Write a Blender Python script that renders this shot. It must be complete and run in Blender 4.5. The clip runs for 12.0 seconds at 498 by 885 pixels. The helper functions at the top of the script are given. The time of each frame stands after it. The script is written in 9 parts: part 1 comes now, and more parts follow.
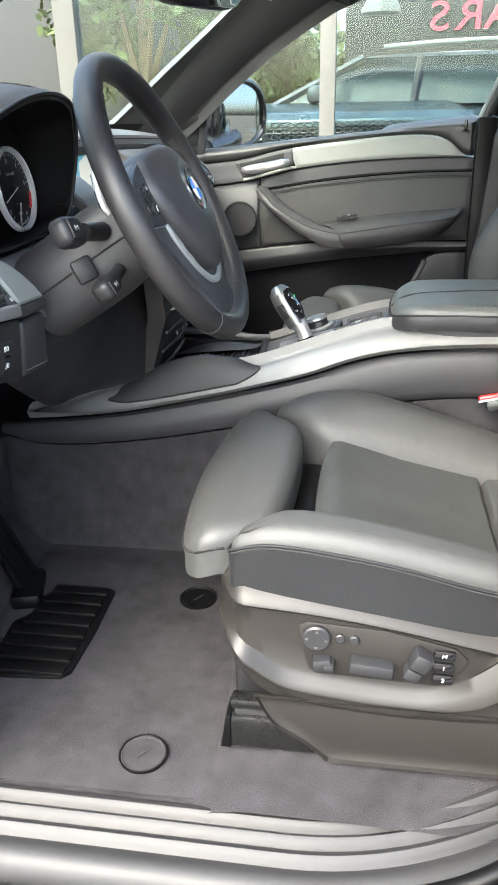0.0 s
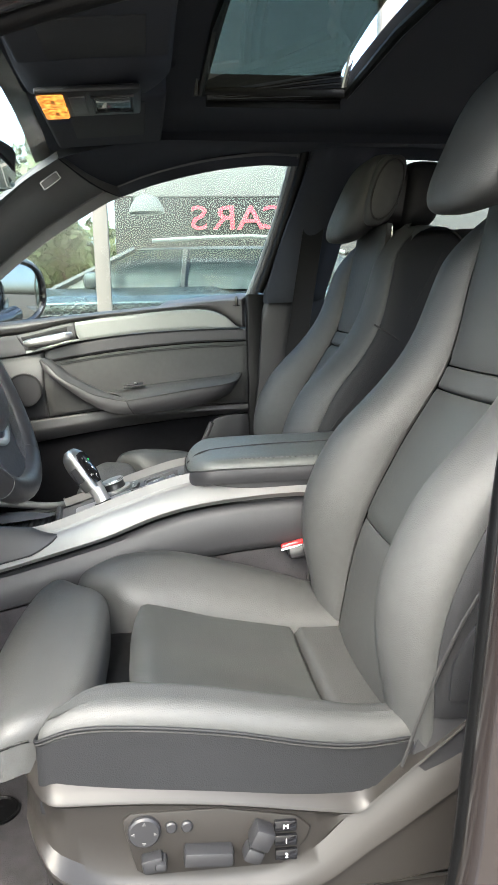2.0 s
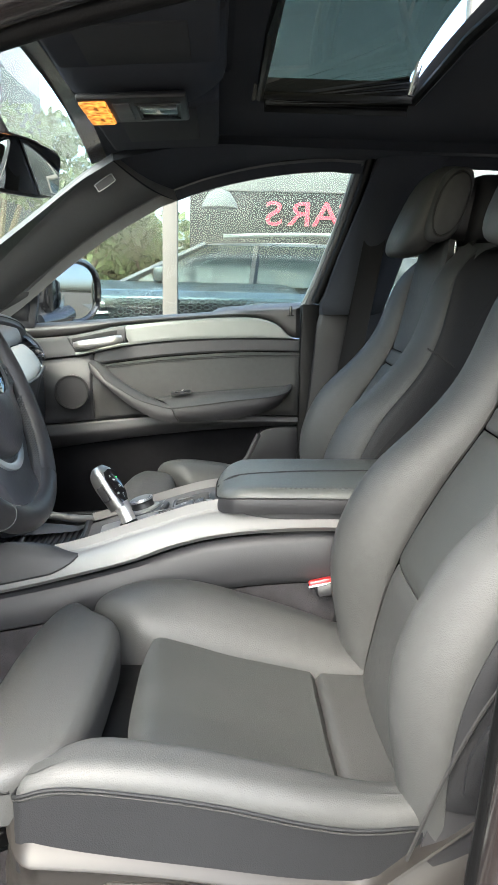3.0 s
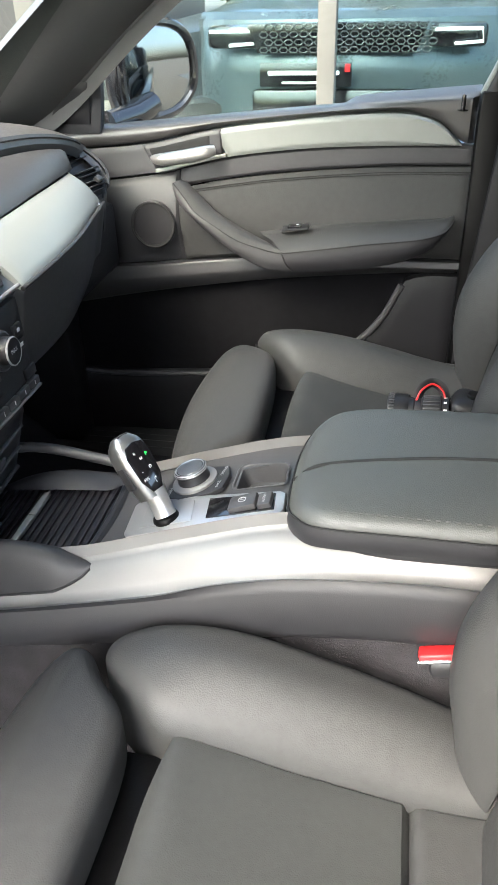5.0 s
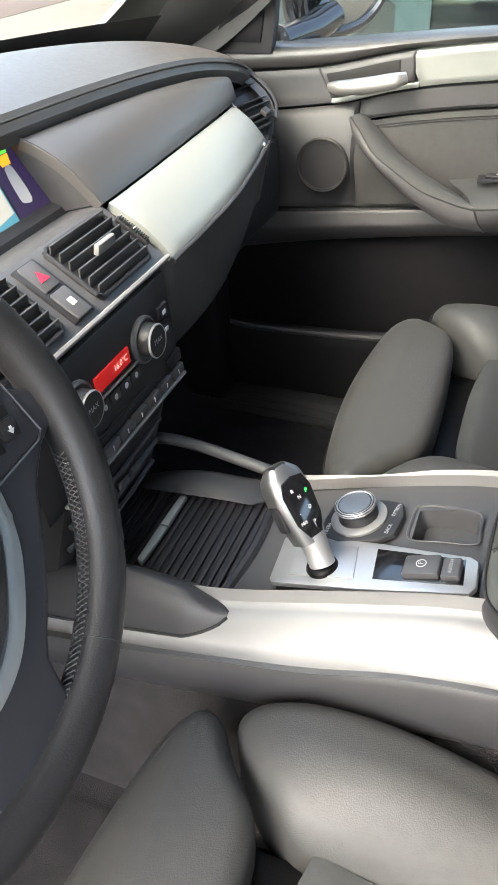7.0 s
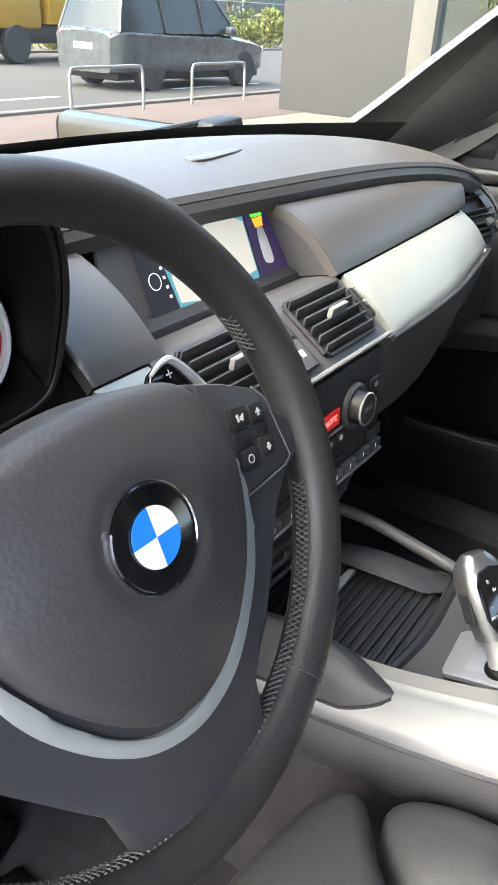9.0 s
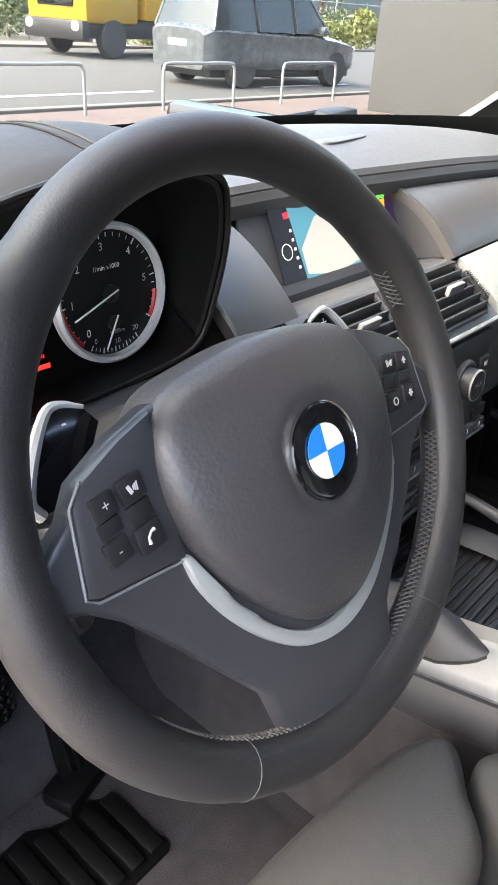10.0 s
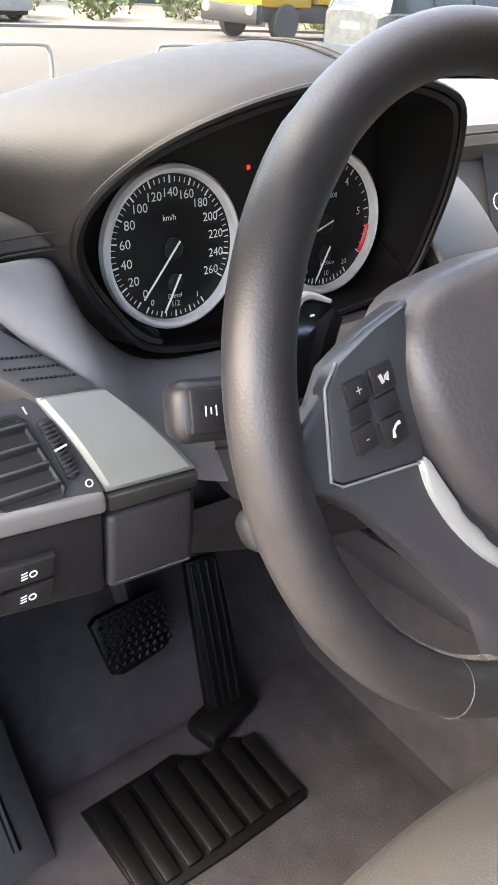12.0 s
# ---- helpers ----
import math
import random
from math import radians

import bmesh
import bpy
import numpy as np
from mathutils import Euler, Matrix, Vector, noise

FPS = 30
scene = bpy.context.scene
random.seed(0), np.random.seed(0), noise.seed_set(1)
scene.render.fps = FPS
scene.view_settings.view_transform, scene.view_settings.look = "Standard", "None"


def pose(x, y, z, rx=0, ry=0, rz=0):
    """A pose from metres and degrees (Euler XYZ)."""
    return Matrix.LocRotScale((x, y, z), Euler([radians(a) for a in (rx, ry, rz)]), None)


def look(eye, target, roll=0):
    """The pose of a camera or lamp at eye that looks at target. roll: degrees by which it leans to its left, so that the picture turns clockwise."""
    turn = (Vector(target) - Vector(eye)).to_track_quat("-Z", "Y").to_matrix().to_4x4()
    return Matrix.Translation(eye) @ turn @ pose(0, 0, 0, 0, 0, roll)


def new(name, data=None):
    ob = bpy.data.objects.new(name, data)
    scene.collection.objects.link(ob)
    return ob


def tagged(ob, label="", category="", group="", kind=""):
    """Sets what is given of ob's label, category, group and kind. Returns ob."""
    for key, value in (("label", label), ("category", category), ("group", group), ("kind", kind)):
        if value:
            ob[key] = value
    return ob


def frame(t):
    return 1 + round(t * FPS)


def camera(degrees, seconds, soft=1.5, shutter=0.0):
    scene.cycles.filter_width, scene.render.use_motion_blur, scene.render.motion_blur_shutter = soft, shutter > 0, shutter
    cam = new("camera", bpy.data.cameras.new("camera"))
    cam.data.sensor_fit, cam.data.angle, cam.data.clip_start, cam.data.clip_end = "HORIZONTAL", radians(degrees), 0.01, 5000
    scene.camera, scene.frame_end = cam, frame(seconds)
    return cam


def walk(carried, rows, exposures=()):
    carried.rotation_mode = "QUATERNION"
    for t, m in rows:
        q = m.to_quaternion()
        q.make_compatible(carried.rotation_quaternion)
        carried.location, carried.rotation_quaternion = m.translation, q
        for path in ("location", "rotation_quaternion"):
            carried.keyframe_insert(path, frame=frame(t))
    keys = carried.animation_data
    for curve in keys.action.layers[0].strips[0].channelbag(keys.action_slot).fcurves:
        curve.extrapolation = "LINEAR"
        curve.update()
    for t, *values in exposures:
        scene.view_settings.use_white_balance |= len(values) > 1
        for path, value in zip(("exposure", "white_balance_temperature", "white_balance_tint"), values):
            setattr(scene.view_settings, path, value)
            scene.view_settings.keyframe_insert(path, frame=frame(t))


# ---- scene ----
cam = camera(37.0, 12.0)
PATH = [
    (0, (0.037, -1.332, 1.246), (-0.245, 0.482, 0.455), -1.2),
    (0.5, (0.003, -1.302, 1.216), (-0.07, 0.576, 0.532), -1.5),
    (1, (0.008, -1.304, 1.205), (0.088, 0.607, 0.623), -1.8),
    (1.5, (0.018, -1.312, 1.211), (0.227, 0.622, 0.744), -1.7),
    (2, (0.024, -1.307, 1.22), (0.292, 0.641, 0.853), -1.2),
    (2.5, (0.03, -1.299, 1.224), (0.271, 0.66, 0.898), -0.0),
    (3, (0.085, -1.241, 1.262), (0.176, 0.72, 0.878), 1.2),
    (3.5, (0.14, -1.148, 1.307), (0.072, 0.787, 0.806), 1.6),
    (3.7, (0.143, -1.09, 1.324), (0.023, 0.824, 0.758), 1.6),
    (5.3, (0.175, -0.641, 1.412), (-0.181, 0.977, 0.291), -2.0),
    (5.5, (0.168, -0.616, 1.412), (-0.205, 0.969, 0.25), -2.3),
    (6, (0.152, -0.566, 1.413), (-0.261, 0.946, 0.171), -3.2),
    (6.5, (0.12, -0.524, 1.406), (-0.364, 0.949, 0.143), -3.3),
    (7, (0.074, -0.512, 1.414), (-0.542, 0.949, 0.196), -2.7),
    (7.5, (0.046, -0.514, 1.409), (-0.685, 0.947, 0.255), -1.1),
    (7.7, (0.038, -0.514, 1.405), (-0.74, 0.947, 0.283), -0.2),
    (9.3, (0.015, -0.599, 1.382), (-0.987, 0.82, 0.391), 3.4),
    (9.5, (0.015, -0.619, 1.379), (-1.014, 0.778, 0.384), 3.7),
    (10, (0.012, -0.656, 1.374), (-1.084, 0.68, 0.367), 4.1),
    (10.5, (0.005, -0.682, 1.368), (-1.162, 0.581, 0.347), 4.4),
    (11, (-0.012, -0.722, 1.347), (-1.254, 0.45, 0.304), 4.3),
    (11.5, (-0.014, -0.737, 1.33), (-1.302, 0.369, 0.274), 4.1),
    (12, (-0.008, -0.71, 1.33), (-1.326, 0.365, 0.278), 3.9),
]
EXPOSURES = [(0, 3.50, 6150, 3), (3.7, 3.42, 6150, 3), (5.3, 3.60, 6280, 6), (7.7, 3.72, 6500, 7), (9.3, 3.74, 6450, 8), (12, 4.18, 7150, 14)]
walk(cam, [(t, look(eye, target, roll)) for t, eye, target, roll in PATH], EXPOSURES)

# ---- world and sun: a bright overcast day ----
world = bpy.data.worlds.new("overcast_day")
scene.world = world
world.use_nodes = True
sky = world.node_tree.nodes.new("ShaderNodeTexSky")
sky.sky_type, sky.sun_disc = "NISHITA", False
sky.sun_elevation, sky.sun_rotation = radians(49), radians(205)
sky.air_density, sky.dust_density, sky.ozone_density = 1.0, 6.0, 1.0
world.node_tree.links.new(sky.outputs["Color"], world.node_tree.nodes["Background"].inputs["Color"])
world.node_tree.nodes["Background"].inputs["Strength"].default_value = 0.15
sun = new("sun", bpy.data.lights.new("sun", "SUN"))
sun.data.energy, sun.data.angle, sun.data.color = 0.56, radians(80), (1.0, 0.975, 0.945)
sun.matrix_world = look((-3.6, -7.6, 9.6), (0, 0, 0))

# ---- helpers of this scene ----
V3 = Vector


def unit(v):
    return V3(v).normalized()


def basis(o, ex, ey):
    """A frame with its x and y axes given."""
    ex = unit(ex)
    ez = unit(ex.cross(V3(ey)))
    ey = ez.cross(ex)
    m = Matrix((ex, ey, ez)).transposed().to_4x4()
    m.translation = V3(o)
    return m


def lerp(a, b, t):
    return a + (b - a) * t


def curve_at(keys, x):
    """A smooth value through rows (x, value) in rising x."""
    if x <= keys[0][0]:
        return keys[0][1]
    for n in range(len(keys) - 1):
        x0, a = keys[n]
        x1, b = keys[n + 1]
        if x <= x1:
            t = (x - x0) / (x1 - x0)
            s0 = (b - keys[n - 1][1]) / (x1 - keys[n - 1][0]) if n else (b - a) / (x1 - x0)
            s1 = (keys[n + 2][1] - a) / (keys[n + 2][0] - x0) if n + 2 < len(keys) else (b - a) / (x1 - x0)
            d = x1 - x0
            return (2 * t**3 - 3 * t**2 + 1) * a + (t**3 - 2 * t**2 + t) * d * s0 + (3 * t**2 - 2 * t**3) * b + (t**3 - t**2) * d * s1
    return keys[-1][1]


def smooth_path(pts, n=6, closed=False):
    """Points on a Catmull-Rom curve through pts."""
    pts = [V3(p) for p in pts]
    out, k = [], len(pts)
    for i in range(k if closed else k - 1):
        p1, p2 = pts[i], pts[(i + 1) % k]
        p0 = pts[i - 1] if closed or i else p1 * 2 - p2
        p3 = pts[(i + 2) % k] if closed or i + 2 < k else p2 * 2 - p1
        for j in range(n):
            t = j / n
            out.append(0.5 * ((2 * p1) + (p2 - p0) * t + (2 * p0 - 5 * p1 + 4 * p2 - p3) * t * t + (3 * p1 - p0 - 3 * p2 + p3) * t**3))
    if not closed:
        out.append(pts[-1])
    return out


def grid(fn, nu, nv, wrap_u=False, wrap_v=False):
    cu, cv = (nu if wrap_u else nu + 1), (nv if wrap_v else nv + 1)
    verts = [V3(fn(i / nu, j / nv)) for j in range(cv) for i in range(cu)]
    faces = []
    for j in range(nv):
        for i in range(nu):
            a, b, c, d = (i, j), ((i + 1) % cu, j), ((i + 1) % cu, (j + 1) % cv), (i, (j + 1) % cv)
            faces.append([p[1] * cu + p[0] for p in (a, b, c, d)])
    return verts, faces


def join(*geos):
    verts, faces = [], []
    for v, f in geos:
        k = len(verts)
        verts += v
        faces += [[i + k for i in face] for face in f]
    return verts, faces


def moved(geo, m):
    return [m @ V3(v) for v in geo[0]], geo[1]


def quilt(fn, nu=24, nv=24, r=0.012, depth=0.006, thick=0.02, flip=False):
    """A padded panel over fn(u, v): its border curls down into the seam."""
    p = [[V3(fn(i / nu, j / nv)) for i in range(nu + 1)] for j in range(nv + 1)]
    verts, normals = [], []
    for j in range(nv + 1):
        for i in range(nu + 1):
            tu = p[j][min(i + 1, nu)] - p[j][max(i - 1, 0)]
            tv = p[min(j + 1, nv)][i] - p[max(j - 1, 0)][i]
            n = tu.cross(tv)
            n = n.normalized() if n.length > 1e-12 else V3((0, 0, 1))
            normals.append(-n if flip else n)
    for j in range(nv + 1):
        for i in range(nu + 1):
            q = p[j][i]
            d = min((q - p[j][0]).length, (q - p[j][nu]).length, (q - p[0][i]).length, (q - p[nv][i]).length)
            e = 1 - min(d / r, 1)
            verts.append(q - normals[j * (nu + 1) + i] * depth * (1 - math.sqrt(max(0, 1 - e * e))))
    w = nu + 1
    faces = [[j * w + i, j * w + i + 1, (j + 1) * w + i + 1, (j + 1) * w + i] for j in range(nv) for i in range(nu)]
    ring = [i for i in range(nu)] + [j * w + nu for j in range(nv)] + [nv * w + i for i in range(nu, 0, -1)] + [j * w for j in range(nv, 0, -1)]
    k = len(verts)
    verts += [verts[i] - normals[i] * thick for i in ring]
    m = len(ring)
    faces += [[ring[i], k + i, k + (i + 1) % m, ring[(i + 1) % m]] for i in range(m)]
    return verts, faces


def pillow(outline, top, r=0.015, depth=0.05, arc=5, inner=5):
    """A cushion over a closed outline of (x, y), its top at top(x, y), its edge rounded by r."""
    pts = [V3((p[0], p[1], 0)) for p in outline]
    n = len(pts)
    area = sum(pts[i].x * pts[(i + 1) % n].y - pts[(i + 1) % n].x * pts[i].y for i in range(n))
    if area < 0:
        pts.reverse()
    inward = []
    for i in range(n):
        t = (pts[(i + 1) % n] - pts[i - 1])
        inward.append(V3((-t.y, t.x, 0)).normalized())
    centre = sum(pts, V3()) / n
    rings = [[V3((p.x, p.y, top(p.x, p.y) - depth)) for p in pts]]
    for k in range(arc + 1):
        a = math.pi / 2 * k / arc
        ring = []
        for p, w in zip(pts, inward):
            q = p + w * r * (1 - math.cos(a))
            ring.append(V3((q.x, q.y, top(q.x, q.y) - r + r * math.sin(a))))
        rings.append(ring)
    last = rings[-1]
    for k in range(1, inner):
        s = 1 - k / inner
        ring = []
        for p in last:
            q = centre + (V3((p.x, p.y, 0)) - centre) * s
            ring.append(V3((q.x, q.y, top(q.x, q.y))))
        rings.append(ring)
    verts = [v for ring in rings for v in ring]
    faces = [[k * n + i, k * n + (i + 1) % n, (k + 1) * n + (i + 1) % n, (k + 1) * n + i] for k in range(len(rings) - 1) for i in range(n)]
    verts.append(V3((centre.x, centre.y, top(centre.x, centre.y))))
    b = (len(rings) - 1) * n
    faces += [[b + i, b + (i + 1) % n, len(verts) - 1] for i in range(n)]
    faces.append([i for i in range(n - 1, -1, -1)])
    return verts, faces


def tube(path, r, n=10, closed=False, flat=1.0, up=None, square=1.0):
    """A round bar along path; r is a number or a function of 0..1; flat squeezes it along up."""
    path = [V3(p) for p in path]
    k = len(path)
    verts, faces = [], []
    ref = V3(up) if up else None
    last = None
    for i, p in enumerate(path):
        a = path[i - 1] if closed or i else p
        b = path[(i + 1) % k] if closed or i < k - 1 else p
        t = (b - a).normalized()
        if ref is not None:
            s = t.cross(ref).normalized()
        elif last is None:
            s = t.cross(V3((0.3, 0.2, 0.93))).normalized()
        else:
            s = (last - t * last.dot(t)).normalized()
        last = s
        w = s.cross(t).normalized()
        rr = r(i / max(k - 1, 1)) if callable(r) else r
        for j in range(n):
            c = 2 * math.pi * j / n
            cc, ss = math.cos(c), math.sin(c)
            if square != 1:
                cc, ss = math.copysign(abs(cc) ** square, cc), math.copysign(abs(ss) ** square, ss)
            verts.append(p + s * rr * cc + w * rr * flat * ss)
    for i in range(k if closed else k - 1):
        for j in range(n):
            i2, j2 = (i + 1) % k, (j + 1) % n
            faces.append([i * n + j, i2 * n + j, i2 * n + j2, i * n + j2])
    if not closed:
        faces += [list(range(n)), [(k - 1) * n + j for j in range(n - 1, -1, -1)]]
    return verts, faces


def lathe(profile, n=32, m=None, ring=False):
    """Rows of (radius, height) turned about z; ring: the section is closed on itself, with no end caps."""
    verts, faces = [], []
    for r, h in profile:
        verts += [V3((r * math.cos(2 * math.pi * i / n), r * math.sin(2 * math.pi * i / n), h)) for i in range(n)]
    for k in range(len(profile) - 1):
        faces += [[k * n + i, k * n + (i + 1) % n, (k + 1) * n + (i + 1) % n, (k + 1) * n + i] for i in range(n)]
    k = len(profile) - 1
    if ring:
        faces += [[k * n + i, k * n + (i + 1) % n, (i + 1) % n, i] for i in range(n)]
    else:
        faces += [list(range(n - 1, -1, -1)), [k * n + i for i in range(n)]]
    return moved((verts, faces), m) if m else (verts, faces)


def from_bm(bm):
    bm.verts.index_update()
    geo = [v.co.copy() for v in bm.verts], [[v.index for v in f.verts] for f in bm.faces]
    bm.free()
    return geo


def rbox(size, r=0.004, m=None, seg=2):
    """A box with rounded edges about its middle."""
    bm = bmesh.new()
    bmesh.ops.create_cube(bm, size=1)
    for v in bm.verts:
        v.co = V3((v.co.x * size[0], v.co.y * size[1], v.co.z * size[2]))
    if r:
        bmesh.ops.bevel(bm, geom=bm.edges[:], offset=r, segments=seg, profile=0.5, affect="EDGES")
    geo = from_bm(bm)
    return moved(geo, m) if m else geo


def prism(outline, h, r=0.002, m=None, seg=2):
    """An outline of (x, y) raised from z = 0 to h, its upper rim rounded."""
    bm = bmesh.new()
    vs = [bm.verts.new((p[0], p[1], 0)) for p in outline]
    face = bm.faces.new(vs)
    if face.normal.z < 0 or sum(a[0] * b[1] - b[0] * a[1] for a, b in zip(outline, outline[1:] + outline[:1])) < 0:
        face.normal_flip()
    up = bmesh.ops.extrude_face_region(bm, geom=[face])
    tops = [v for v in up["geom"] if isinstance(v, bmesh.types.BMVert)]
    for v in tops:
        v.co.z = h
    if r:
        edges = [e for e in bm.edges if all(abs(v.co.z - h) < 1e-6 for v in e.verts)]
        bmesh.ops.bevel(bm, geom=edges, offset=r, segments=seg, profile=0.5, affect="EDGES")
    bmesh.ops.recalc_face_normals(bm, faces=bm.faces[:])
    geo = from_bm(bm)
    return moved(geo, m) if m else geo


def hexa(corners, r=0.004, seg=2):
    """A solid on eight corners, four of the front face and four behind them, with rounded edges."""
    bm = bmesh.new()
    v = [bm.verts.new(c) for c in corners]
    for q in ((0, 1, 2, 3), (7, 6, 5, 4), (0, 4, 5, 1), (1, 5, 6, 2), (2, 6, 7, 3), (3, 7, 4, 0)):
        bm.faces.new([v[k] for k in q])
    bmesh.ops.recalc_face_normals(bm, faces=bm.faces[:])
    if r:
        bmesh.ops.bevel(bm, geom=bm.edges[:], offset=r, segments=seg, profile=0.5, affect="EDGES")
    return from_bm(bm)


def letters(words, size, m, depth=0.0):
    """Words in the built-in font, centred, as flat geometry."""
    data = bpy.data.curves.new("letters", "FONT")
    data.body, data.size, data.align_x, data.align_y, data.extrude = words, size, "CENTER", "CENTER", depth
    data.resolution_u = 3
    ob = bpy.data.objects.new("letters", data)
    mesh = bpy.data.meshes.new_from_object(ob)
    geo = [m @ v.co for v in mesh.vertices], [list(p.vertices) for p in mesh.polygons]
    bpy.data.objects.remove(ob)
    bpy.data.meshes.remove(mesh)
    bpy.data.curves.remove(data)
    return geo


def mesh_of(name, geo, material, sharp=False):
    me = bpy.data.meshes.new(name)
    me.from_pydata([tuple(v) for v in geo[0]], [], [f for f in geo[1]])
    me.validate()
    bm = bmesh.new()
    bm.from_mesh(me)
    bmesh.ops.remove_doubles(bm, verts=bm.verts[:], dist=1e-6)
    bmesh.ops.recalc_face_normals(bm, faces=bm.faces[:])
    bm.to_mesh(me)
    bm.free()
    me.materials.append(material)
    if not sharp:
        me.polygons.foreach_set("use_smooth", [True] * len(me.polygons))
        me.set_sharp_from_angle(angle=radians(38))
    return me


def part(name, geo, material, parent=None, label="", sharp=False):
    """One mesh under a thing or a part; with no parent, a thing of its own."""
    ob = new(name, mesh_of(name, geo, material, sharp))
    if parent is not None:
        ob.parent = parent
        ob.matrix_parent_inverse = base_of(parent).inverted()
    if label:
        ob["label"] = label
    return ob


def base_of(ob):
    m = ob.matrix_basis.copy()
    while ob.parent is not None:
        m = ob.parent.matrix_basis @ ob.matrix_parent_inverse @ m
        ob = ob.parent
    return m


def thing(name, place, label, category, group="", kind=""):
    """An Empty at the thing's base."""
    ob = new(name)
    ob.empty_display_size = 0.05
    ob.location = place
    ob.matrix_basis = Matrix.Translation(place)
    return tagged(ob, label, category, group, kind)


def setting(name, geo, material, label, category, sharp=False):
    return tagged(part(name, geo, material, sharp=sharp), label, category, kind="structure")


def box(x0, x1, y0, y1, z0, z1, r=0.004):
    return rbox((x1 - x0, y1 - y0, z1 - z0), r, Matrix.Translation(((x0 + x1) / 2, (y0 + y1) / 2, (z0 + z1) / 2)))


# ---- materials ----
def material(name, colour, rough=0.5, metal=0.0, vary=0.15, scale=60.0, bump=0.0, bump_scale=400.0, kind="noise", coat=0.0, spec=0.5, big=4.0, wear=0.0):
    """A surface whose colour and roughness wander at two scales, with a fine relief."""
    m = bpy.data.materials.new(name)
    m.use_nodes = True
    nodes, links = m.node_tree.nodes, m.node_tree.links
    bsdf = nodes["Principled BSDF"]
    coords = nodes.new("ShaderNodeTexCoord")
    fine = nodes.new("ShaderNodeTexNoise")
    fine.inputs["Scale"].default_value, fine.inputs["Detail"].default_value = scale, 4
    wide = nodes.new("ShaderNodeTexNoise")
    wide.inputs["Scale"].default_value, wide.inputs["Detail"].default_value = big, 3
    links.new(coords.outputs["Object"], fine.inputs["Vector"])
    links.new(coords.outputs["Object"], wide.inputs["Vector"])
    both = nodes.new("ShaderNodeMath")
    both.operation = "ADD"
    links.new(fine.outputs["Fac"], both.inputs[0])
    links.new(wide.outputs["Fac"], both.inputs[1])
    span = nodes.new("ShaderNodeMapRange")
    span.inputs["From Min"].default_value, span.inputs["From Max"].default_value = 0.6, 1.4
    span.inputs["To Min"].default_value, span.inputs["To Max"].default_value = 1 - vary, 1 + vary
    links.new(both.outputs[0], span.inputs["Value"])
    tint = nodes.new("ShaderNodeMix")
    tint.data_type, tint.blend_type = "RGBA", "MULTIPLY"
    tint.inputs["Factor"].default_value = 1
    tint.inputs["A"].default_value = (*colour, 1)
    links.new(span.outputs["Result"], tint.inputs["B"])
    links.new(tint.outputs["Result"], bsdf.inputs["Base Color"])
    gloss = nodes.new("ShaderNodeMapRange")
    gloss.inputs["From Min"].default_value, gloss.inputs["From Max"].default_value = 0.6, 1.4
    gloss.inputs["To Min"].default_value, gloss.inputs["To Max"].default_value = max(0.02, rough - 0.06), min(1, rough + 0.06)
    links.new(both.outputs[0], gloss.inputs["Value"])
    links.new(gloss.outputs["Result"], bsdf.inputs["Roughness"])
    bsdf.inputs["Metallic"].default_value = metal
    bsdf.inputs["Coat Weight"].default_value = coat
    bsdf.inputs["Coat Roughness"].default_value = 0.08
    bsdf.inputs["Specular IOR Level"].default_value = spec
    if bump:
        if kind == "grain":
            tex = nodes.new("ShaderNodeTexVoronoi")
            tex.feature = "SMOOTH_F1"
            tex.inputs["Scale"].default_value = bump_scale
            height = tex.outputs["Distance"]
        elif kind == "brushed":
            stretch = nodes.new("ShaderNodeMapping")
            stretch.inputs["Scale"].default_value = (1, 25, 25)
            links.new(coords.outputs["Object"], stretch.inputs["Vector"])
            tex = nodes.new("ShaderNodeTexNoise")
            tex.inputs["Scale"].default_value = bump_scale
            links.new(stretch.outputs["Vector"], tex.inputs["Vector"])
            height = tex.outputs["Fac"]
        else:
            tex = nodes.new("ShaderNodeTexNoise")
            tex.inputs["Scale"].default_value, tex.inputs["Detail"].default_value = bump_scale, 3
            height = tex.outputs["Fac"]
        if kind != "brushed":
            links.new(coords.outputs["Object"], tex.inputs["Vector"])
        if wear:
            fold = nodes.new("ShaderNodeTexNoise")
            fold.inputs["Scale"].default_value, fold.inputs["Detail"].default_value = 55, 2
            fold.inputs["Distortion"].default_value = 0.8
            links.new(coords.outputs["Object"], fold.inputs["Vector"])
            add = nodes.new("ShaderNodeMath")
            add.operation = "MULTIPLY_ADD"
            add.inputs[1].default_value = wear
            links.new(fold.outputs["Fac"], add.inputs[0])
            links.new(height, add.inputs[2])
            height = add.outputs[0]
        relief = nodes.new("ShaderNodeBump")
        relief.inputs["Strength"].default_value, relief.inputs["Distance"].default_value = bump, 0.001
        links.new(height, relief.inputs["Height"])
        links.new(relief.outputs["Normal"], bsdf.inputs["Normal"])
    return m


def glowing(name, colour, strength):
    m = bpy.data.materials.new(name)
    m.use_nodes = True
    bsdf = m.node_tree.nodes["Principled BSDF"]
    bsdf.inputs["Base Color"].default_value = (*[c * 0.3 for c in colour], 1)
    bsdf.inputs["Emission Color"].default_value = (*colour, 1)
    bsdf.inputs["Emission Strength"].default_value = strength * 0.2
    return m


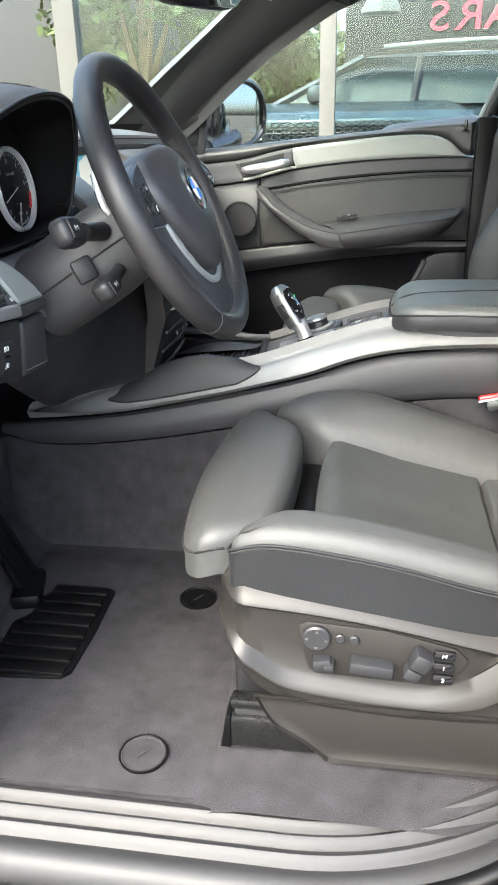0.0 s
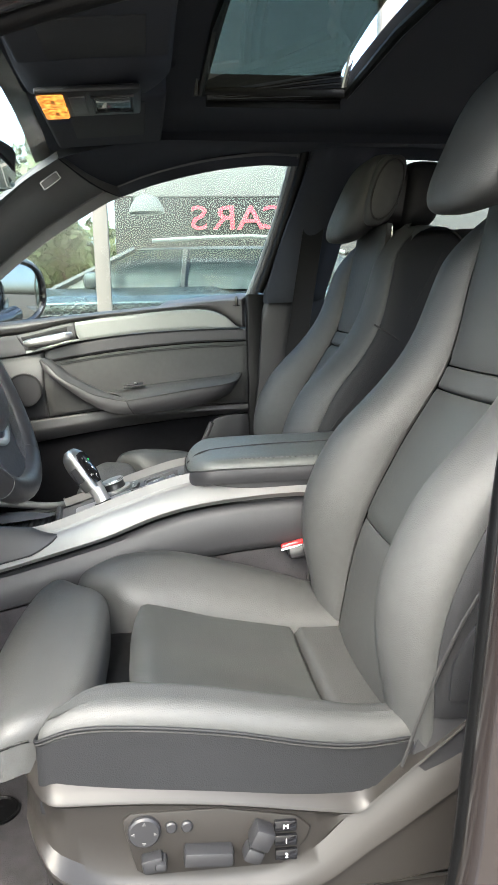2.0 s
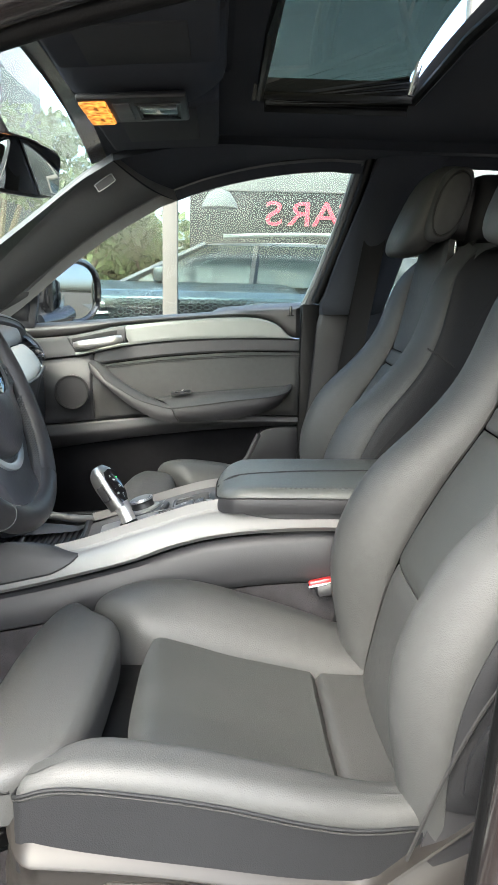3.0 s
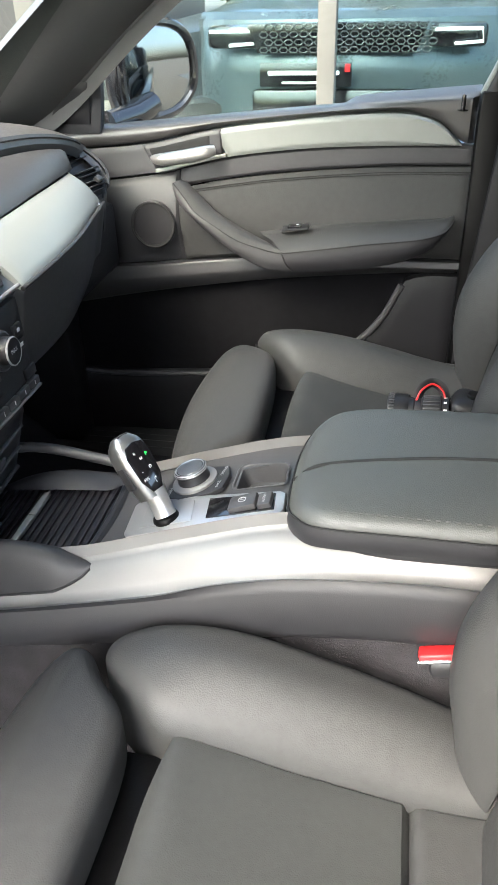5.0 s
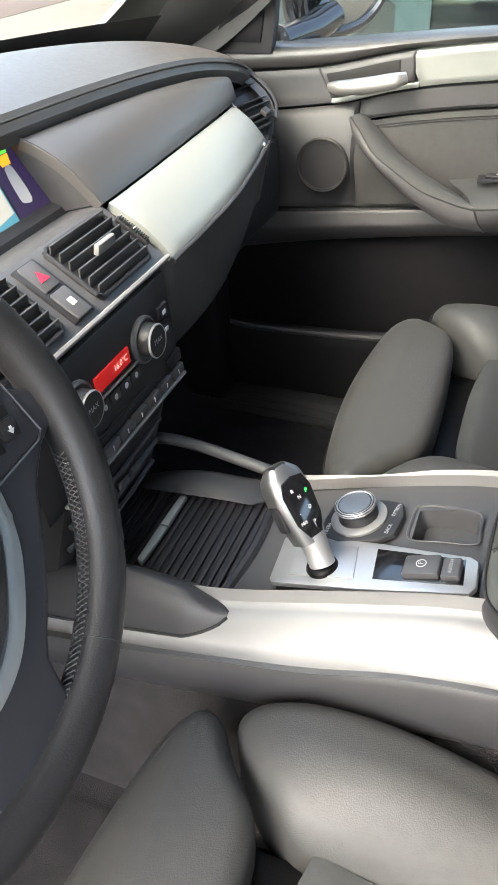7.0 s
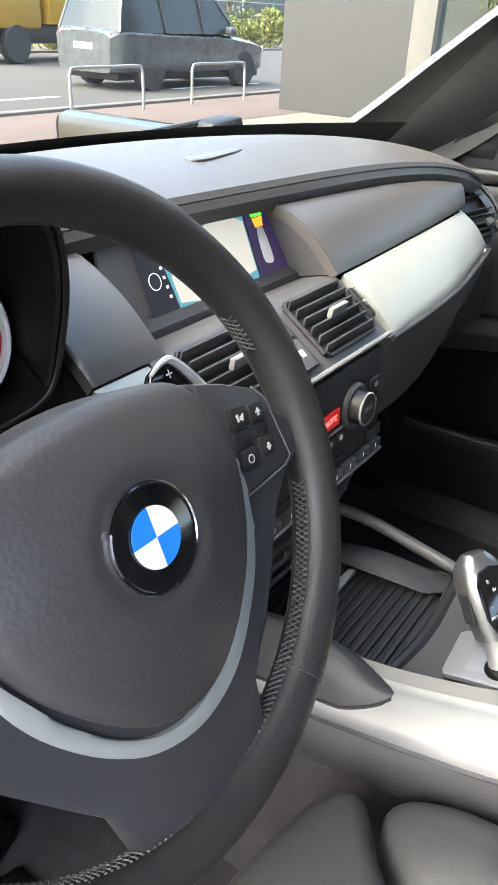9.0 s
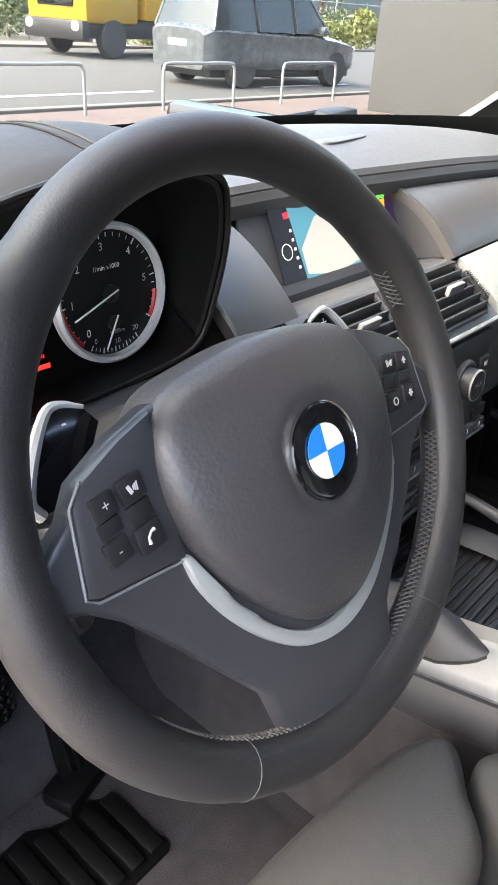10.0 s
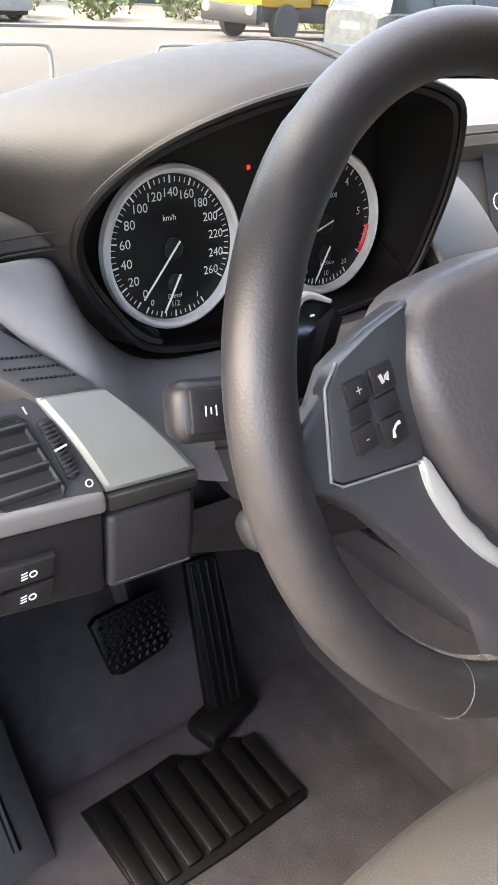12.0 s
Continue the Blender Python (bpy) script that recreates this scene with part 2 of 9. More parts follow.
def pane_material(name, tint, gloss=1.0):
    """Thin glass: clear, with a reflection that grows at grazing angles."""
    m = bpy.data.materials.new(name)
    m.use_nodes = True
    nodes, links = m.node_tree.nodes, m.node_tree.links
    nodes.clear()
    out = nodes.new("ShaderNodeOutputMaterial")
    mix = nodes.new("ShaderNodeMixShader")
    clear = nodes.new("ShaderNodeBsdfTransparent")
    clear.inputs["Color"].default_value = (*tint, 1)
    shine = nodes.new("ShaderNodeBsdfGlossy")
    shine.inputs["Roughness"].default_value = 0.02
    edge = nodes.new("ShaderNodeLayerWeight")
    power = nodes.new("ShaderNodeMath")
    power.operation = "POWER"
    power.inputs[1].default_value = 5
    links.new(edge.outputs["Facing"], power.inputs[0])
    soft = nodes.new("ShaderNodeMath")
    soft.operation = "MULTIPLY_ADD"
    soft.inputs[1].default_value, soft.inputs[2].default_value = 0.6 * gloss, 0.035 * gloss
    links.new(power.outputs[0], soft.inputs[0])
    links.new(soft.outputs[0], mix.inputs["Fac"])
    links.new(clear.outputs["BSDF"], mix.inputs[1])
    links.new(shine.outputs["BSDF"], mix.inputs[2])
    links.new(mix.outputs["Shader"], out.inputs["Surface"])
    return m


LEATHER = material("black_leather", (0.0335, 0.0342, 0.0338), 0.53, vary=0.18, scale=90, bump=0.24, bump_scale=800, kind="grain", wear=0.08, spec=0.34)
LEATHER_SOFT = material("smooth_insert_leather", (0.0295, 0.0312, 0.0305), 0.47, vary=0.14, scale=120, bump=0.2, bump_scale=900, kind="grain", wear=0.08, spec=0.32)
VALANCE = material("dark_satin_seat_trim", (0.0135, 0.0122, 0.0112), 0.42, vary=0.06, scale=200, bump=0.03, bump_scale=1500, spec=0.30)
# darker leather; on the cushion sides it holds shade in its colour
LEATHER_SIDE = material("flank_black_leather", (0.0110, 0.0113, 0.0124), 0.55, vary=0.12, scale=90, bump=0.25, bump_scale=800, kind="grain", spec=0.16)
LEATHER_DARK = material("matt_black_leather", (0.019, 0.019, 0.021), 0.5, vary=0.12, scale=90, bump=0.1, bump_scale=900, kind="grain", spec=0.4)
WHEEL_LEATHER = material("rim_leather", (0.0155, 0.015, 0.016), 0.46, vary=0.2, scale=70, bump=0.12, bump_scale=800, kind="grain", wear=0.05, spec=0.45)
SOFT = material("soft_touch_plastic", (0.042, 0.042, 0.044), 0.47, vary=0.10, scale=150, bump=0.1, bump_scale=900, kind="grain", spec=0.42)
SOFT_DASH = material("dashboard_skin", (0.0415, 0.0396, 0.0378), 0.43, vary=0.10, scale=150, bump=0.08, bump_scale=900, kind="grain", spec=0.9)
HARD = material("hard_black_plastic", (0.014, 0.014, 0.0155), 0.42, vary=0.10, scale=200, bump=0.12, bump_scale=900, spec=0.32)
SMOKE = material("satin_anthracite_paint", (0.021, 0.0205, 0.0205), 0.42, metal=0.1, vary=0.06, scale=200, bump=0.03, bump_scale=1500, spec=0.5)
GLOSS = material("gloss_black_plastic", (0.006, 0.006, 0.007), 0.10, vary=0.1, coat=0.5)
# black for joints; in gaps it puts shade into the colour
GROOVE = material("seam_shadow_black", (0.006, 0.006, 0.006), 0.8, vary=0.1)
ALU = material("brushed_aluminium", (0.188, 0.186, 0.183), 0.46, metal=0.40, vary=0.05, scale=40, bump=0.05, bump_scale=220, kind="brushed")
# seat leather made paler, light from above put into its tone
ARM_LEATHER = material("lit_armrest_leather", (0.060, 0.063, 0.059), 0.48, vary=0.18, scale=90, bump=0.24, bump_scale=820, kind="grain", wear=0.14, spec=0.5)
LACQUER = material("black_lacquered_steel", (0.006, 0.006, 0.006), 0.30, vary=0.1, scale=60, spec=0.4)
SILL = material("dark_sill_plastic", (0.024, 0.0235, 0.024), 0.5, vary=0.15, scale=80, bump=0.15, bump_scale=700, spec=0.3)
CHROME = material("satin_chrome", (0.80, 0.80, 0.80), 0.16, metal=1.0, vary=0.04)
PEARL = material("pearl_grey_trim", (0.23, 0.242, 0.228), 0.43, metal=0.4, vary=0.05, scale=50, bump=0.05, bump_scale=240, kind="brushed")
CARPET = material("anthracite_carpet", (0.028, 0.0268, 0.0288), 0.95, vary=0.34, scale=40, bump=0.9, bump_scale=700, spec=0.05, big=14)
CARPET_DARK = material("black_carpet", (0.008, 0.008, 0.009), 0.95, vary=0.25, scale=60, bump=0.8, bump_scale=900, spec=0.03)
RUBBER = material("black_rubber", (0.0024, 0.0024, 0.0025), 0.42, vary=0.2, scale=120, bump=0.25, bump_scale=500, spec=0.16)
LINER = material("anthracite_headliner_cloth", (0.036, 0.039, 0.046), 0.95, vary=0.12, scale=300, bump=0.4, bump_scale=1400, spec=0.1)
BODY = material("dark_body_paint", (0.022, 0.018, 0.017), 0.22, metal=0.4, vary=0.05, coat=0.6)
RED = material("red_plastic", (0.62, 0.018, 0.022), 0.35, vary=0.05)
WHITE = material("white_print", (0.75, 0.75, 0.74), 0.6, vary=0.03)
GREY_PRINT = material("pale_grey_print", (0.42, 0.42, 0.42), 0.6, vary=0.03)
THREAD = material("grey_thread", (0.055, 0.055, 0.055), 0.8, vary=0.15)
BLUE = material("blue_enamel", (0.02, 0.22, 0.72), 0.25, vary=0.03, coat=0.4)
ENAMEL = material("white_enamel", (0.8, 0.8, 0.8), 0.25, vary=0.02, coat=0.4)
PANE = pane_material("clear_window_glass", (0.72, 0.76, 0.735))
SCREEN = pane_material("green_tinted_windscreen", (0.66, 0.70, 0.67))
TINTED = pane_material("tinted_roof_glass", (0.030, 0.030, 0.022), 0.35)

# ---- the car's shell ----
MID = 0.008  # the car's middle, across


def floor_height(x, y):
    """The cabin floor: flat, rising to the toe board in front, a raised step under the seats."""
    z = 0.487
    if x < -0.56:
        z += (-0.56 - x) * 0.85
    k = min(1, max(0, (x + 0.165) / 0.085))
    z += 0.018 * k * k * (3 - 2 * k)
    return z


setting("floor", grid(lambda u, v: (lerp(-0.98, 1.6, u), lerp(-0.715, 0.74, v), floor_height(lerp(-0.98, 1.6, u), 0) + 0.004 * noise.noise((u * 9, v * 7, 0))), 120, 40),
                CARPET, "dark grey carpet of the car's footwells", "floor")


def shell_side(name, side):
    """Sill of one side, three stepped strips."""
    s = side
    rows = [(0.694, 0.480), (0.700, 0.492), (0.712, 0.499), (0.721, 0.491), (0.724, 0.491), (0.735, 0.502), (0.745, 0.494), (0.748, 0.494), (0.759, 0.503), (0.769, 0.494), (0.772, 0.494), (0.786, 0.501), (0.802, 0.496), (0.812, 0.476), (0.815, 0.440)]
    prof = smooth_path([(0, y, z) for y, z in rows], 3)

    def strip_fn(u, v):
        x, p = lerp(-1.0, 0.55, u), prof[int(v * (len(prof) - 1) + 0.5)]
        return (x, s * (p.y - 1.0 * max(0, x + 0.03) ** 2), p.z + 0.30 * max(0, x - 0.02) ** 2)

    return setting(name, grid(strip_fn, 60, len(prof) - 1), SILL, "dark grey ribbed door sill strip", "door sill")


SMOKE_TRIM = material("grey_rubber_sill", (0.042, 0.042, 0.044), 0.45, vary=0.1, scale=80, bump=0.15, bump_scale=600)
shell_side("door_sill", -1)
shell_side("door_sill", 1)
setting("body_side", join(box(-1.6, 2.2, -0.95, -0.80, 0.22, 0.455, 0.03), box(-1.6, 2.2, 0.84, 0.93, 0.22, 1.15, 0.03)), BODY, "dark painted lower body side of the car", "car body")
setting("floor_pan", box(-1.6, 2.2, -0.80, 0.85, 0.30, 0.46, 0.01), HARD, "black floor pan under the carpet", "car body")

# transmission tunnel
setting("tunnel", grid(lambda u, v: (lerp(-0.95, 1.2, u), MID + lerp(-0.150, 0.150, v) * (1 + 0.12 * (abs(v - 0.5) > 0.49)), 0.36 + (0.33 + 0.03 * u) * min(1, 6 * min(v, 1 - v))), 40, 24), CARPET, "dark grey carpeted centre tunnel", "tunnel")


def roof_height(x, y):
    return 1.665 - 0.060 * abs(y / 0.62) ** 2.6 - 0.42 * max(0, 0.12 - x) ** 1.7 - 0.10 * max(0, x - 0.7) ** 2


SUN_X0, SUN_X1, SUN_Y = 0.165, 0.475, 0.335


def span(a, b, n):
    return [lerp(a, b, k / n) for k in range(n + 1)]


def liner():
    """The headliner in one sheet, open under the sunroof, with a turned-up rim."""
    xs = span(-0.17, SUN_X0, 14) + span(SUN_X0, SUN_X1, 12)[1:] + span(SUN_X1, 1.6, 26)[1:]
    ys = span(-0.60, -SUN_Y, 8) + span(-SUN_Y, SUN_Y, 20)[1:] + span(SUN_Y, 0.60, 8)[1:]
    n, faces = len(ys), []
    verts = [V3((x, y, roof_height(x, y))) for x in xs for y in ys]
    for i in range(len(xs) - 1):
        for j in range(n - 1):
            if not (14 <= i < 26 and 8 <= j < 28):
                faces.append([i * n + j, (i + 1) * n + j, (i + 1) * n + j + 1, i * n + j + 1])
    ring = [14 * n + j for j in range(8, 28)] + [i * n + 28 for i in range(14, 26)] + [26 * n + j for j in range(28, 8, -1)] + [i * n + 8 for i in range(26, 14, -1)]
    k, m = len(verts), len(ring)
    verts += [verts[i] + V3((0, 0, 0.035)) for i in ring]
    faces += [[ring[i], ring[(i + 1) % m], k + (i + 1) % m, k + i] for i in range(m)]
    return verts, faces


setting("ceiling", liner(), LINER, "near-black cloth headliner with a roof opening", "headliner")
setting("roof_skin", join(*[quilt(lambda u, v: (lerp(a, b, u), lerp(c, d, v), roof_height(lerp(a, b, u), lerp(c, d, v)) + 0.045), 12, 12, 0.01, 0.004, 0.02)
                            for a, b, c, d in ((-0.22, SUN_X0 - 0.02, -0.62, 0.62), (SUN_X1 + 0.02, 1.9, -0.62, 0.62), (SUN_X0 - 0.02, SUN_X1 + 0.02, -0.62, -SUN_Y - 0.02), (SUN_X0 - 0.02, SUN_X1 + 0.02, SUN_Y + 0.02, 0.62))]),
        BODY, "dark painted roof skin", "car roof")

# the line of the side glass: its upper edge seen from inside, (x, z)
GLASS_TOP = [(-0.47, 1.225), (-0.32, 1.345), (-0.20, 1.43), (-0.075, 1.50), (0.07, 1.553), (0.216, 1.586), (0.35, 1.600), (0.43, 1.598)]
BELT = [(-0.70, 1.165), (-0.37, 1.183), (-0.08, 1.207), (0.28, 1.236), (0.40, 1.243)]


def side_y(x, z):
    """How far out the cabin's side lies: it leans in above the belt."""
    return 0.795 - 0.30 * max(0, z - 1.22) ** 1.05 - 0.10 * max(0, -0.3 - x) ** 1.3


# front pillars: between the windscreen's edge and the side glass
SCREEN_EDGE = [(-0.72, 1.175), (-0.585, 1.266), (-0.45, 1.368), (-0.335, 1.452), (-0.23, 1.53), (-0.155, 1.575)]


def pillar(side):
    low = smooth_path([(x, side * (side_y(x, z) - 0.012), z) for x, z in [(-0.60, 1.15)] + GLASS_TOP[:4] + [(-0.025, 1.521)]], 5)
    high = smooth_path([(x, side * (0.635 - 0.018 * n), z) for n, (x, z) in enumerate(SCREEN_EDGE)], 5)

    def fn(u, v):
        a, b = low[int(u * (len(low) - 1) + 0.5)], high[int(u * (len(high) - 1) + 0.5)]
        k = min(1, max(0, (u - 0.55) / 0.45))
        return a.lerp(b, v) + V3((0.006, -side * 0.028, -0.004)).lerp(V3((0, -side * 0.014, -0.012)), k) * math.sin(math.pi * v)

    return quilt(fn, len(low) - 1, 14, 0.004, 0.002, 0.03, flip=side > 0)


PILLAR = material("pillar_skin", (0.085, 0.085, 0.084), 0.6, vary=0.1, scale=120, bump=0.25, bump_scale=900)
for side in (1, -1):
    setting("windscreen_pillar", pillar(side), PILLAR, "grey textured trim of a windscreen pillar", "pillar trim")


def rail(side):
    """The cloth-covered rim over the side glass, from the front pillar to the rear."""
    pts = [(x, side * (side_y(x, z) - 0.012), z) for x, z in [(-0.025, 1.521)] + GLASS_TOP[4:]] + [(0.60, side * 0.665, 1.612), (0.9, side * 0.66, 1.60), (1.3, side * 0.66, 1.50), (1.6, side * 0.66, 1.38)]
    low = smooth_path(pts, 6)

    def fn(u, v):
        p = low[min(int(u * (len(low) - 1) + 0.5), len(low) - 1)]
        x = p.x - 0.132 * max(0, 1 - (p.x + 0.025) / 0.32) ** 1.3
        q = V3((x, side * 0.545, roof_height(x, 0.545) - 0.001))
        return p.lerp(q, v) + V3((0, -side * 0.014, -0.012)) * math.sin(math.pi * v)

    return quilt(fn, len(low) - 1, 12, 0.004, 0.002, 0.03, flip=side > 0)


for side in (1, -1):
    setting("roof_rail", rail(side), LINER, "near-black cloth trim over the side windows", "roof trim")


def centre_pillar(side):
    """The middle pillar: a lower plastic trim and an upper cloth one."""
    def low(u, v):
        z = lerp(0.42, 1.233, v)
        x0, x1 = curve_at([(0.42, 0.30), (0.86, 0.312), (1.02, 0.328), (1.233, 0.345)], z), curve_at([(0.42, 0.62), (0.8, 0.54), (1.233, 0.535)], z)
        x = lerp(x0, x1, u)
        y = side * (0.775 - 0.022 * math.sin(math.pi * min(1, u * 1.15)) ** 0.6)
        return (x, y, z)

    def high(u, v):
        z = lerp(1.218, 1.62, v)
        x0, x1 = curve_at([(1.233, 0.347), (1.37, 0.385), (1.50, 0.43), (1.62, 0.47)], z), curve_at([(1.233, 0.535), (1.32, 0.560), (1.43, 0.590), (1.52, 0.618), (1.62, 0.66)], z)
        y = side * (side_y(0.4, z) - 0.02 - 0.045 * math.sin(math.pi * min(1, u * 1.15)) ** 0.6 - 0.10 * max(0, z - 1.52))
        return (lerp(x0, x1, u), y, z)

    return quilt(low, 14, 24, 0.015, 0.012, 0.03, flip=side < 0), quilt(high, 14, 18, 0.015, 0.012, 0.03, flip=side < 0)


for side in (1, -1):
    lower, upper = centre_pillar(side)
    setting("centre_pillar", lower, HARD, "dark grey plastic trim of the centre pillar", "pillar trim")
    setting("centre_pillar_upper", upper, LINER, "near-black cloth trim of the centre pillar", "pillar trim")

# rear of the cabin: closing panels, rear side window frame
setting("rear_side_trim", join(box(0.62, 1.7, 0.70, 0.80, 0.36, 1.24, 0.02), box(0.62, 1.7, -0.80, -0.70, 0.36, 1.24, 0.02), box(1.10, 1.7, 0.58, 0.78, 1.20, 1.5, 0.03), box(1.10, 1.7, -0.78, -0.58, 1.20, 1.5, 0.03)),
        HARD, "black side trim of the rear cabin", "trim")
setting("rear_wall", box(1.45, 1.6, -0.75, 0.75, 0.36, 1.22, 0.03), LEATHER_DARK, "black rear bench backrest closing the cabin", "rear bench")
setting("bulkhead", box(-1.02, -0.90, -0.80, 0.82, 0.34, 1.16, 0.02), CARPET_DARK, "black carpeted bulkhead ahead of the footwells", "bulkhead")
setting("footwell_side", join(box(-1.0, -0.46, -0.78, -0.70, 0.36, 1.05, 0.02), box(-1.0, -0.50, 0.72, 0.80, 0.36, 1.10, 0.02)), HARD, "black side trim of the footwells", "trim")

# windscreen, side and roof glass
windscreen = setting("windscreen", grid(lambda u, v: (lerp(lerp(-0.80, -0.58, abs(2 * u - 1) ** 2.2), lerp(-0.24, -0.13, abs(2 * u - 1) ** 2), v), lerp(-0.64, 0.64, u) * lerp(1, 0.86, v), lerp(1.19, 1.595, v) + 0.012 * math.sin(math.pi * v)), 24, 12), SCREEN, "clear windscreen glass", "windscreen")
windscreen.visible_shadow = False


def screen_border(u, v):
    """The printed black band along the foot of the windscreen."""
    bow = abs(2 * u - 1)
    t = lerp(-0.03, 0.135, v)
    return (lerp(lerp(-0.80, -0.58, bow ** 2.2), lerp(-0.24, -0.13, bow ** 2), t) + 0.003, lerp(-0.64, 0.64, u) * lerp(1, 0.86, t), lerp(1.19, 1.595, t) + 0.012 * math.sin(math.pi * max(0, t)) - 0.003)


setting("windscreen_border", grid(screen_border, 40, 3), GROOVE, "black printed border along the windscreen's foot", "windscreen")

# front doors' frame on the open side: painted rim, seal
seal_path = smooth_path([(-0.62, -0.735, 1.12), (-0.45, -0.725, 1.225), (-0.30, -0.69, 1.325), (-0.12, -0.655, 1.425), (0.04, -0.632, 1.483), (0.22, -0.615, 1.527), (0.36, -0.612, 1.545), (0.42, -0.625, 1.525), (0.40, -0.665, 1.42), (0.35, -0.72, 1.26), (0.305, -0.762, 1.05), (0.285, -0.772, 0.85), (0.27, -0.772, 0.70), (0.22, -0.785, 0.57), (0.10, -0.795, 0.50), (-0.10, -0.80, 0.478), (-0.5, -0.80, 0.475), (-1.0, -0.80, 0.475)], 8)
setting("door_seal", tube(seal_path, 0.011, 10), RUBBER, "grey rubber seal round the open door", "door seal")
frame_path = [p + V3((0.012, -0.03, 0.024)) if p.z > 0.6 else p + V3((0, -0.04, -0.012)) for p in seal_path]
split = next(k for k, p in enumerate(frame_path) if k > 60 and p.z < 0.62)
setting("door_opening", tube(frame_path[:split + 1], 0.026, 10), BODY, "dark painted frame of the open door", "door frame")
setting("sill_cover", tube(frame_path[split:], 0.026, 10), SILL, "dark grey plastic cover along the sill's edge", "door sill")

# ---- seats ----


def smooth_outline(pts, n=6):
    return [(p.x, p.y) for p in smooth_path([(x, y, 0) for x, y in pts], n, True)]


def build_seat(yc, m, driver, shift=0.0, lift=0.0):
    """A front seat. w runs from the outer side (minus) to the tunnel (plus)."""
    name = "driver_seat" if driver else "passenger_seat"
    seat = thing(name, (0.12, yc, 0.505),
                 "black leather sports seat with separate thigh support and power switches" if driver else "black leather sports seat with separate thigh support, camera gear on it", "car seat", "front seats")

    def w2(geo):
        return [V3((v.x + shift, yc + m * v.y, v.z + lift * min(1, max(0, (v.z - 0.56) / 0.14)))) for v in geo[0]], geo[1]

    def base_z(x, w):
        return curve_at([(-0.2, 0.802), (-0.02, 0.786), (0.06, 0.764), (0.16, 0.738), (0.24, 0.722), (0.36, 0.716)], x)

    # thigh support
    thigh = smooth_outline([(-0.150, 0.215), (-0.170, 0.15), (-0.184, 0.0), (-0.172, -0.15), (-0.152, -0.195), (-0.125, -0.203), (-0.080, -0.182), (-0.052, -0.135), (-0.042, 0.0), (-0.046, 0.13), (-0.085, 0.185), (-0.118, 0.225)], 6)

    def thigh_top(x, w):
        crease = 0.0016 * noise.noise((x * 30, w * 150, 3)) * min(1, max(0, (abs(w) - 0.12) / 0.06))
        return 0.815 + crease - 2.2 * max(0, -0.115 - x) ** 1.6 - 0.22 * w * w - 3.0 * max(0, x + 0.080) ** 2

    part("thigh_support", w2(pillow(thigh, thigh_top, 0.020, 0.058, 6, 8)), LEATHER, seat, "smooth black leather thigh support")
    edge = [(x, w) for x, w in thigh if x < -0.10]
    part("seam", w2(tube([(x * 1.004, w * 1.003, thigh_top(x, w) - 0.022) for x, w in sorted(edge, key=lambda p: p[1])], 0.0016, 6)), GROOVE, seat)
    # plastic cover coloured black to hold the shade of the gap
    part("slide_cover", w2(rbox((0.085, 0.30, 0.05), 0.012, pose(-0.03, 0, 0.715))), RUBBER, seat, "plastic cover under the sliding thigh support, gap shade in its black")

    # cushion inserts
    def ins(x0, x1, sag):
        def fn(u, v):
            x, w = lerp(x0, x1, u), lerp(-0.148, 0.150, v)
            x += 0.020 * (abs(2 * v - 1) ** 3) * max(0, 1 - u / 0.3) if x0 < 0 else 0
            s = 1 - abs(2 * v - 1) ** 2
            front = -0.040 * max(0, (0.02 - x) / 0.05) ** 2 if x0 < 0 else 0
            return (x, w, base_z(x, w) - sag * s + 0.006 + front + 0.002 * noise.noise((x * 18, w * 18, 2)))

        return quilt(fn, 30, 30, 0.014, 0.012, 0.06)

    part("cushion_insert", w2(ins(-0.022, 0.236, 0.010)), LEATHER_SOFT, seat, "flat leather seat insert")
    part("cushion_rear_insert", w2(ins(0.237, 0.37, 0.004)), LEATHER, seat)

    # bolsters of the cushion: they rise from the seam to a ridge near the edge
    def in_top(x, w):
        ridge_z = curve_at([(-0.12, 0.792), (-0.09, 0.806), (-0.03, 0.829), (0.05, 0.831), (0.15, 0.806), (0.22, 0.785), (0.29, 0.762), (0.40, 0.742)], x)
        low = base_z(x, w) + 0.008
        t = min(1, max(0, (w - 0.138) / 0.075))
        return lerp(low, ridge_z, math.sin(math.pi / 2 * t) ** 0.9) - 3.5 * max(0, w - 0.225) ** 2

    inner = smooth_outline([(-0.092, 0.210), (-0.045, 0.165), (-0.005, 0.140), (0.08, 0.140), (0.2, 0.141), (0.33, 0.141), (0.38, 0.16), (0.38, 0.225), (0.2, 0.246), (0.04, 0.252), (-0.055, 0.250), (-0.090, 0.238)], 6)
    part("inner_bolster", w2(pillow(inner, in_top, 0.018, 0.12, 6, 12)), LEATHER, seat)

    def out_top(x, w):
        ridge_z = curve_at([(-0.12, 0.806), (-0.05, 0.830), (0.05, 0.825), (0.15, 0.804), (0.25, 0.782), (0.34, 0.780)], x)
        low = base_z(x, w) + 0.008
        t = min(1, max(0, (-w - 0.136) / 0.06))
        return lerp(low, ridge_z, math.sin(math.pi / 2 * t) ** 0.9) - 2.5 * max(0, -w - 0.205) ** 2 + 0.0035 * noise.noise((x * 70, w * 40, 5)) * min(1, max(0, (x - 0.16) / 0.08))

    outer = smooth_outline([(-0.092, -0.205), (-0.045, -0.163), (-0.005, -0.138), (0.08, -0.137), (0.2, -0.137), (0.33, -0.137), (0.36, -0.16), (0.35, -0.215), (0.2, -0.232), (0.04, -0.236), (-0.06, -0.232), (-0.096, -0.224)], 6)
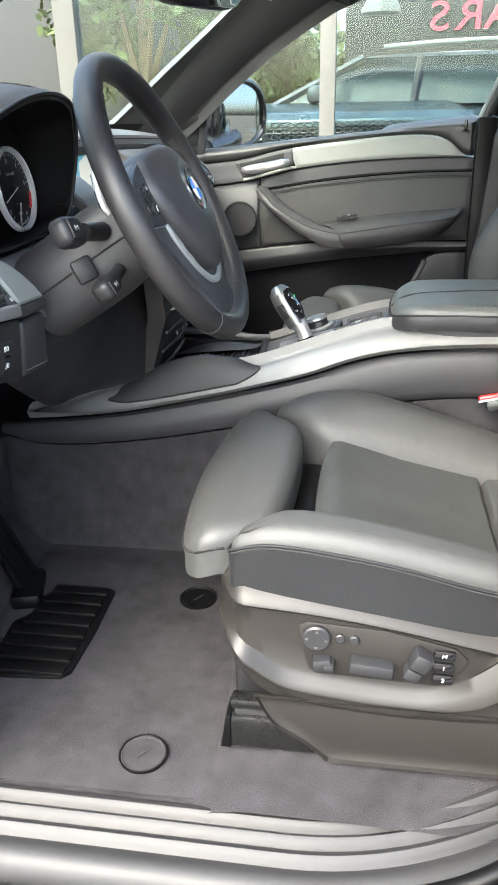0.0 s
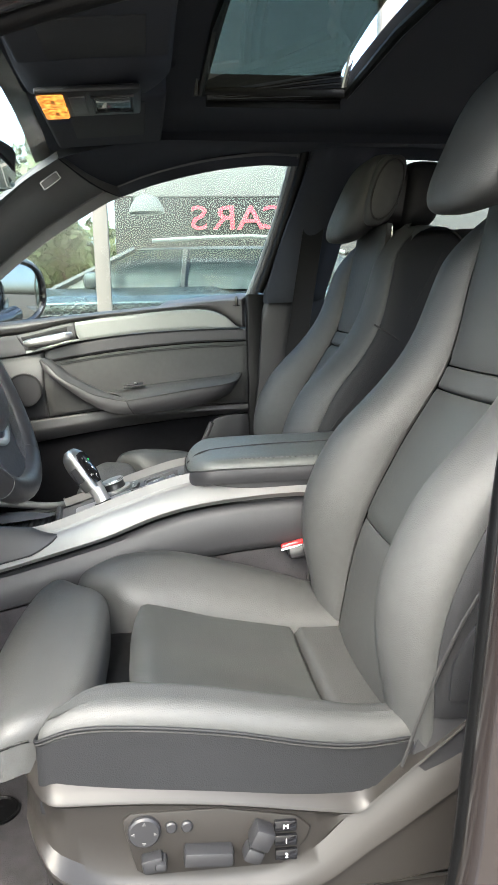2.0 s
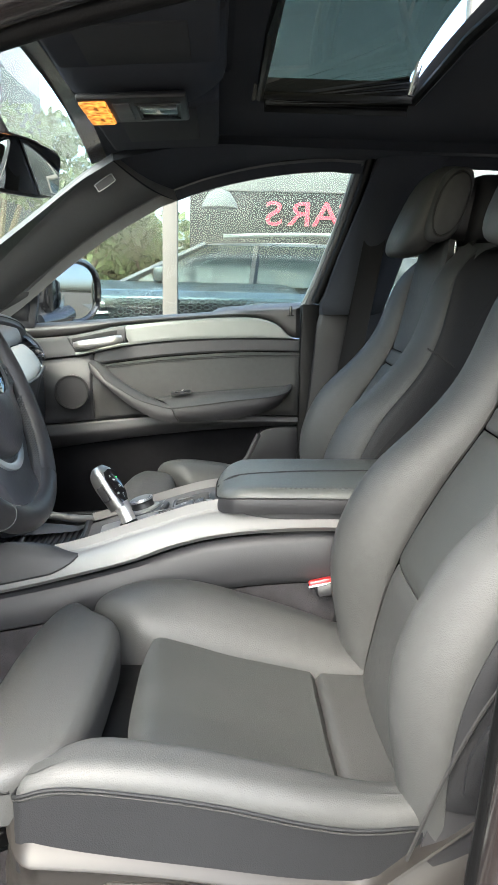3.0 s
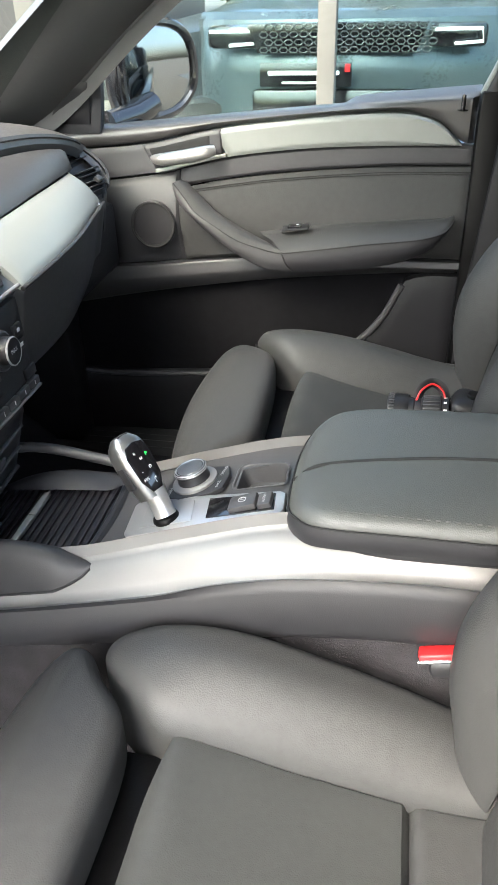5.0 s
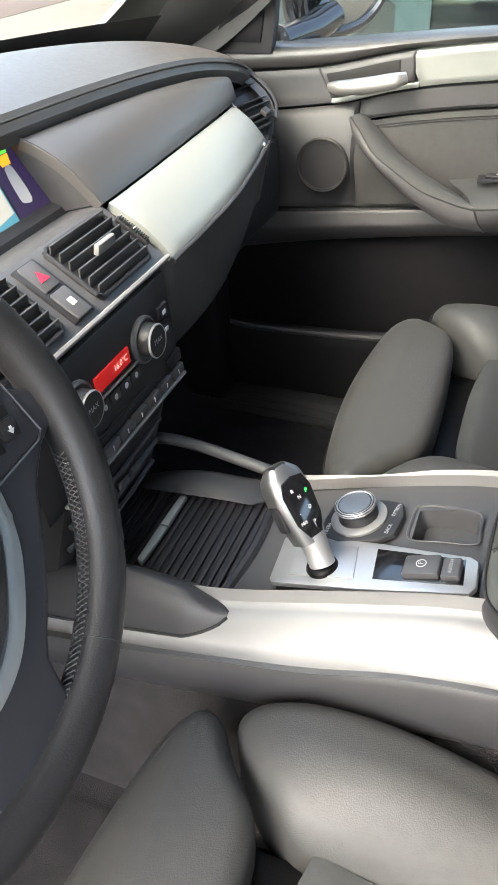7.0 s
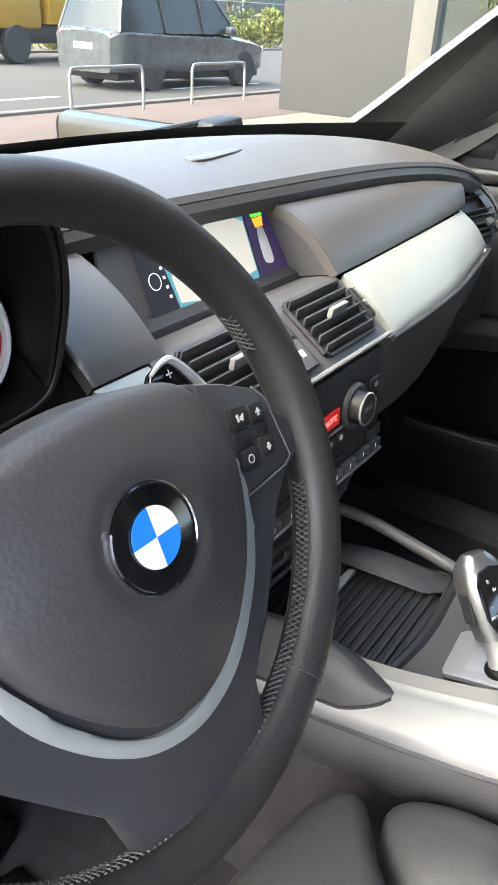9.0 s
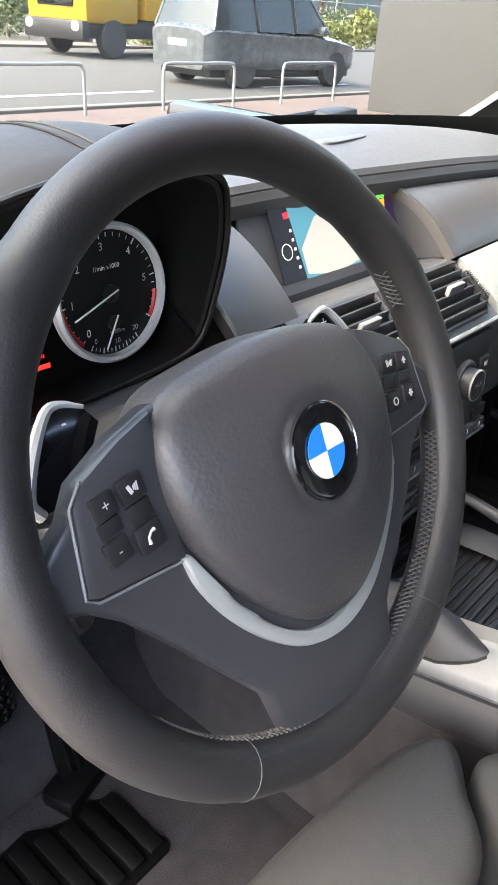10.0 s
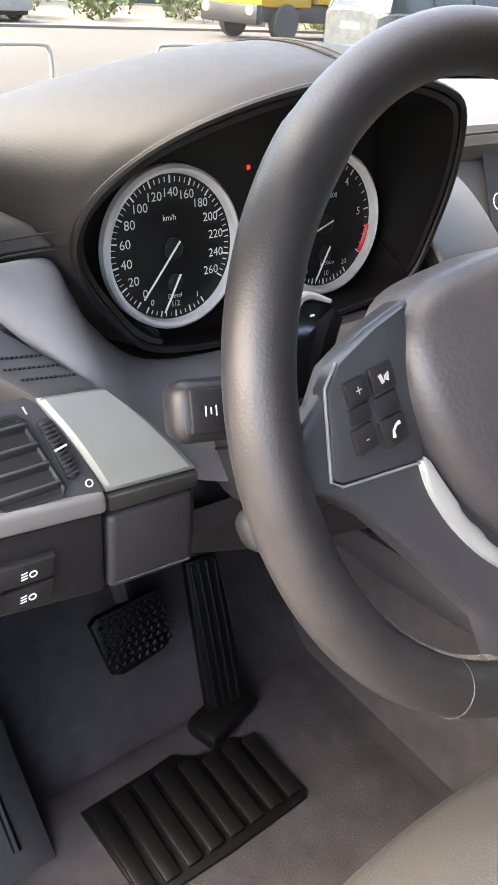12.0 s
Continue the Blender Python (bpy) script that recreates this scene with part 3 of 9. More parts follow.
    part("outer_bolster", w2(pillow(outer, out_top, 0.020, 0.092, 7, 12)), LEATHER, seat)
    flank = [(x, w) for x, w in outer if w < -0.195 or (x < -0.085 and w < -0.17)]
    flank = sorted(flank, key=lambda p: (p[0] > -0.085, p[1] * (-1 if p[0] <= -0.085 else 0), p[0]))
    strip_ = smooth_path([(x - (0.0022 if x < -0.085 else 0), w - (0.0022 if w < -0.2 else 0), 0) for x, w in flank], 2)
    # same leather as the bolster top, darkened to carry the side's shade
    part("bolster_side", w2(grid(lambda u, v: (lambda p: (p.x, p.y, lerp(out_top(p.x, p.y) - 0.021, out_top(p.x, p.y) - 0.096, v)))(strip_[int(u * (len(strip_) - 1) + 0.5)]), len(strip_) - 1, 6)), LEATHER_SIDE, seat, "leather side below the piping, shade put into its darker tone")
    piping = smooth_path([(-0.101, -0.205, 0.792), (-0.0985, -0.225, 0.797), (-0.06, -0.2335, 0.811), (0.0, -0.2365, 0.809), (0.09, -0.2375, 0.795), (0.18, -0.2355, 0.772), (0.24, -0.2325, 0.763), (0.33, -0.2185, 0.760)], 8)
    part("piping", w2(tube(piping, 0.0019, 8)), LEATHER_SIDE, seat, "dark leather piping along the bolster")
    part("seam", w2(tube([p + V3((0, -0.0008, -0.0034)) for p in piping], 0.0012, 6)), GROOVE, seat)

    # backrest: its face leans back, the bolsters stand forward
    def back_x(z):
        return curve_at([(0.64, 0.300), (0.76, 0.318), (0.90, 0.353), (1.0, 0.402), (1.12, 0.468), (1.23, 0.494), (1.38, 0.520)], z)

    def half(z):
        return curve_at([(0.64, 0.235), (0.80, 0.250), (0.92, 0.258), (1.02, 0.256), (1.12, 0.247), (1.22, 0.230), (1.30, 0.208), (1.352, 0.182), (1.38, 0.160)], z)

    def inset(z):
        return curve_at([(0.64, 0.150), (0.80, 0.140), (0.90, 0.130), (1.0, 0.127), (1.12, 0.122), (1.25, 0.116), (1.38, 0.100)], z)

    def bulge(z):
        return curve_at([(0.64, 0.010), (0.76, 0.042), (0.86, 0.078), (0.95, 0.098), (1.02, 0.098), (1.09, 0.074), (1.17, 0.048), (1.26, 0.034), (1.38, 0.018)], z)

    def side_roll(s, u0, u1, nu):
        def fn(u, v):
            u = lerp(u0, u1, u)
            z = lerp(0.67 if u1 < 0.7 else 0.79, 1.352, v)
            a, b = inset(z), half(z)
            over = max(0, (v - 0.86) / 0.14) ** 2
            if u < 0.78:
                p = math.pi * (u / 0.78)
                w = (a + b) / 2 - (b - a) / 2 * math.cos(p)
                x = back_x(z) - bulge(z) * (1.04 * math.sin(p) ** (1.25 if p < math.pi / 2 else 0.8) + 0.1 * (1 - u / 0.78)) + 0.015 * (u / 0.78) ** 2
            else:
                t = (u - 0.78) / 0.22
                w, x = b - 0.016 * t, back_x(z) + 0.015 + 0.125 * t
            f = max(0, (w - a) / (b - a + 0.001))
            return (x + 0.050 * over, s * (w - 0.022 * over * f), z + 0.006 * over - 0.018 * over * f ** 1.5)

        return quilt(fn, nu, 50, 0.004, 0.003, 0.010, flip=s > 0)

    for s in (1, -1):
        part("backrest_bolster", w2(side_roll(s, 0.0, 0.66, 26)), LEATHER, seat)
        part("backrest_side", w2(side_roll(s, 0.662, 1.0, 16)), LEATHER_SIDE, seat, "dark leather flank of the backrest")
        seam_s = [(back_x(z) + curve_at([(0.72, -0.045), (0.93, -0.022), (1.03, 0.004), (1.14, 0.022), (1.22, 0.062), (1.30, 0.10)], z), s * (half(z) - 0.001 - 0.016 * curve_at([(0.72, 0), (1.03, 0.05), (1.14, 0.12), (1.30, 0.7)], z)), z) for z in [lerp(0.74, 1.29, k / 20) for k in range(21)]]
        part("seam", w2(tube(seam_s, 0.0020, 6)), GROOVE, seat)
        part("seam", w2(tube(smooth_path([(back_x(1.15) - 0.035, s * half(1.15), 1.150), (back_x(1.13) - 0.004, s * (half(1.13) + 0.001), 1.135), (back_x(1.12) + 0.028, s * half(1.12), 1.116)], 5), 0.0018, 6)), GROOVE, seat)

    def panel(z0, z1, name, mat):
        def fn(u, v):
            z = lerp(z0, z1, v)
            w = lerp(-inset(z), inset(z), u)
            return (back_x(z) - 0.008 * (1 - (2 * u - 1) ** 2) - 0.004 - 0.1 * bulge(z), w, z)

        part(name, w2(quilt(fn, 22, 18, 0.006, 0.005, 0.012, flip=True)), mat, seat)

    panel(0.66, 0.900, "lower_back_panel", LEATHER)
    panel(0.902, 1.094, "middle_back_panel", LEATHER_SOFT)
    panel(1.096, 1.126, "fluted_band", LEATHER)
    panel(1.128, 1.362, "upper_back_panel", LEATHER)
    # rear shell and top roll
    part("back_shell", w2(grid(lambda u, v: (back_x(lerp(0.62, 1.38, v)) + 0.075 + 0.03 * math.sin(math.pi * u), lerp(-1, 1, u) * (half(lerp(0.62, 1.38, v)) - 0.004 - 0.06 * (max(0, v - 0.75) / 0.25) ** 2), lerp(0.62, 1.300, v)), 16, 20)), LEATHER, seat, "black plastic backrest shell")
    part("shoulder_roll", w2(grid(lambda u, v: (0.520 + 0.072 - 0.068 * math.cos(math.pi * v), lerp(-0.192, 0.192, u), 1.298 + 0.062 * math.sin(math.pi * v) - 0.45 * abs(lerp(-0.192, 0.192, u)) ** 2), 24, 12)), LEATHER, seat)
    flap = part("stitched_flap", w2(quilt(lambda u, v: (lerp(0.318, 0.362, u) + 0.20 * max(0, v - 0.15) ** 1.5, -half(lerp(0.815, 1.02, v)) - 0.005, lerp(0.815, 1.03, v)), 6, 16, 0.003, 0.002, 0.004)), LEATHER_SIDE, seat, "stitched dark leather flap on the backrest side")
    sew = [(0.356 + 0.20 * max(0, v - 0.15) ** 1.5, -half(lerp(0.815, 1.02, v)) - 0.0062, lerp(0.815, 1.03, v)) for v in [k / 44 for k in range(45)]]
    part("stitching", w2(join(*[tube([sew[k], sew[k + 1]], 0.0008, 5) for k in range(1, 44, 2)])), THREAD, flap)
    part("flap_cord", w2(tube([(x + 0.011, w + 0.001, z) for x, w, z in sew], 0.0030, 8)), LEATHER_SIDE, flap)
    part("side_shield", w2(quilt(lambda u, v: (lerp(0.275, 0.40, u) + 0.03 * v, -0.238 - 0.006 * math.sin(math.pi * u), lerp(0.70, 0.812, v)), 8, 10, 0.008, 0.006, 0.01)), HARD, seat, "black plastic shield over the backrest hinge")

    # head restraint: a soft block with two wings and a rear cover
    hx, hz = (0.500 if driver else 0.516), 1.424

    def block(x_half, w_half, z_half, power, cx, cw, cz, lean=0.16):
        def fn(u, v):
            a, b = 2 * math.pi * u, math.pi * (v - 0.5)
            ca, sa, cb, sb = math.cos(a), math.sin(a), math.cos(b), math.sin(b)
            e = lambda q: math.copysign(abs(q) ** power, q)
            z = z_half * e(sb)
            return (cx + x_half * e(ca) * abs(cb) ** power + lean * z, cw + w_half * e(sa) * abs(cb) ** power, cz + z)

        return grid(fn, 40, 24, wrap_u=True)

    head = part("headrest", w2(block(0.043, 0.112, 0.092, 0.60, hx - 0.029, 0, hz - 0.005, 0.46)), LEATHER, seat, "black leather head restraint")
    for s in (1, -1):
        part("headrest_wing", w2(block(0.036, 0.030, 0.072, 0.66, hx - 0.010, s * 0.102, hz + 0.002, 0.30)), LEATHER, head, "oval padded wing")
        ring_ = [V3((hx - 0.010 + 0.030 * math.cos(q) + 0.30 * 0.062 * math.sin(q), s * (0.102 + 0.0235), hz + 0.002 + 0.062 * math.sin(q))) for q in [2 * math.pi * k / 36 for k in range(36)]]
        part("piping", w2(tube(ring_, 0.0024, 6, closed=True)), GROOVE, head)
    part("headrest_core", w2(block(0.070, 0.092, 0.066, 0.5, hx + 0.030, 0, hz - 0.004, 0.26)), HARD, head, "black core between pad and rear cover")
    part("headrest_cover", w2(block(0.045, 0.118, 0.072, 0.5, hx + 0.082, 0, hz - 0.002, 0.16)), LEATHER_SIDE, head, "rear cover of the head restraint")
    for s in (-0.06, 0.06):
        part("headrest_post", w2(tube([(0.540, s, 1.33), (0.535, s, 1.40)], 0.006, 10)), CHROME, seat)

    # seat base: valance, height frame, rails
    def valance(u, v):
        x = lerp(-0.122, 0.36, u)
        rt = curve_at([(-0.122, 0.700), (-0.071, 0.665), (-0.035, 0.645), (0.024, 0.636), (0.085, 0.630), (0.135, 0.631), (0.184, 0.655), (0.227, 0.692), (0.264, 0.722), (0.313, 0.761), (0.36, 0.798)], x)
        rl = curve_at([(-0.122, 0.689), (-0.069, 0.651), (-0.035, 0.631), (0.024, 0.621), (0.085, 0.616), (0.178, 0.619), (0.234, 0.652), (0.312, 0.703), (0.36, 0.735)], x)
        st = curve_at([(-0.122, 0.675), (-0.065, 0.633), (-0.019, 0.607), (0.084, 0.594), (0.203, 0.597), (0.299, 0.607), (0.36, 0.613)], x)
        zb = curve_at([(-0.122, 0.66), (-0.064, 0.606), (-0.008, 0.577), (0.084, 0.565), (0.206, 0.559), (0.258, 0.571), (0.304, 0.590), (0.36, 0.60)], x)
        ll = max(rt + 0.001, curve_at([(-0.122, 0.743), (-0.086, 0.740), (0.0, 0.733), (0.087, 0.721), (0.178, 0.703), (0.36, 0.668)], x))
        lt = max(ll + 0.003, curve_at([(-0.122, 0.757), (-0.084, 0.759), (0.0, 0.752), (0.088, 0.738), (0.178, 0.721), (0.233, 0.713), (0.36, 0.69)], x))
        edge = 0.075 * max(0, (-0.080 - x) / 0.045) ** 2
        b = rt - rl
        f = min(1, max(0, (ll - rt) / 0.02))
        rows = [(0.215, lt + 0.006), (0.226, lt), (0.237, lerp(lt, ll, 0.5)), (0.2465, ll + 0.002), (0.2475, ll - 0.001), (lerp(0.2455, 0.239, f), lerp(ll - 0.001, ll - 0.009, f)),
                (lerp(0.244, 0.2365, f), lerp(ll, rt, 0.5)), (lerp(0.243, 0.2385, f), rt + 0.006 * f), (0.2470 - 0.30 * b, rt), (0.2495 - 0.10 * b, lerp(rt, rl, 0.5)), (0.2525, rl + 0.002), (0.253, rl - 0.001),
                (0.247, rl - 0.006), (0.2455, st + 0.003), (0.2425, st), (0.2415, st - 0.002), (0.234, lerp(zb, st, 0.15)), (0.226, zb), (0.200, zb - 0.003)]
        w, z = rows[int(v * 18 + 0.5)]
        return (x, -w + edge, z)

    part("valance", w2(grid(valance, 60, 18)), VALANCE, seat, "satin anthracite plastic seat base cover")
    part("under_frame", w2(rbox((0.46, 0.36, 0.16), 0.02, pose(0.12, 0, 0.60))), HARD, seat)
    for s in (-0.222, 0.19):
        rail_part = part("seat_rail", w2(join(rbox((0.53, 0.030, 0.050), 0.007, pose(0.157, s, 0.536)), rbox((0.52, 0.022, 0.016), 0.005, pose(0.155, s, 0.577)))), LACQUER, seat, "black steel seat rail")
        part("rail_gap", w2(rbox((0.51, 0.016, 0.02), 0.002, pose(0.155, s, 0.565))), GROOVE, rail_part)
        part("rail_cap", w2(hexa([(-0.118, s - 0.017, 0.512), (-0.118, s + 0.017, 0.512), (-0.110, s + 0.016, 0.563), (-0.110, s - 0.016, 0.563), (-0.104, s - 0.017, 0.512), (-0.104, s + 0.017, 0.512), (-0.104, s + 0.016, 0.563), (-0.104, s - 0.016, 0.563)], 0.002)), RUBBER, rail_part)

    def skirt(u, v):
        z = lerp(0.606, 0.515, v)
        x0 = curve_at([(0.515, 0.020), (0.530, 0.004), (0.547, -0.015), (0.566, -0.045), (0.606, -0.070)], z)
        return (lerp(x0, 0.46, u), -0.2385 - 0.003 * math.sin(math.pi * v) + 0.02 * max(0, 0.03 - u), z)

    part("rail_skirt", w2(quilt(skirt, 40, 12, 0.005, 0.004, 0.006, flip=False)), VALANCE, seat, "black plastic skirt over the seat rail")

    if driver:
        yw = -0.2405
        plate = basis((0.078, yw + 0.002, 0.677), (1, 0, -0.05), (0, 0.02, 1))
        outline = [(-0.098, 0.030), (-0.090, 0.036), (0.0, 0.036), (0.080, 0.022), (0.095, 0.008), (0.092, -0.004), (0.074, -0.028), (0.066, -0.032), (-0.074, -0.034), (-0.084, -0.028), (-0.097, 0.018)]
        board = part("switch_plate", w2(prism(outline, 0.004, 0.0015, plate)), VALANCE, seat, "anthracite switch plate with power seat controls")
        dial = part("lumbar_dial", w2(lathe([(0.0165, 0.003), (0.0165, 0.009), (0.0145, 0.011), (0.0, 0.0112)], 28, plate @ pose(-0.077, 0.018, 0))), HARD, board)
        for k in range(4):
            a = k * math.pi / 2
            part("dial_mark", w2(prism([(-0.002, -0.0015), (0.002, -0.0015), (0, 0.002)], 0.0005, 0, plate @ pose(-0.077 + 0.011 * math.cos(a), 0.018 + 0.011 * math.sin(a), 0.0112, 0, 0, math.degrees(a) - 90))), THREAD, dial)
        for dx in (-0.050, -0.034):
            part("round_button", w2(lathe([(0.006, 0.003), (0.006, 0.007), (0.0045, 0.0085), (0.0, 0.0086)], 18, plate @ pose(dx, 0.020, 0))), HARD, board)
        part("height_switch", w2(join(rbox((0.022, 0.016, 0.016), 0.003, plate @ pose(-0.068, -0.014, 0.010, 0, 0, 12)), rbox((0.012, 0.010, 0.022), 0.003, plate @ pose(-0.060, -0.014, 0.010)))), HARD, board)
        part("slide_switch", w2(join(rbox((0.050, 0.016, 0.020), 0.003, plate @ pose(-0.012, -0.009, 0.012, 0, 0, -3)), rbox((0.040, 0.006, 0.014), 0.002, plate @ pose(-0.011, -0.019, 0.008, 0, 0, -3)))), HARD, board)
        part("recline_switch", w2(join(rbox((0.022, 0.022, 0.024), 0.004, plate @ pose(0.042, 0.010, 0.014, 0, 0, -24)), rbox((0.020, 0.016, 0.020), 0.004, plate @ pose(0.034, -0.009, 0.013, 0, 0, -24)))), HARD, board)
        for k, word in enumerate(("M", "1", "2")):
            key = part("memory_key", w2(rbox((0.024, 0.0125, 0.006), 0.002, plate @ pose(0.068 + 0.001 * k, 0.014 - 0.0165 * k, 0.006))), GLOSS, board)
            part("key_mark", w2(letters(word, 0.0078, plate @ pose(0.068 + 0.001 * k, 0.014 - 0.0165 * k, 0.0096))), WHITE, key, sharp=True)
    return seat


build_seat(-0.387, 1, True)
build_seat(0.392, -1, False, 0.038, 0.024)

# ---- centre console ----
BRUSHED = material("silver_selector_trim", (0.38, 0.385, 0.385), 0.36, metal=0.75, vary=0.04, scale=40)
def con_z(x):
    """Height of the console's top."""
    return curve_at([(-0.42, 0.770), (-0.30, 0.800), (-0.13, 0.847), (-0.02, 0.888), (0.085, 0.918), (0.20, 0.925), (0.45, 0.92), (0.9, 0.90)], x)


def rail_low(x):
    """Lower edge of the aluminium rail."""
    return curve_at([(-0.58, 0.745), (-0.473, 0.756), (-0.373, 0.770), (-0.274, 0.790), (-0.176, 0.812), (-0.08, 0.837), (-0.033, 0.851), (0.03, 0.874), (0.10, 0.890), (0.20, 0.899), (0.30, 0.900), (0.9, 0.88)], x)


console = thing("centre_console", (0, MID, 0.75), "leather-sided centre console with aluminium rails and gear selector", "centre console")
part("console_body", box(-0.34, 0.85, MID - 0.095, MID + 0.095, 0.55, 0.80, 0.01), HARD, console)
for s in (-1, 1):
    def side_leather(u, v):
        x = lerp(-0.62, 0.85, u)
        z = lerp(rail_low(x) - 0.003, curve_at([(-0.6, 0.711), (-0.559, 0.697), (-0.40, 0.706), (-0.222, 0.735), (0.09, 0.80), (0.27, 0.815), (0.9, 0.80)], x), v)
        return (x, MID + s * (0.126 + 0.008 * math.sin(math.pi * v) + 0.006 * v), z)

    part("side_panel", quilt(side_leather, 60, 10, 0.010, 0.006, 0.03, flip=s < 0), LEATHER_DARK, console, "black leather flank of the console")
    part("lower_side", quilt(lambda u, v: (lerp(-0.62, 0.85, u), MID + s * (0.127 + 0.012 * v), lerp(curve_at([(-0.6, 0.709), (-0.559, 0.695), (-0.40, 0.704), (-0.222, 0.733), (0.09, 0.798), (0.27, 0.813), (0.9, 0.80)], lerp(-0.62, 0.85, u)), 0.45, v)), 40, 8, 0.01, 0.004, 0.02, flip=s < 0), CARPET, console, "carpeted lower side of the console")

    def on_rail(x, v):
        zl = rail_low(x)
        inner_w = curve_at([(-0.56, 0.092), (-0.13, 0.090), (0.0, 0.088), (0.1, 0.086), (0.9, 0.084)], x)
        zt = curve_at([(-0.56, 0.750), (-0.486, 0.772), (-0.42, 0.797), (-0.38, 0.805), (-0.30, 0.816), (-0.20, 0.838), (-0.13, 0.853), (-0.02, 0.890), (0.085, 0.920), (0.20, 0.928), (0.45, 0.923), (0.9, 0.903)], x)
        w = lerp(inner_w, 0.130, v)
        return V3((x, w, lerp(zt, zl, v**1.7) + 0.003 * math.sin(math.pi * v)))

    def alu_rail(u, v):
        p = on_rail(lerp(-0.56 if s < 0 else -0.135, 0.85, u), v)
        return (p.x, MID + s * p.y, p.z - (0.007 if s > 0 else 0))

    part("aluminium_rail", quilt(alu_rail, 80, 12, 0.005, 0.004, 0.015, flip=s > 0), ALU, console, "brushed aluminium rail")

    # knee pad: a padded lens lying on the rail beside the stowage box
    def pad(u, v):
        u = lerp(0.004, 0.996, u)
        x = lerp(-0.412, -0.131, u)
        tip = on_rail(x, lerp(0.62, 0.30, u)) + V3((0, 0, 0.001))
        f = min(1, math.sin(math.pi * u) * (2.6 if u < 0.5 else 2.2)) ** 0.55
        inner_p = V3((x, 0.066, curve_at([(-0.42, 0.80), (-0.3, 0.822), (-0.13, 0.838)], x)))
        outer_p = on_rail(x, 0.80) + V3((0, 0.001, 0.0015))
        crest = V3((x, 0.099, (-0.030 if s > 0 else 0) + curve_at([(-0.412, 0.795), (-0.38, 0.810), (-0.329, 0.840), (-0.29, 0.858), (-0.24, 0.869), (-0.19, 0.867), (-0.131, 0.857)], x)))
        a, c, b = tip.lerp(inner_p, f), tip.lerp(crest, f), tip.lerp(outer_p, f)
        ctl = c * 2 - (a + b) / 2
        q = a * (1 - v) ** 2 + ctl * 2 * v * (1 - v) + b * v * v
        return (q.x, MID + s * q.y, q.z)

    knee = part("knee_pad", grid(pad, 56, 16), LEATHER_DARK, console, "padded dark leather knee rest")
    part("pad_joint", tube([V3(pad(k / 40, 1.0)) + V3((0, s * 0.0006, 0.0002)) for k in range(41)], 0.0016, 6), GROOVE, knee, "dark joint round the knee rest")

# top plate of the console between the rails, with its openings as recessed trays


SLOPE = 0.31
TOP = basis((-0.010, MID, 0.892), (1, 0, SLOPE), (0, 1, 0))


def with_opening(geo):
    """The plate less the faces over the open tray."""
    inv = TOP.inverted()
    keep = []
    for f in geo[1]:
        c = inv @ (sum((V3(geo[0][k]) for k in f), V3((0, 0, 0))) / len(f))
        if not (0.030 < c.x < 0.087 and 0.003 < c.y < 0.047):
            keep.append(f)
    return geo[0], keep


part("top_plate", with_opening(quilt(lambda u, v: (lerp(-0.150, 0.20, u), MID + lerp(-0.097, 0.097, v), con_z(lerp(-0.150, 0.20, u)) - 0.001), 90, 50, 0.003, 0.002, 0.02)), SOFT, console, "grey soft-touch console top")

# ribbed stowage lid
lid = part("stowage_lid", quilt(lambda u, v: (lerp(-0.345, -0.152, u), MID + lerp(-0.085, 0.112, v), lerp(0.800, 0.829, u)), 10, 10, 0.003, 0.002, 0.012), HARD, console, "black ribbed roller lid")
for k in range(17):
    x = -0.338 + 0.0108 * k
    part("rib", rbox((0.0062, 0.178, 0.004), 0.0015, pose(x, MID + 0.013, 0.8015 + (x + 0.345) * 0.15, 0, -8.5)), HARD, lid)
part("lid_handle", join(prism([(-0.06, -0.004), (0, -0.006), (0.0, 0.0045), (-0.055, 0.004)], 0.006, 0.0015, basis((-0.262, MID + 0.012, 0.8175), (0, 1, 0), (-1, 0, 0))), prism([(0.002, -0.006), (0.056, -0.004), (0.053, 0.004), (0.002, 0.0045)], 0.006, 0.0015, basis((-0.262, MID + 0.012, 0.8175), (0, 1, 0), (-1, 0, 0)))), PEARL, lid, "slim chrome handle strip")
part("box_rim", tube(smooth_path([(-0.350, MID + 0.126, 0.846), (-0.310, MID + 0.128, 0.853), (-0.265, MID + 0.128, 0.852), (-0.215, MID + 0.126, 0.846), (-0.170, MID + 0.122, 0.842), (-0.125, MID + 0.108, 0.848)], 6), 0.0075, 10), SOFT, console, "slim arched rim of the stowage box")
part("box_rim", tube(smooth_path([(-0.152, MID - 0.085, 0.836), (-0.142, MID, 0.842), (-0.150, MID + 0.112, 0.838)], 6), 0.007, 8), HARD, console)

# selector plate with parking brake switch
PLATE = TOP @ pose(0, 0, 0.001)
plate_out = [(-0.094, -0.066), (-0.098, -0.060), (-0.102, -0.003), (-0.097, 0.003), (-0.040, -0.003), (0.003, -0.010), (0.090, -0.025), (0.097, -0.031), (0.099, -0.062), (0.094, -0.070), (0.0, -0.070)]
plate = part("selector_plate", prism(plate_out, 0.005, 0.002, PLATE), BRUSHED, console, "satin silver selector surround")
part("selector_field", prism([(-0.078, -0.056), (-0.082, -0.010), (-0.018, -0.016), (-0.012, -0.058)], 0.0012, 0.0005, PLATE @ pose(0, 0, 0.005)), BRUSHED, plate)
part("brake_well", prism([(0.006, -0.057), (0.002, -0.018), (0.086, -0.030), (0.088, -0.061)], 0.0010, 0.0003, PLATE @ pose(0, 0, 0.005)), GLOSS, plate, "dark recess of the parking brake")
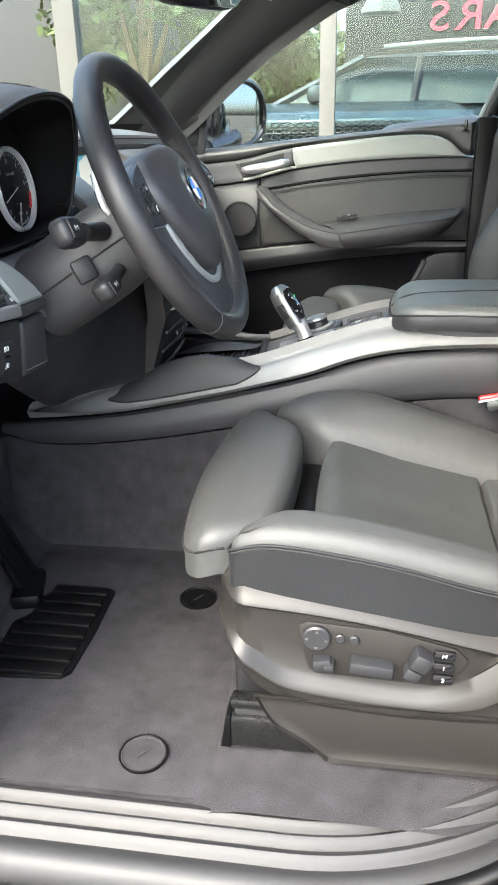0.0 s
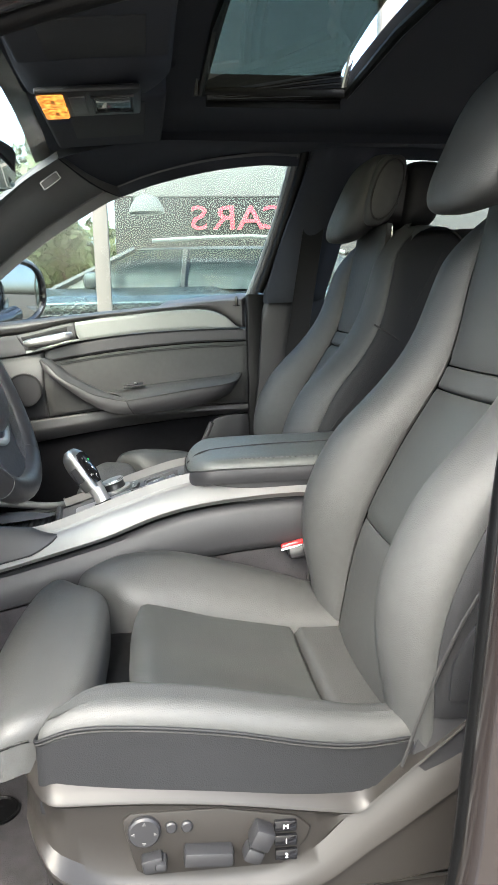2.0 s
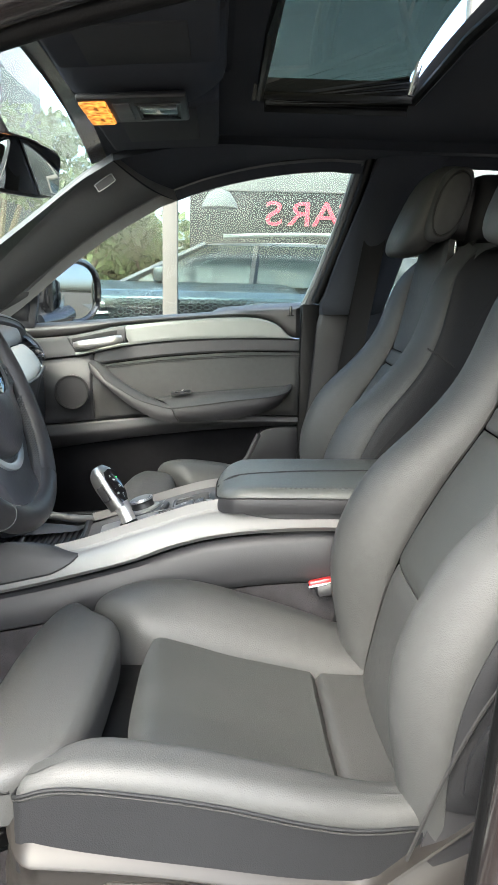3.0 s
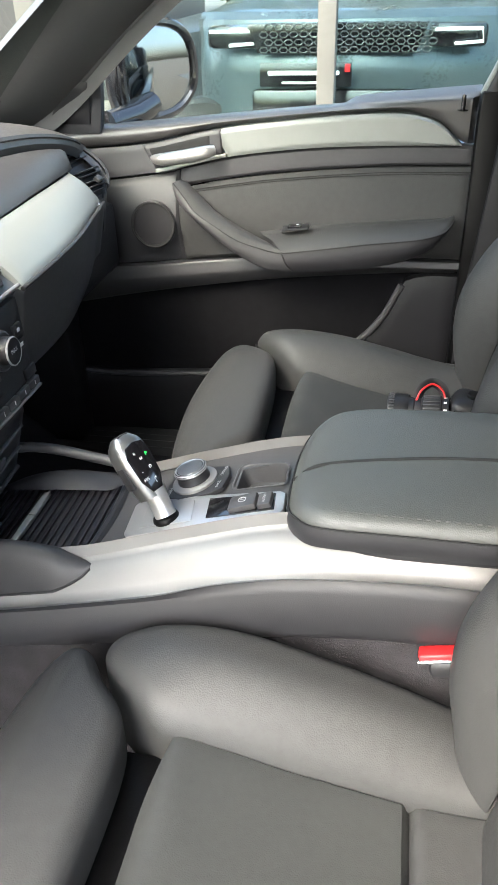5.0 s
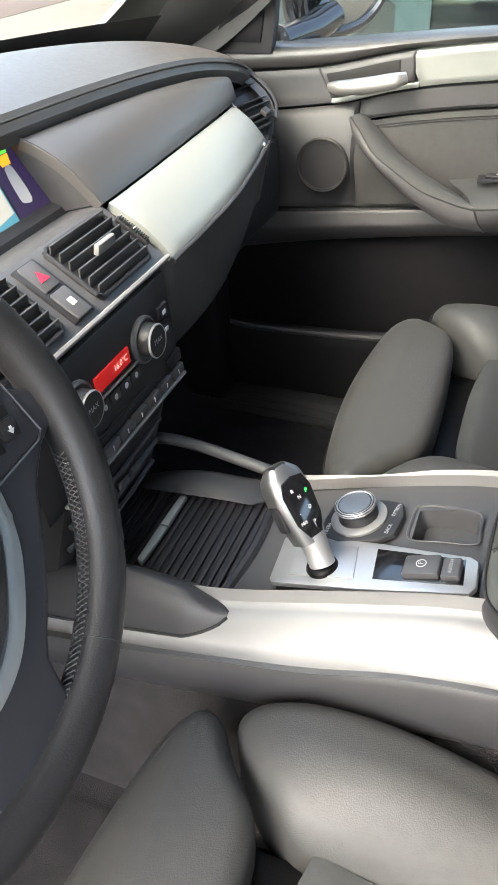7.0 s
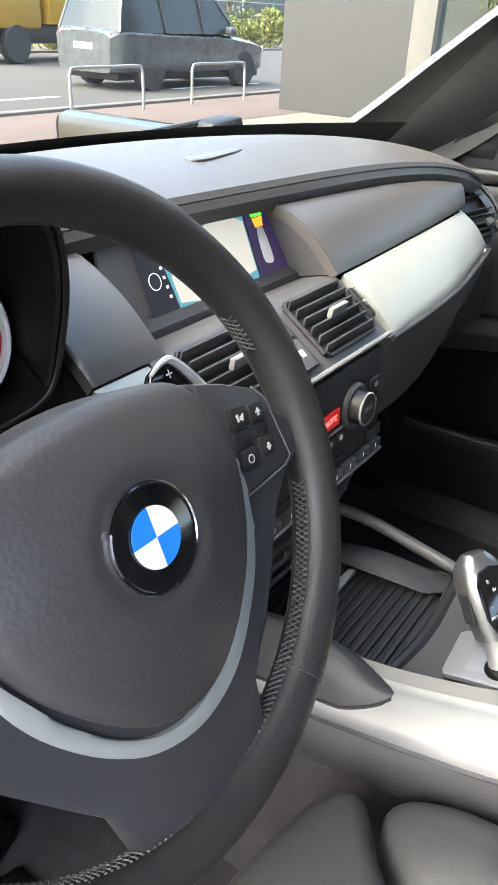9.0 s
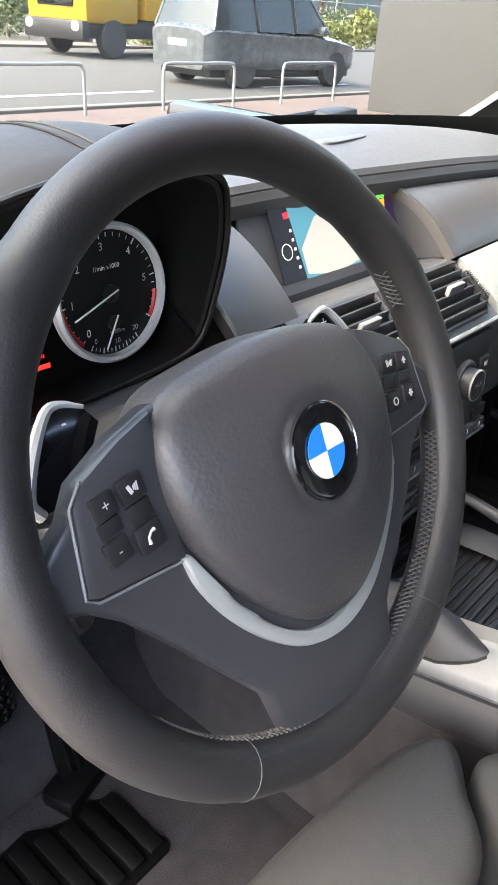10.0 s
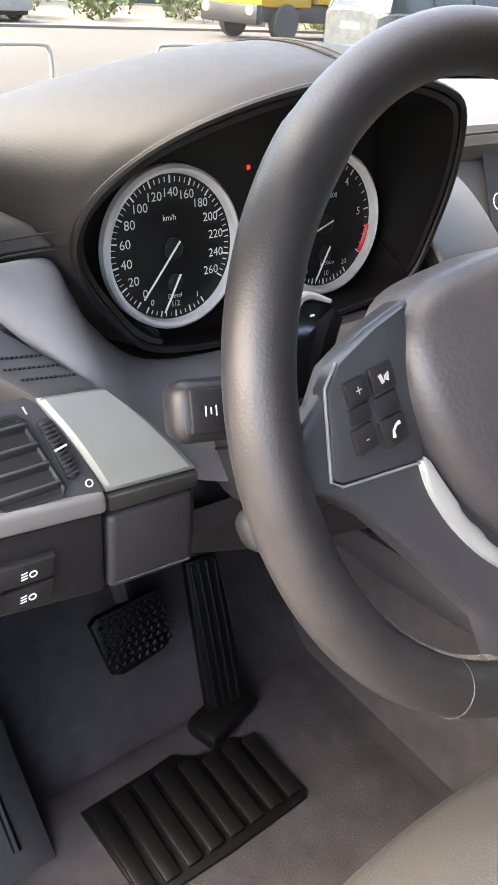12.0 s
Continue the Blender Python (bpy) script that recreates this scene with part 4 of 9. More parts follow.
part("parking_brake_switch", rbox((0.034, 0.025, 0.009), 0.003, PLATE @ pose(0.050, -0.0435, 0.0085, 0, -4)), SMOKE_TRIM, plate, "grey parking brake switch")
part("hold_key", rbox((0.017, 0.024, 0.008), 0.0025, PLATE @ pose(0.0765, -0.0455, 0.0085, 0, -4)), SMOKE_TRIM, plate)
part("brake_mark", join(lathe([(0.0048, 0), (0.0048, 0.0005), (0.0041, 0.0005), (0.0041, 0)], 20, PLATE @ pose(0.050, -0.0435, 0.0132), ring=True), letters("P", 0.0065, PLATE @ pose(0.050, -0.0435, 0.0138, 0, 0, 90))), GREY_PRINT, plate, sharp=True)
part("hold_mark", letters("AUTO H", 0.0045, PLATE @ pose(0.0765, -0.0455, 0.0128, 0, 0, 90)), GREY_PRINT, plate, sharp=True)

# gear selector
GRIP_SILVER = material("polished_grip_silver", (0.28, 0.285, 0.285), 0.36, metal=0.95, vary=0.04)
gear = thing("gear_selector", tuple(PLATE @ V3((-0.050, -0.042, 0.006))), "silver electronic gear selector with black display, in park", "gear selector")
foot, head_p = PLATE @ V3((-0.047, -0.044, 0.006)), V3((-0.112, MID - 0.020, 0.974))
axis = (head_p - foot)
part("boot", lathe([(0.0160, 0.0), (0.0158, 0.003), (0.0145, 0.006), (0.0130, 0.007)], 24, PLATE @ pose(-0.047, -0.044, 0.004)), RUBBER, gear)
stem_path = smooth_path([foot + V3((0, 0, 0.004)), foot.lerp(head_p, 0.22) + V3((0.003, 0, 0.002)), foot.lerp(head_p, 0.40) + V3((0.003, 0, 0.002)), foot.lerp(head_p, 0.60)], 6)
part("stem", tube(stem_path, lambda t: curve_at([(0, 0.0132), (0.25, 0.0128), (0.55, 0.0145), (1, 0.0180)], t), 18, flat=0.9, up=(0, 1, 0)), BRUSHED, gear, "satin silver stem")
GM = basis(foot.lerp(head_p, 0.60), unit(axis), (0, -1, 0)) @ pose(0, 0, 0, -24)
# local x runs along the grip to its top, y to the driver, z up and back
def grip_ring(t):
    x = lerp(-0.034, 0.044, t)
    hw = curve_at([(-0.034, 0.0150), (-0.012, 0.0185), (0.014, 0.0215), (0.034, 0.0190), (0.044, 0.0105)], x)
    hd = curve_at([(-0.034, 0.0150), (-0.012, 0.0165), (0.014, 0.0175), (0.034, 0.0150), (0.044, 0.0080)], x)
    return x, hw, hd


def grip_fn(u, v):
    x, hw, hd = grip_ring(v)
    a = 2 * math.pi * u
    c, s_ = math.cos(a), math.sin(a)
    return GM @ V3((x, hw * math.copysign(abs(c) ** 0.7, c), hd * math.copysign(abs(s_) ** 0.7, s_)))


part("grip", join(grid(grip_fn, 32, 18, wrap_u=True), ([grip_fn(i / 32, 1) for i in range(32)], [list(range(32))]), ([grip_fn(i / 32, 0) for i in range(32)], [list(range(31, -1, -1))])), GRIP_SILVER, gear, "satin silver grip")
face = part("display_face", prism([(-0.030, -0.007), (-0.014, -0.0145), (0.016, -0.0165), (0.028, -0.012), (0.031, 0.0), (0.028, 0.012), (0.016, 0.0165), (-0.014, 0.0145), (-0.030, 0.007)], 0.0025, 0.001, GM @ pose(0.002, 0, 0.0158)), GLOSS, gear, "glossy black selector display")
GREEN = glowing("green_indicator", (0.05, 0.9, 0.12), 1.6)
marks = []
for word, x, y in (("R", 0.016, 0.006), ("N", 0.008, 0.001), ("D", -0.005, -0.005), ("M/S", -0.016, 0.008), ("+", -0.019, -0.004), ("-", -0.006, 0.008)):
    marks.append(letters(word, 0.0052, GM @ pose(x + 0.004, y, 0.0186, 0, 0, -90)))
part("shift_marks", join(*marks), WHITE, face, sharp=True)
part("park_mark", letters("P", 0.0062, GM @ pose(0.014, -0.0085, 0.0186, 0, 0, -90)), GREEN, face, sharp=True)
part("release_button", rbox((0.028, 0.004, 0.014), 0.0018, GM @ pose(-0.002, 0.0200, 0.0)), HARD, gear, "dark release button on the grip's flank")
part("park_button", rbox((0.005, 0.016, 0.012), 0.0015, GM @ pose(0.0425, 0, 0.002)), SMOKE, gear)

# rotary controller
KNOB = TOP @ pose(-0.028, 0.026, 0.001)
ctrl = thing("rotary_controller", tuple(KNOB.translation), "silver rotary menu controller ringed by black keys", "controller knob")
part("key_ring", prism([(-0.034, -0.026), (-0.014, -0.034), (0.026, -0.031), (0.041, -0.022), (0.045, 0.004), (0.040, 0.024), (0.022, 0.030), (-0.016, 0.032), (-0.034, 0.024), (-0.038, 0)], 0.006, 0.002, KNOB), HARD, ctrl, "black menu keys")
part("bezel", lathe([(0.0285, 0.005), (0.029, 0.009), (0.026, 0.0105), (0.020, 0.0105)], 40, KNOB, ring=True), ALU, ctrl)
part("knob", lathe([(0.0205, 0.010), (0.0205, 0.013), (0.0195, 0.0145), (0.0195, 0.021), (0.0208, 0.0225), (0.0212, 0.0250), (0.0195, 0.0270), (0.0165, 0.0262), (0.0, 0.0265)], 48, KNOB), HARD, ctrl, "dark knurled knob")
part("knob_rim", lathe([(0.0206, 0.0222), (0.0214, 0.0240), (0.0206, 0.0262), (0.0186, 0.0270), (0.0172, 0.0264)], 48, KNOB, ring=True), BRUSHED, ctrl, "bright rim of the knob")
part("knob_cap", lathe([(0.0162, 0.0258), (0.0160, 0.0270), (0.0, 0.0275)], 40, KNOB), GRIP_SILVER, ctrl)
for word, size, at_ in (("MENU", 0.006, (-0.030, -0.016, -90)), ("OPTION", 0.0052, (0.036, 0.012, 80)), ("BACK", 0.0055, (0.034, -0.016, 80))):
    part("key_mark", letters(word, size, KNOB @ pose(at_[0], at_[1], 0.0068, 0, 0, at_[2])), GREY_PRINT, ctrl, sharp=True)
# open tray behind it
tray_o = smooth_outline([(0.026, 0.055), (0.022, 0.030), (0.025, 0.003), (0.058, -0.001), (0.091, -0.003), (0.092, 0.018), (0.090, 0.040), (0.058, 0.052)], 4)
TRAY_C = (0.057, 0.025)


def tray_bowl():
    rings = ((1.0, 0.0004), (0.97, 0.0010), (0.93, 0.0006), (0.89, -0.0020), (0.85, -0.014), (0.76, -0.024), (0.40, -0.0255))
    n = len(tray_o)
    verts = [TOP @ V3((lerp(TRAY_C[0], x, f), lerp(TRAY_C[1], y, f), h)) for f, h in rings for x, y in tray_o]
    faces = [[r * n + k, r * n + (k + 1) % n, (r + 1) * n + (k + 1) % n, (r + 1) * n + k] for r in range(len(rings) - 1) for k in range(n)]
    return verts, faces + [[(len(rings) - 1) * n + k for k in range(n)]]


part("tray", tray_bowl(), SMOKE_TRIM, console, "dark recessed open tray")

# armrest: two padded lids
arm = thing("armrest", (0.25, MID, 0.90), "black leather centre armrest split in two lids", "armrest")


def arm_top(x, y):
    return 0.968 - 5.0 * max(0, 0.145 - x) ** 2 - 3.0 * max(0, abs(y) - 0.085) ** 2


lid_o = smooth_outline([(0.100, -0.098), (0.090, -0.070), (0.089, -0.020), (0.092, 0.030), (0.105, 0.072), (0.135, 0.100), (0.20, 0.118), (0.35, 0.126), (0.62, 0.120), (0.62, -0.118), (0.35, -0.122), (0.20, -0.122), (0.128, -0.120)], 5)
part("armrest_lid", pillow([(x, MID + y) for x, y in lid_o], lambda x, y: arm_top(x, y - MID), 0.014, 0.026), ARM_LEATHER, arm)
n_lid = len(lid_o)


def lid_band(u, v):
    k = int(u * n_lid + 0.5) % n_lid
    (xa, ya), (x, y), (xb, yb) = lid_o[k - 1], lid_o[k], lid_o[(k + 1) % n_lid]
    n = V3((ya - yb, xb - xa, 0)).normalized()
    n = n if n.dot(V3((x - 0.36, y, 0))) > 0 else -n
    return V3((x, MID + y, arm_top(x, y) - lerp(0.012, 0.036, v))) + n * (0.0012 + 0.002 * math.sin(math.pi * v))


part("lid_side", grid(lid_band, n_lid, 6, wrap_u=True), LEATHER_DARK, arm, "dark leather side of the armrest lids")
part("lid_seam", tube([lid_band(k / n_lid, 0.0) for k in range(n_lid)], 0.0013, 6, closed=True), GROOVE, arm)
split_line = smooth_path([(x, MID + y, arm_top(x, y) - (0.006 if x < 0.1 else 0.0)) for x, y in ((0.0905, -0.036), (0.12, -0.028), (0.20, -0.010), (0.28, 0.002), (0.42, 0.008), (0.61, 0.008))], 6)
part("lid_joint", tube(split_line, 0.0022, 6), GROOVE, arm, "dark joint between the two lids")
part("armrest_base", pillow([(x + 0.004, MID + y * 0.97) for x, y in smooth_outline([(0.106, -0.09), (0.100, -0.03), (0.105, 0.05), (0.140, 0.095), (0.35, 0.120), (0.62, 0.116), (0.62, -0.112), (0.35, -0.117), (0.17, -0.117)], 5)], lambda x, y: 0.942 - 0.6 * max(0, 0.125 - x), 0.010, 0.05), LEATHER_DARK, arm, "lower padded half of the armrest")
stitch_line = smooth_path([(0.128, MID - 0.106, 0.9650), (0.17, MID - 0.110, 0.9660), (0.35, MID - 0.111, 0.9660), (0.60, MID - 0.108, 0.9660)], 40)
part("stitching", join(*[tube([stitch_line[k], stitch_line[k + 1]], 0.0008, 5) for k in range(0, len(stitch_line) - 1, 2)]), THREAD, arm)

# belt buckles
def buckle(y, lean, name="seat_belt_buckle"):
    b = thing(name, (0.29, y, 0.72), "seat belt buckle with a red release button", "belt buckle", "buckles")
    bm_ = basis((0.258, y, 0.815), (1, 0, 0.22), (0, 1, lean))
    part("buckle_body", rbox((0.060, 0.026, 0.020), 0.006, bm_ @ pose(0.018, 0, -0.004)), HARD, b)
    part("release_button", rbox((0.046, 0.020, 0.008), 0.003, bm_ @ pose(0.002, 0, 0.010)), RED, b, "red push button")
    part("metal_edge", rbox((0.054, 0.023, 0.004), 0.0015, bm_ @ pose(0.004, 0, 0.0055)), CHROME, b)
    part("stalk", tube([(0.285, y, 0.80), (0.31, y, 0.72), (0.33, y, 0.62)], 0.012, 8, flat=0.5), HARD, b)
    return b


buckle(-0.139, -0.25)

# ---- passenger door ----
def door_y(x, z):
    """The inner face of the passenger door."""
    y = side_y(x, min(z, 1.24))
    y -= lerp(0.030, 0.008, min(1, max(0, (x + 0.26) / 0.10))) * math.exp(-((z - 1.02) / 0.07) ** 2)
    y += 0.02 * max(0, (0.90 - z) / 0.5)
    return y


FRAME_GREY = material("pale_window_strip", (0.22, 0.235, 0.22), 0.5, vary=0.05)
LEVER = material("satin_silver_lever", (0.46, 0.46, 0.44), 0.42, metal=0.9, vary=0.03)
door = thing("passenger_door", (-0.1, 0.80, 0.50), "closed passenger door with leather panel and aluminium trim", "car door")
X0, X1 = -0.56, 0.318


def door_panel(zl, zh, x0=X0, x1=X1, out=0.0, nu=50, nv=14, r=0.008, d=0.006, thick=0.03, slant=0.0):
    def fn(u, v):
        x = lerp(x0 + slant * (1 - v), x1, u)
        lo = zl(x) if callable(zl) else zl
        hi = zh(x) if callable(zh) else zh
        z = lerp(lo, hi, v)
        return (x, door_y(x, z) - out, z)

    return quilt(fn, nu, nv, r, d, thick)


def belt(x):
    return curve_at(BELT, x)


def trim_top(x):
    return curve_at([(-0.56, 1.135), (-0.32, 1.150), (-0.175, 1.178), (0.0, 1.198), (0.12, 1.207), (0.20, 1.206), (0.25, 1.190), (0.29, 1.157), (0.33, 1.155)], x)


def trim_low(x):
    return curve_at([(-0.56, 1.072), (-0.292, 1.098), (-0.157, 1.126), (0.0, 1.144), (0.15, 1.151), (0.29, 1.152), (0.33, 1.15)], x)


def insert_top(x):
    return curve_at([(-0.56, 1.05), (-0.25, 1.075), (-0.05, 1.100), (0.15, 1.115), (0.33, 1.118)], x)


def insert_low(x):
    return curve_at([(-0.56, 0.905), (-0.365, 0.908), (-0.20, 0.925), (-0.03, 0.94), (0.33, 0.94)], x)


part("upper_panel", door_panel(trim_top, belt, r=0.02, d=0.02, out=0.0), SOFT_DASH, door, "grey soft-touch window ledge")
part("band_panel", door_panel(insert_top, trim_low, x0=-0.245, nv=8, out=-0.004), SOFT, door)
part("leather_insert", door_panel(insert_low, lambda x: insert_top(x) - 0.002, x0=-0.245, nv=18, out=0.004, r=0.012, d=0.008), LEATHER, door, "dark leather door insert")
part("front_panel", door_panel(insert_low, lambda x: trim_low(x) - 0.003, x1=-0.247, nv=22, out=-0.003), SOFT, door)


def panel_foot(x):
    return curve_at([(-0.56, 0.80), (-0.365, 0.835), (-0.077, 0.878), (0.2, 0.905), (0.33, 0.91)], x)


def lower_panel(u, v):
    """It swells to a soft ridge below the insert and falls back towards the pocket."""
    x = lerp(X0, X1, u)
    z = lerp(panel_foot(x), insert_low(x) - 0.002, v)
    swell = lerp(0.010, 0.006, (1 - math.cos(math.pi * (v - 0.6) / 0.4)) / 2) if v > 0.6 else 0.010 - 0.055 * (0.6 - v) ** 1.3
    return (x, door_y(x, z) - 0.004 - swell, z)


part("lower_panel", quilt(lower_panel, 50, 20, 0.003, 0.002, 0.02), SOFT, door)
part("aluminium_trim", door_panel(lambda x: trim_low(x) + 0.001, lambda x: trim_top(x) - 0.001, x0=-0.172, x1=0.29, nv=10, out=0.006, r=0.005, d=0.004, slant=0.024), PEARL, door, "pale brushed aluminium trim strip")
part("front_band", door_panel(lambda x: trim_low(x) + 0.001, lambda x: trim_top(x) - 0.001, x1=-0.160, nv=8, out=0.0, r=0.004, d=0.003), SOFT, door)
# handle recess and lever
part("trim_tail", door_panel(lambda x: trim_low(x) + 0.001, lambda x: trim_low(x) + 0.0085, x0=-0.292, x1=-0.150, nv=4, out=0.0075, r=0.002, d=0.001), PEARL, door, "thin aluminium tail under the handle")
cup = part("handle_recess", door_panel(lambda x: trim_low(x) + 0.010, lambda x: trim_top(x) - 0.001, x0=-0.318, x1=-0.158, nv=8, out=0.008, r=0.006, d=0.004, slant=0.024), SMOKE_TRIM, door, "grey bezel of the door handle")
part("handle_well", door_panel(lambda x: trim_low(x) + 0.016, lambda x: trim_top(x) - 0.007, x0=-0.306, x1=-0.180, nv=6, out=0.0098, r=0.004, d=0.003, thick=0.004, slant=0.016), GROOVE, cup, "dark well behind the lever")
part("door_handle", tube(smooth_path([(-0.293, 0.768, 1.127), (-0.27, 0.755, 1.129), (-0.22, 0.752, 1.136), (-0.185, 0.755, 1.1425), (-0.166, 0.764, 1.1465)], 6), lambda t: curve_at([(0, 0.007), (0.25, 0.0115), (0.7, 0.0125), (1, 0.009)], t), 14, flat=0.7, up=(0, 1, 0)), LEVER, cup, "satin silver door lever")
for off in (0.010, 0.014):
    part("insert_seam", tube([(x, door_y(x, insert_top(x) - off) - 0.0052, insert_top(x) - off) for x in [lerp(-0.238, 0.312, k / 30) for k in range(31)]], 0.0009, 5), GROOVE, door)
# lock pin
part("lock_pin", lathe([(0.009, 0.0), (0.010, 0.002), (0.004, 0.003), (0.004, 0.020), (0.0032, 0.026), (0.0, 0.0265)], 16, pose(0.284, 0.782, 1.214)), GLOSS, door, "black lock pin")
# speaker
SPK = basis((-0.301, door_y(-0.301, 1.0) - 0.001, 1.001), (1, 0, 0), (0, 0.05, 1))
spk = part("speaker_grille", lathe([(0.047, 0.0), (0.047, 0.004), (0.044, 0.006), (0.041, 0.002), (0.0, 0.0035)], 40, SPK), HARD, door, "round speaker grille")
part("speaker_ring", lathe([(0.0450, 0.004), (0.0450, 0.0060), (0.0405, 0.0046), (0.0405, 0.002)], 40, SPK, ring=True), GROOVE, spk)
# pull grip sweeping into the armrest
grip_seam = smooth_path([(-0.254, 0.765, 1.083), (-0.231, 0.745, 1.065), (-0.202, 0.727, 1.037), (-0.158, 0.715, 1.012), (-0.116, 0.708, 0.990), (-0.063, 0.704, 0.975), (-0.030, 0.703, 0.969)], 6)
grip_back = smooth_path([(-0.229, 0.782, 1.082), (-0.200, 0.766, 1.062), (-0.168, 0.752, 1.036), (-0.121, 0.740, 1.011), (-0.079, 0.734, 0.991), (-0.055, 0.728, 0.981), (-0.028, 0.708, 0.970)], 6)
grip_low = smooth_path([(-0.258, 0.776, 1.077), (-0.246, 0.757, 1.054), (-0.216, 0.738, 1.029), (-0.173, 0.727, 0.996), (-0.129, 0.718, 0.966), (-0.070, 0.713, 0.938), (-0.010, 0.712, 0.932)], 6)
N_GRIP = len(grip_seam) - 1
GRIP_UP, GRIP_OUT = V3((0.10, -0.15, 0.98)), V3((-0.2, -0.95, -0.1))


def grip_top(u, v):
    k = int(u * N_GRIP + 0.5)
    return grip_seam[k].lerp(grip_back[k], v) + GRIP_UP * (0.005 * math.sin(math.pi * v))


def grip_side(u, v):
    k = int(u * N_GRIP + 0.5)
    return grip_low[k].lerp(grip_seam[k], v) + GRIP_OUT * (0.005 * math.sin(math.pi * v))


def grip_rear(u, v):
    k = int(u * N_GRIP + 0.5)
    return grip_back[k].lerp(grip_low[k] + V3((0.012, 0.022, -0.002)), v)


grip = part("pull_grip", grid(grip_side, N_GRIP, 10), SOFT, door, "curved soft grey pull handle")
part("grip_top", grid(grip_top, N_GRIP, 10), LEATHER, grip, "leather top of the pull handle")
part("grip_rear", join(grid(grip_rear, N_GRIP, 4), grid(lambda u, v: grip_low[int(u * N_GRIP + 0.5)] + V3((0.012, 0.022, -0.002)) * v, N_GRIP, 2)), SOFT, grip)
part("grip_seam", tube([p + V3((0, -0.0006, 0.0004)) for p in grip_seam], 0.0013, 6), GROOVE, grip)
rest_seam = smooth_path([(-0.030, 0.704, 0.969), (0.038, 0.703, 0.978), (0.136, 0.703, 0.992), (0.215, 0.704, 1.001), (0.255, 0.712, 1.008), (0.278, 0.730, 1.015), (0.292, 0.765, 1.024)], 6)
rest_low = smooth_path([(-0.010, 0.712, 0.932), (0.059, 0.712, 0.936), (0.129, 0.713, 0.944), (0.188, 0.716, 0.955), (0.240, 0.724, 0.972), (0.264, 0.742, 0.988), (0.280, 0.770, 1.002)], 6)
rest_back = smooth_path([(-0.086, 0.786, 0.988), (0.000, 0.790, 1.003), (0.075, 0.790, 1.011), (0.150, 0.790, 1.017), (0.210, 0.790, 1.022), (0.255, 0.790, 1.025), (0.285, 0.790, 1.027)], 6)
N_REST = len(rest_seam) - 1


def rest_top(u, v):
    k = int(u * N_REST + 0.5)
    p = rest_seam[k].lerp(rest_back[k], v)
    return p + V3((0, 0, 0.009)) * math.sin(math.pi * min(1, v * 1.25)) ** 0.7 * (1 - 0.6 * v)


def rest_face(u, v):
    k = int(u * N_REST + 0.5)
    return rest_low[k].lerp(rest_seam[k], v) + V3((0, -0.006, 0)) * math.sin(math.pi * v)


armrest = part("door_armrest", grid(rest_top, N_REST, 16), LEATHER, door, "padded leather top of the door armrest")
# the face gets a darker leather than the top, shade put into colour
part("armrest_face", join(grid(rest_face, N_REST, 10), grid(lambda u, v: rest_low[int(u * N_REST + 0.5)] + V3((0, 0.06 * v, -0.004 * v)), N_REST, 3)), LEATHER_DARK, armrest, "leather front of the armrest, shade put into its dark tone")
part("armrest_seam", tube([p + V3((0, -0.0008, 0.0006)) for p in rest_seam], 0.0015, 6), GROOVE, armrest)
part("joint_seam", tube(smooth_path([(-0.050, 0.727, 0.982), (-0.030, 0.7025, 0.9695), (-0.022, 0.702, 0.952), (-0.010, 0.708, 0.933)], 5), 0.0016, 6), GROOVE, armrest)
sw = part("window_switch_bezel", rbox((0.054, 0.026, 0.005), 0.002, basis((-0.009, 0.755, 1.0055), (1, 0, 0.13), (0, 1, 0.12))), HARD, door)
part("window_switch", rbox((0.028, 0.014, 0.007), 0.002, basis((-0.010, 0.754, 1.0085), (1, 0, 0.13), (0, 1, 0.12))), GLOSS, sw)
part("switch_mark", rbox((0.006, 0.004, 0.001), 0.0004, basis((-0.004, 0.753, 1.0127), (1, 0, 0.13), (0, 1, 0.12))), WHITE, sw)
part("rear_edge_seal", box(0.312, 0.362, 0.772, 0.81, 0.46, 1.246, 0.006), RUBBER, door, "black rubber seal at the door's rear edge")
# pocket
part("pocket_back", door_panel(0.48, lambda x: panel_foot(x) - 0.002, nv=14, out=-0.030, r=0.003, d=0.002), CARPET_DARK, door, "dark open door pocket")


def pocket_lip(x):
    return curve_at([(-0.56, 0.665), (-0.44, 0.650), (-0.2, 0.66), (0.02, 0.70), (0.12, 0.755), (0.18, 0.83), (0.21, 0.895), (0.33, 0.91)], x)


part("pocket_front", door_panel(0.46, pocket_lip, nv=12, out=0.016, r=0.010, d=0.008, thick=0.02), HARD, door, "black plastic pocket wall")
part("pocket_edge", tube([(x, door_y(x, pocket_lip(x)) - 0.012, pocket_lip(x)) for x in [lerp(-0.5, 0.205, k / 24) for k in range(25)]], 0.007, 8), SOFT, door)
# window frame and glass
glass_edge = [(x, side_y(x, z) - 0.002, z) for x, z in GLASS_TOP] + [(0.437, side_y(0.43, 1.575) - 0.002, 1.575), (0.405, side_y(0.4, 1.45), 1.45), (0.365, side_y(0.36, 1.33), 1.33), (0.330, side_y(0.33, 1.240), 1.240)]
part("window_frame", tube(smooth_path(glass_edge, 6), 0.013, 10), SMOKE_TRIM, door, "grey rubber window channel")
part("frame_cap", tube(smooth_path([(x - 0.012, y + 0.002, z) for x, y, z in glass_edge[8:]], 6), 0.0075, 8), FRAME_GREY, door, "pale grey strip along the window's rear edge")
part("frame_liner", tube(smooth_path([(x + 0.018, y - 0.016, z + 0.012) for x, y, z in glass_edge[5:]], 6), 0.012, 10), RUBBER, door)
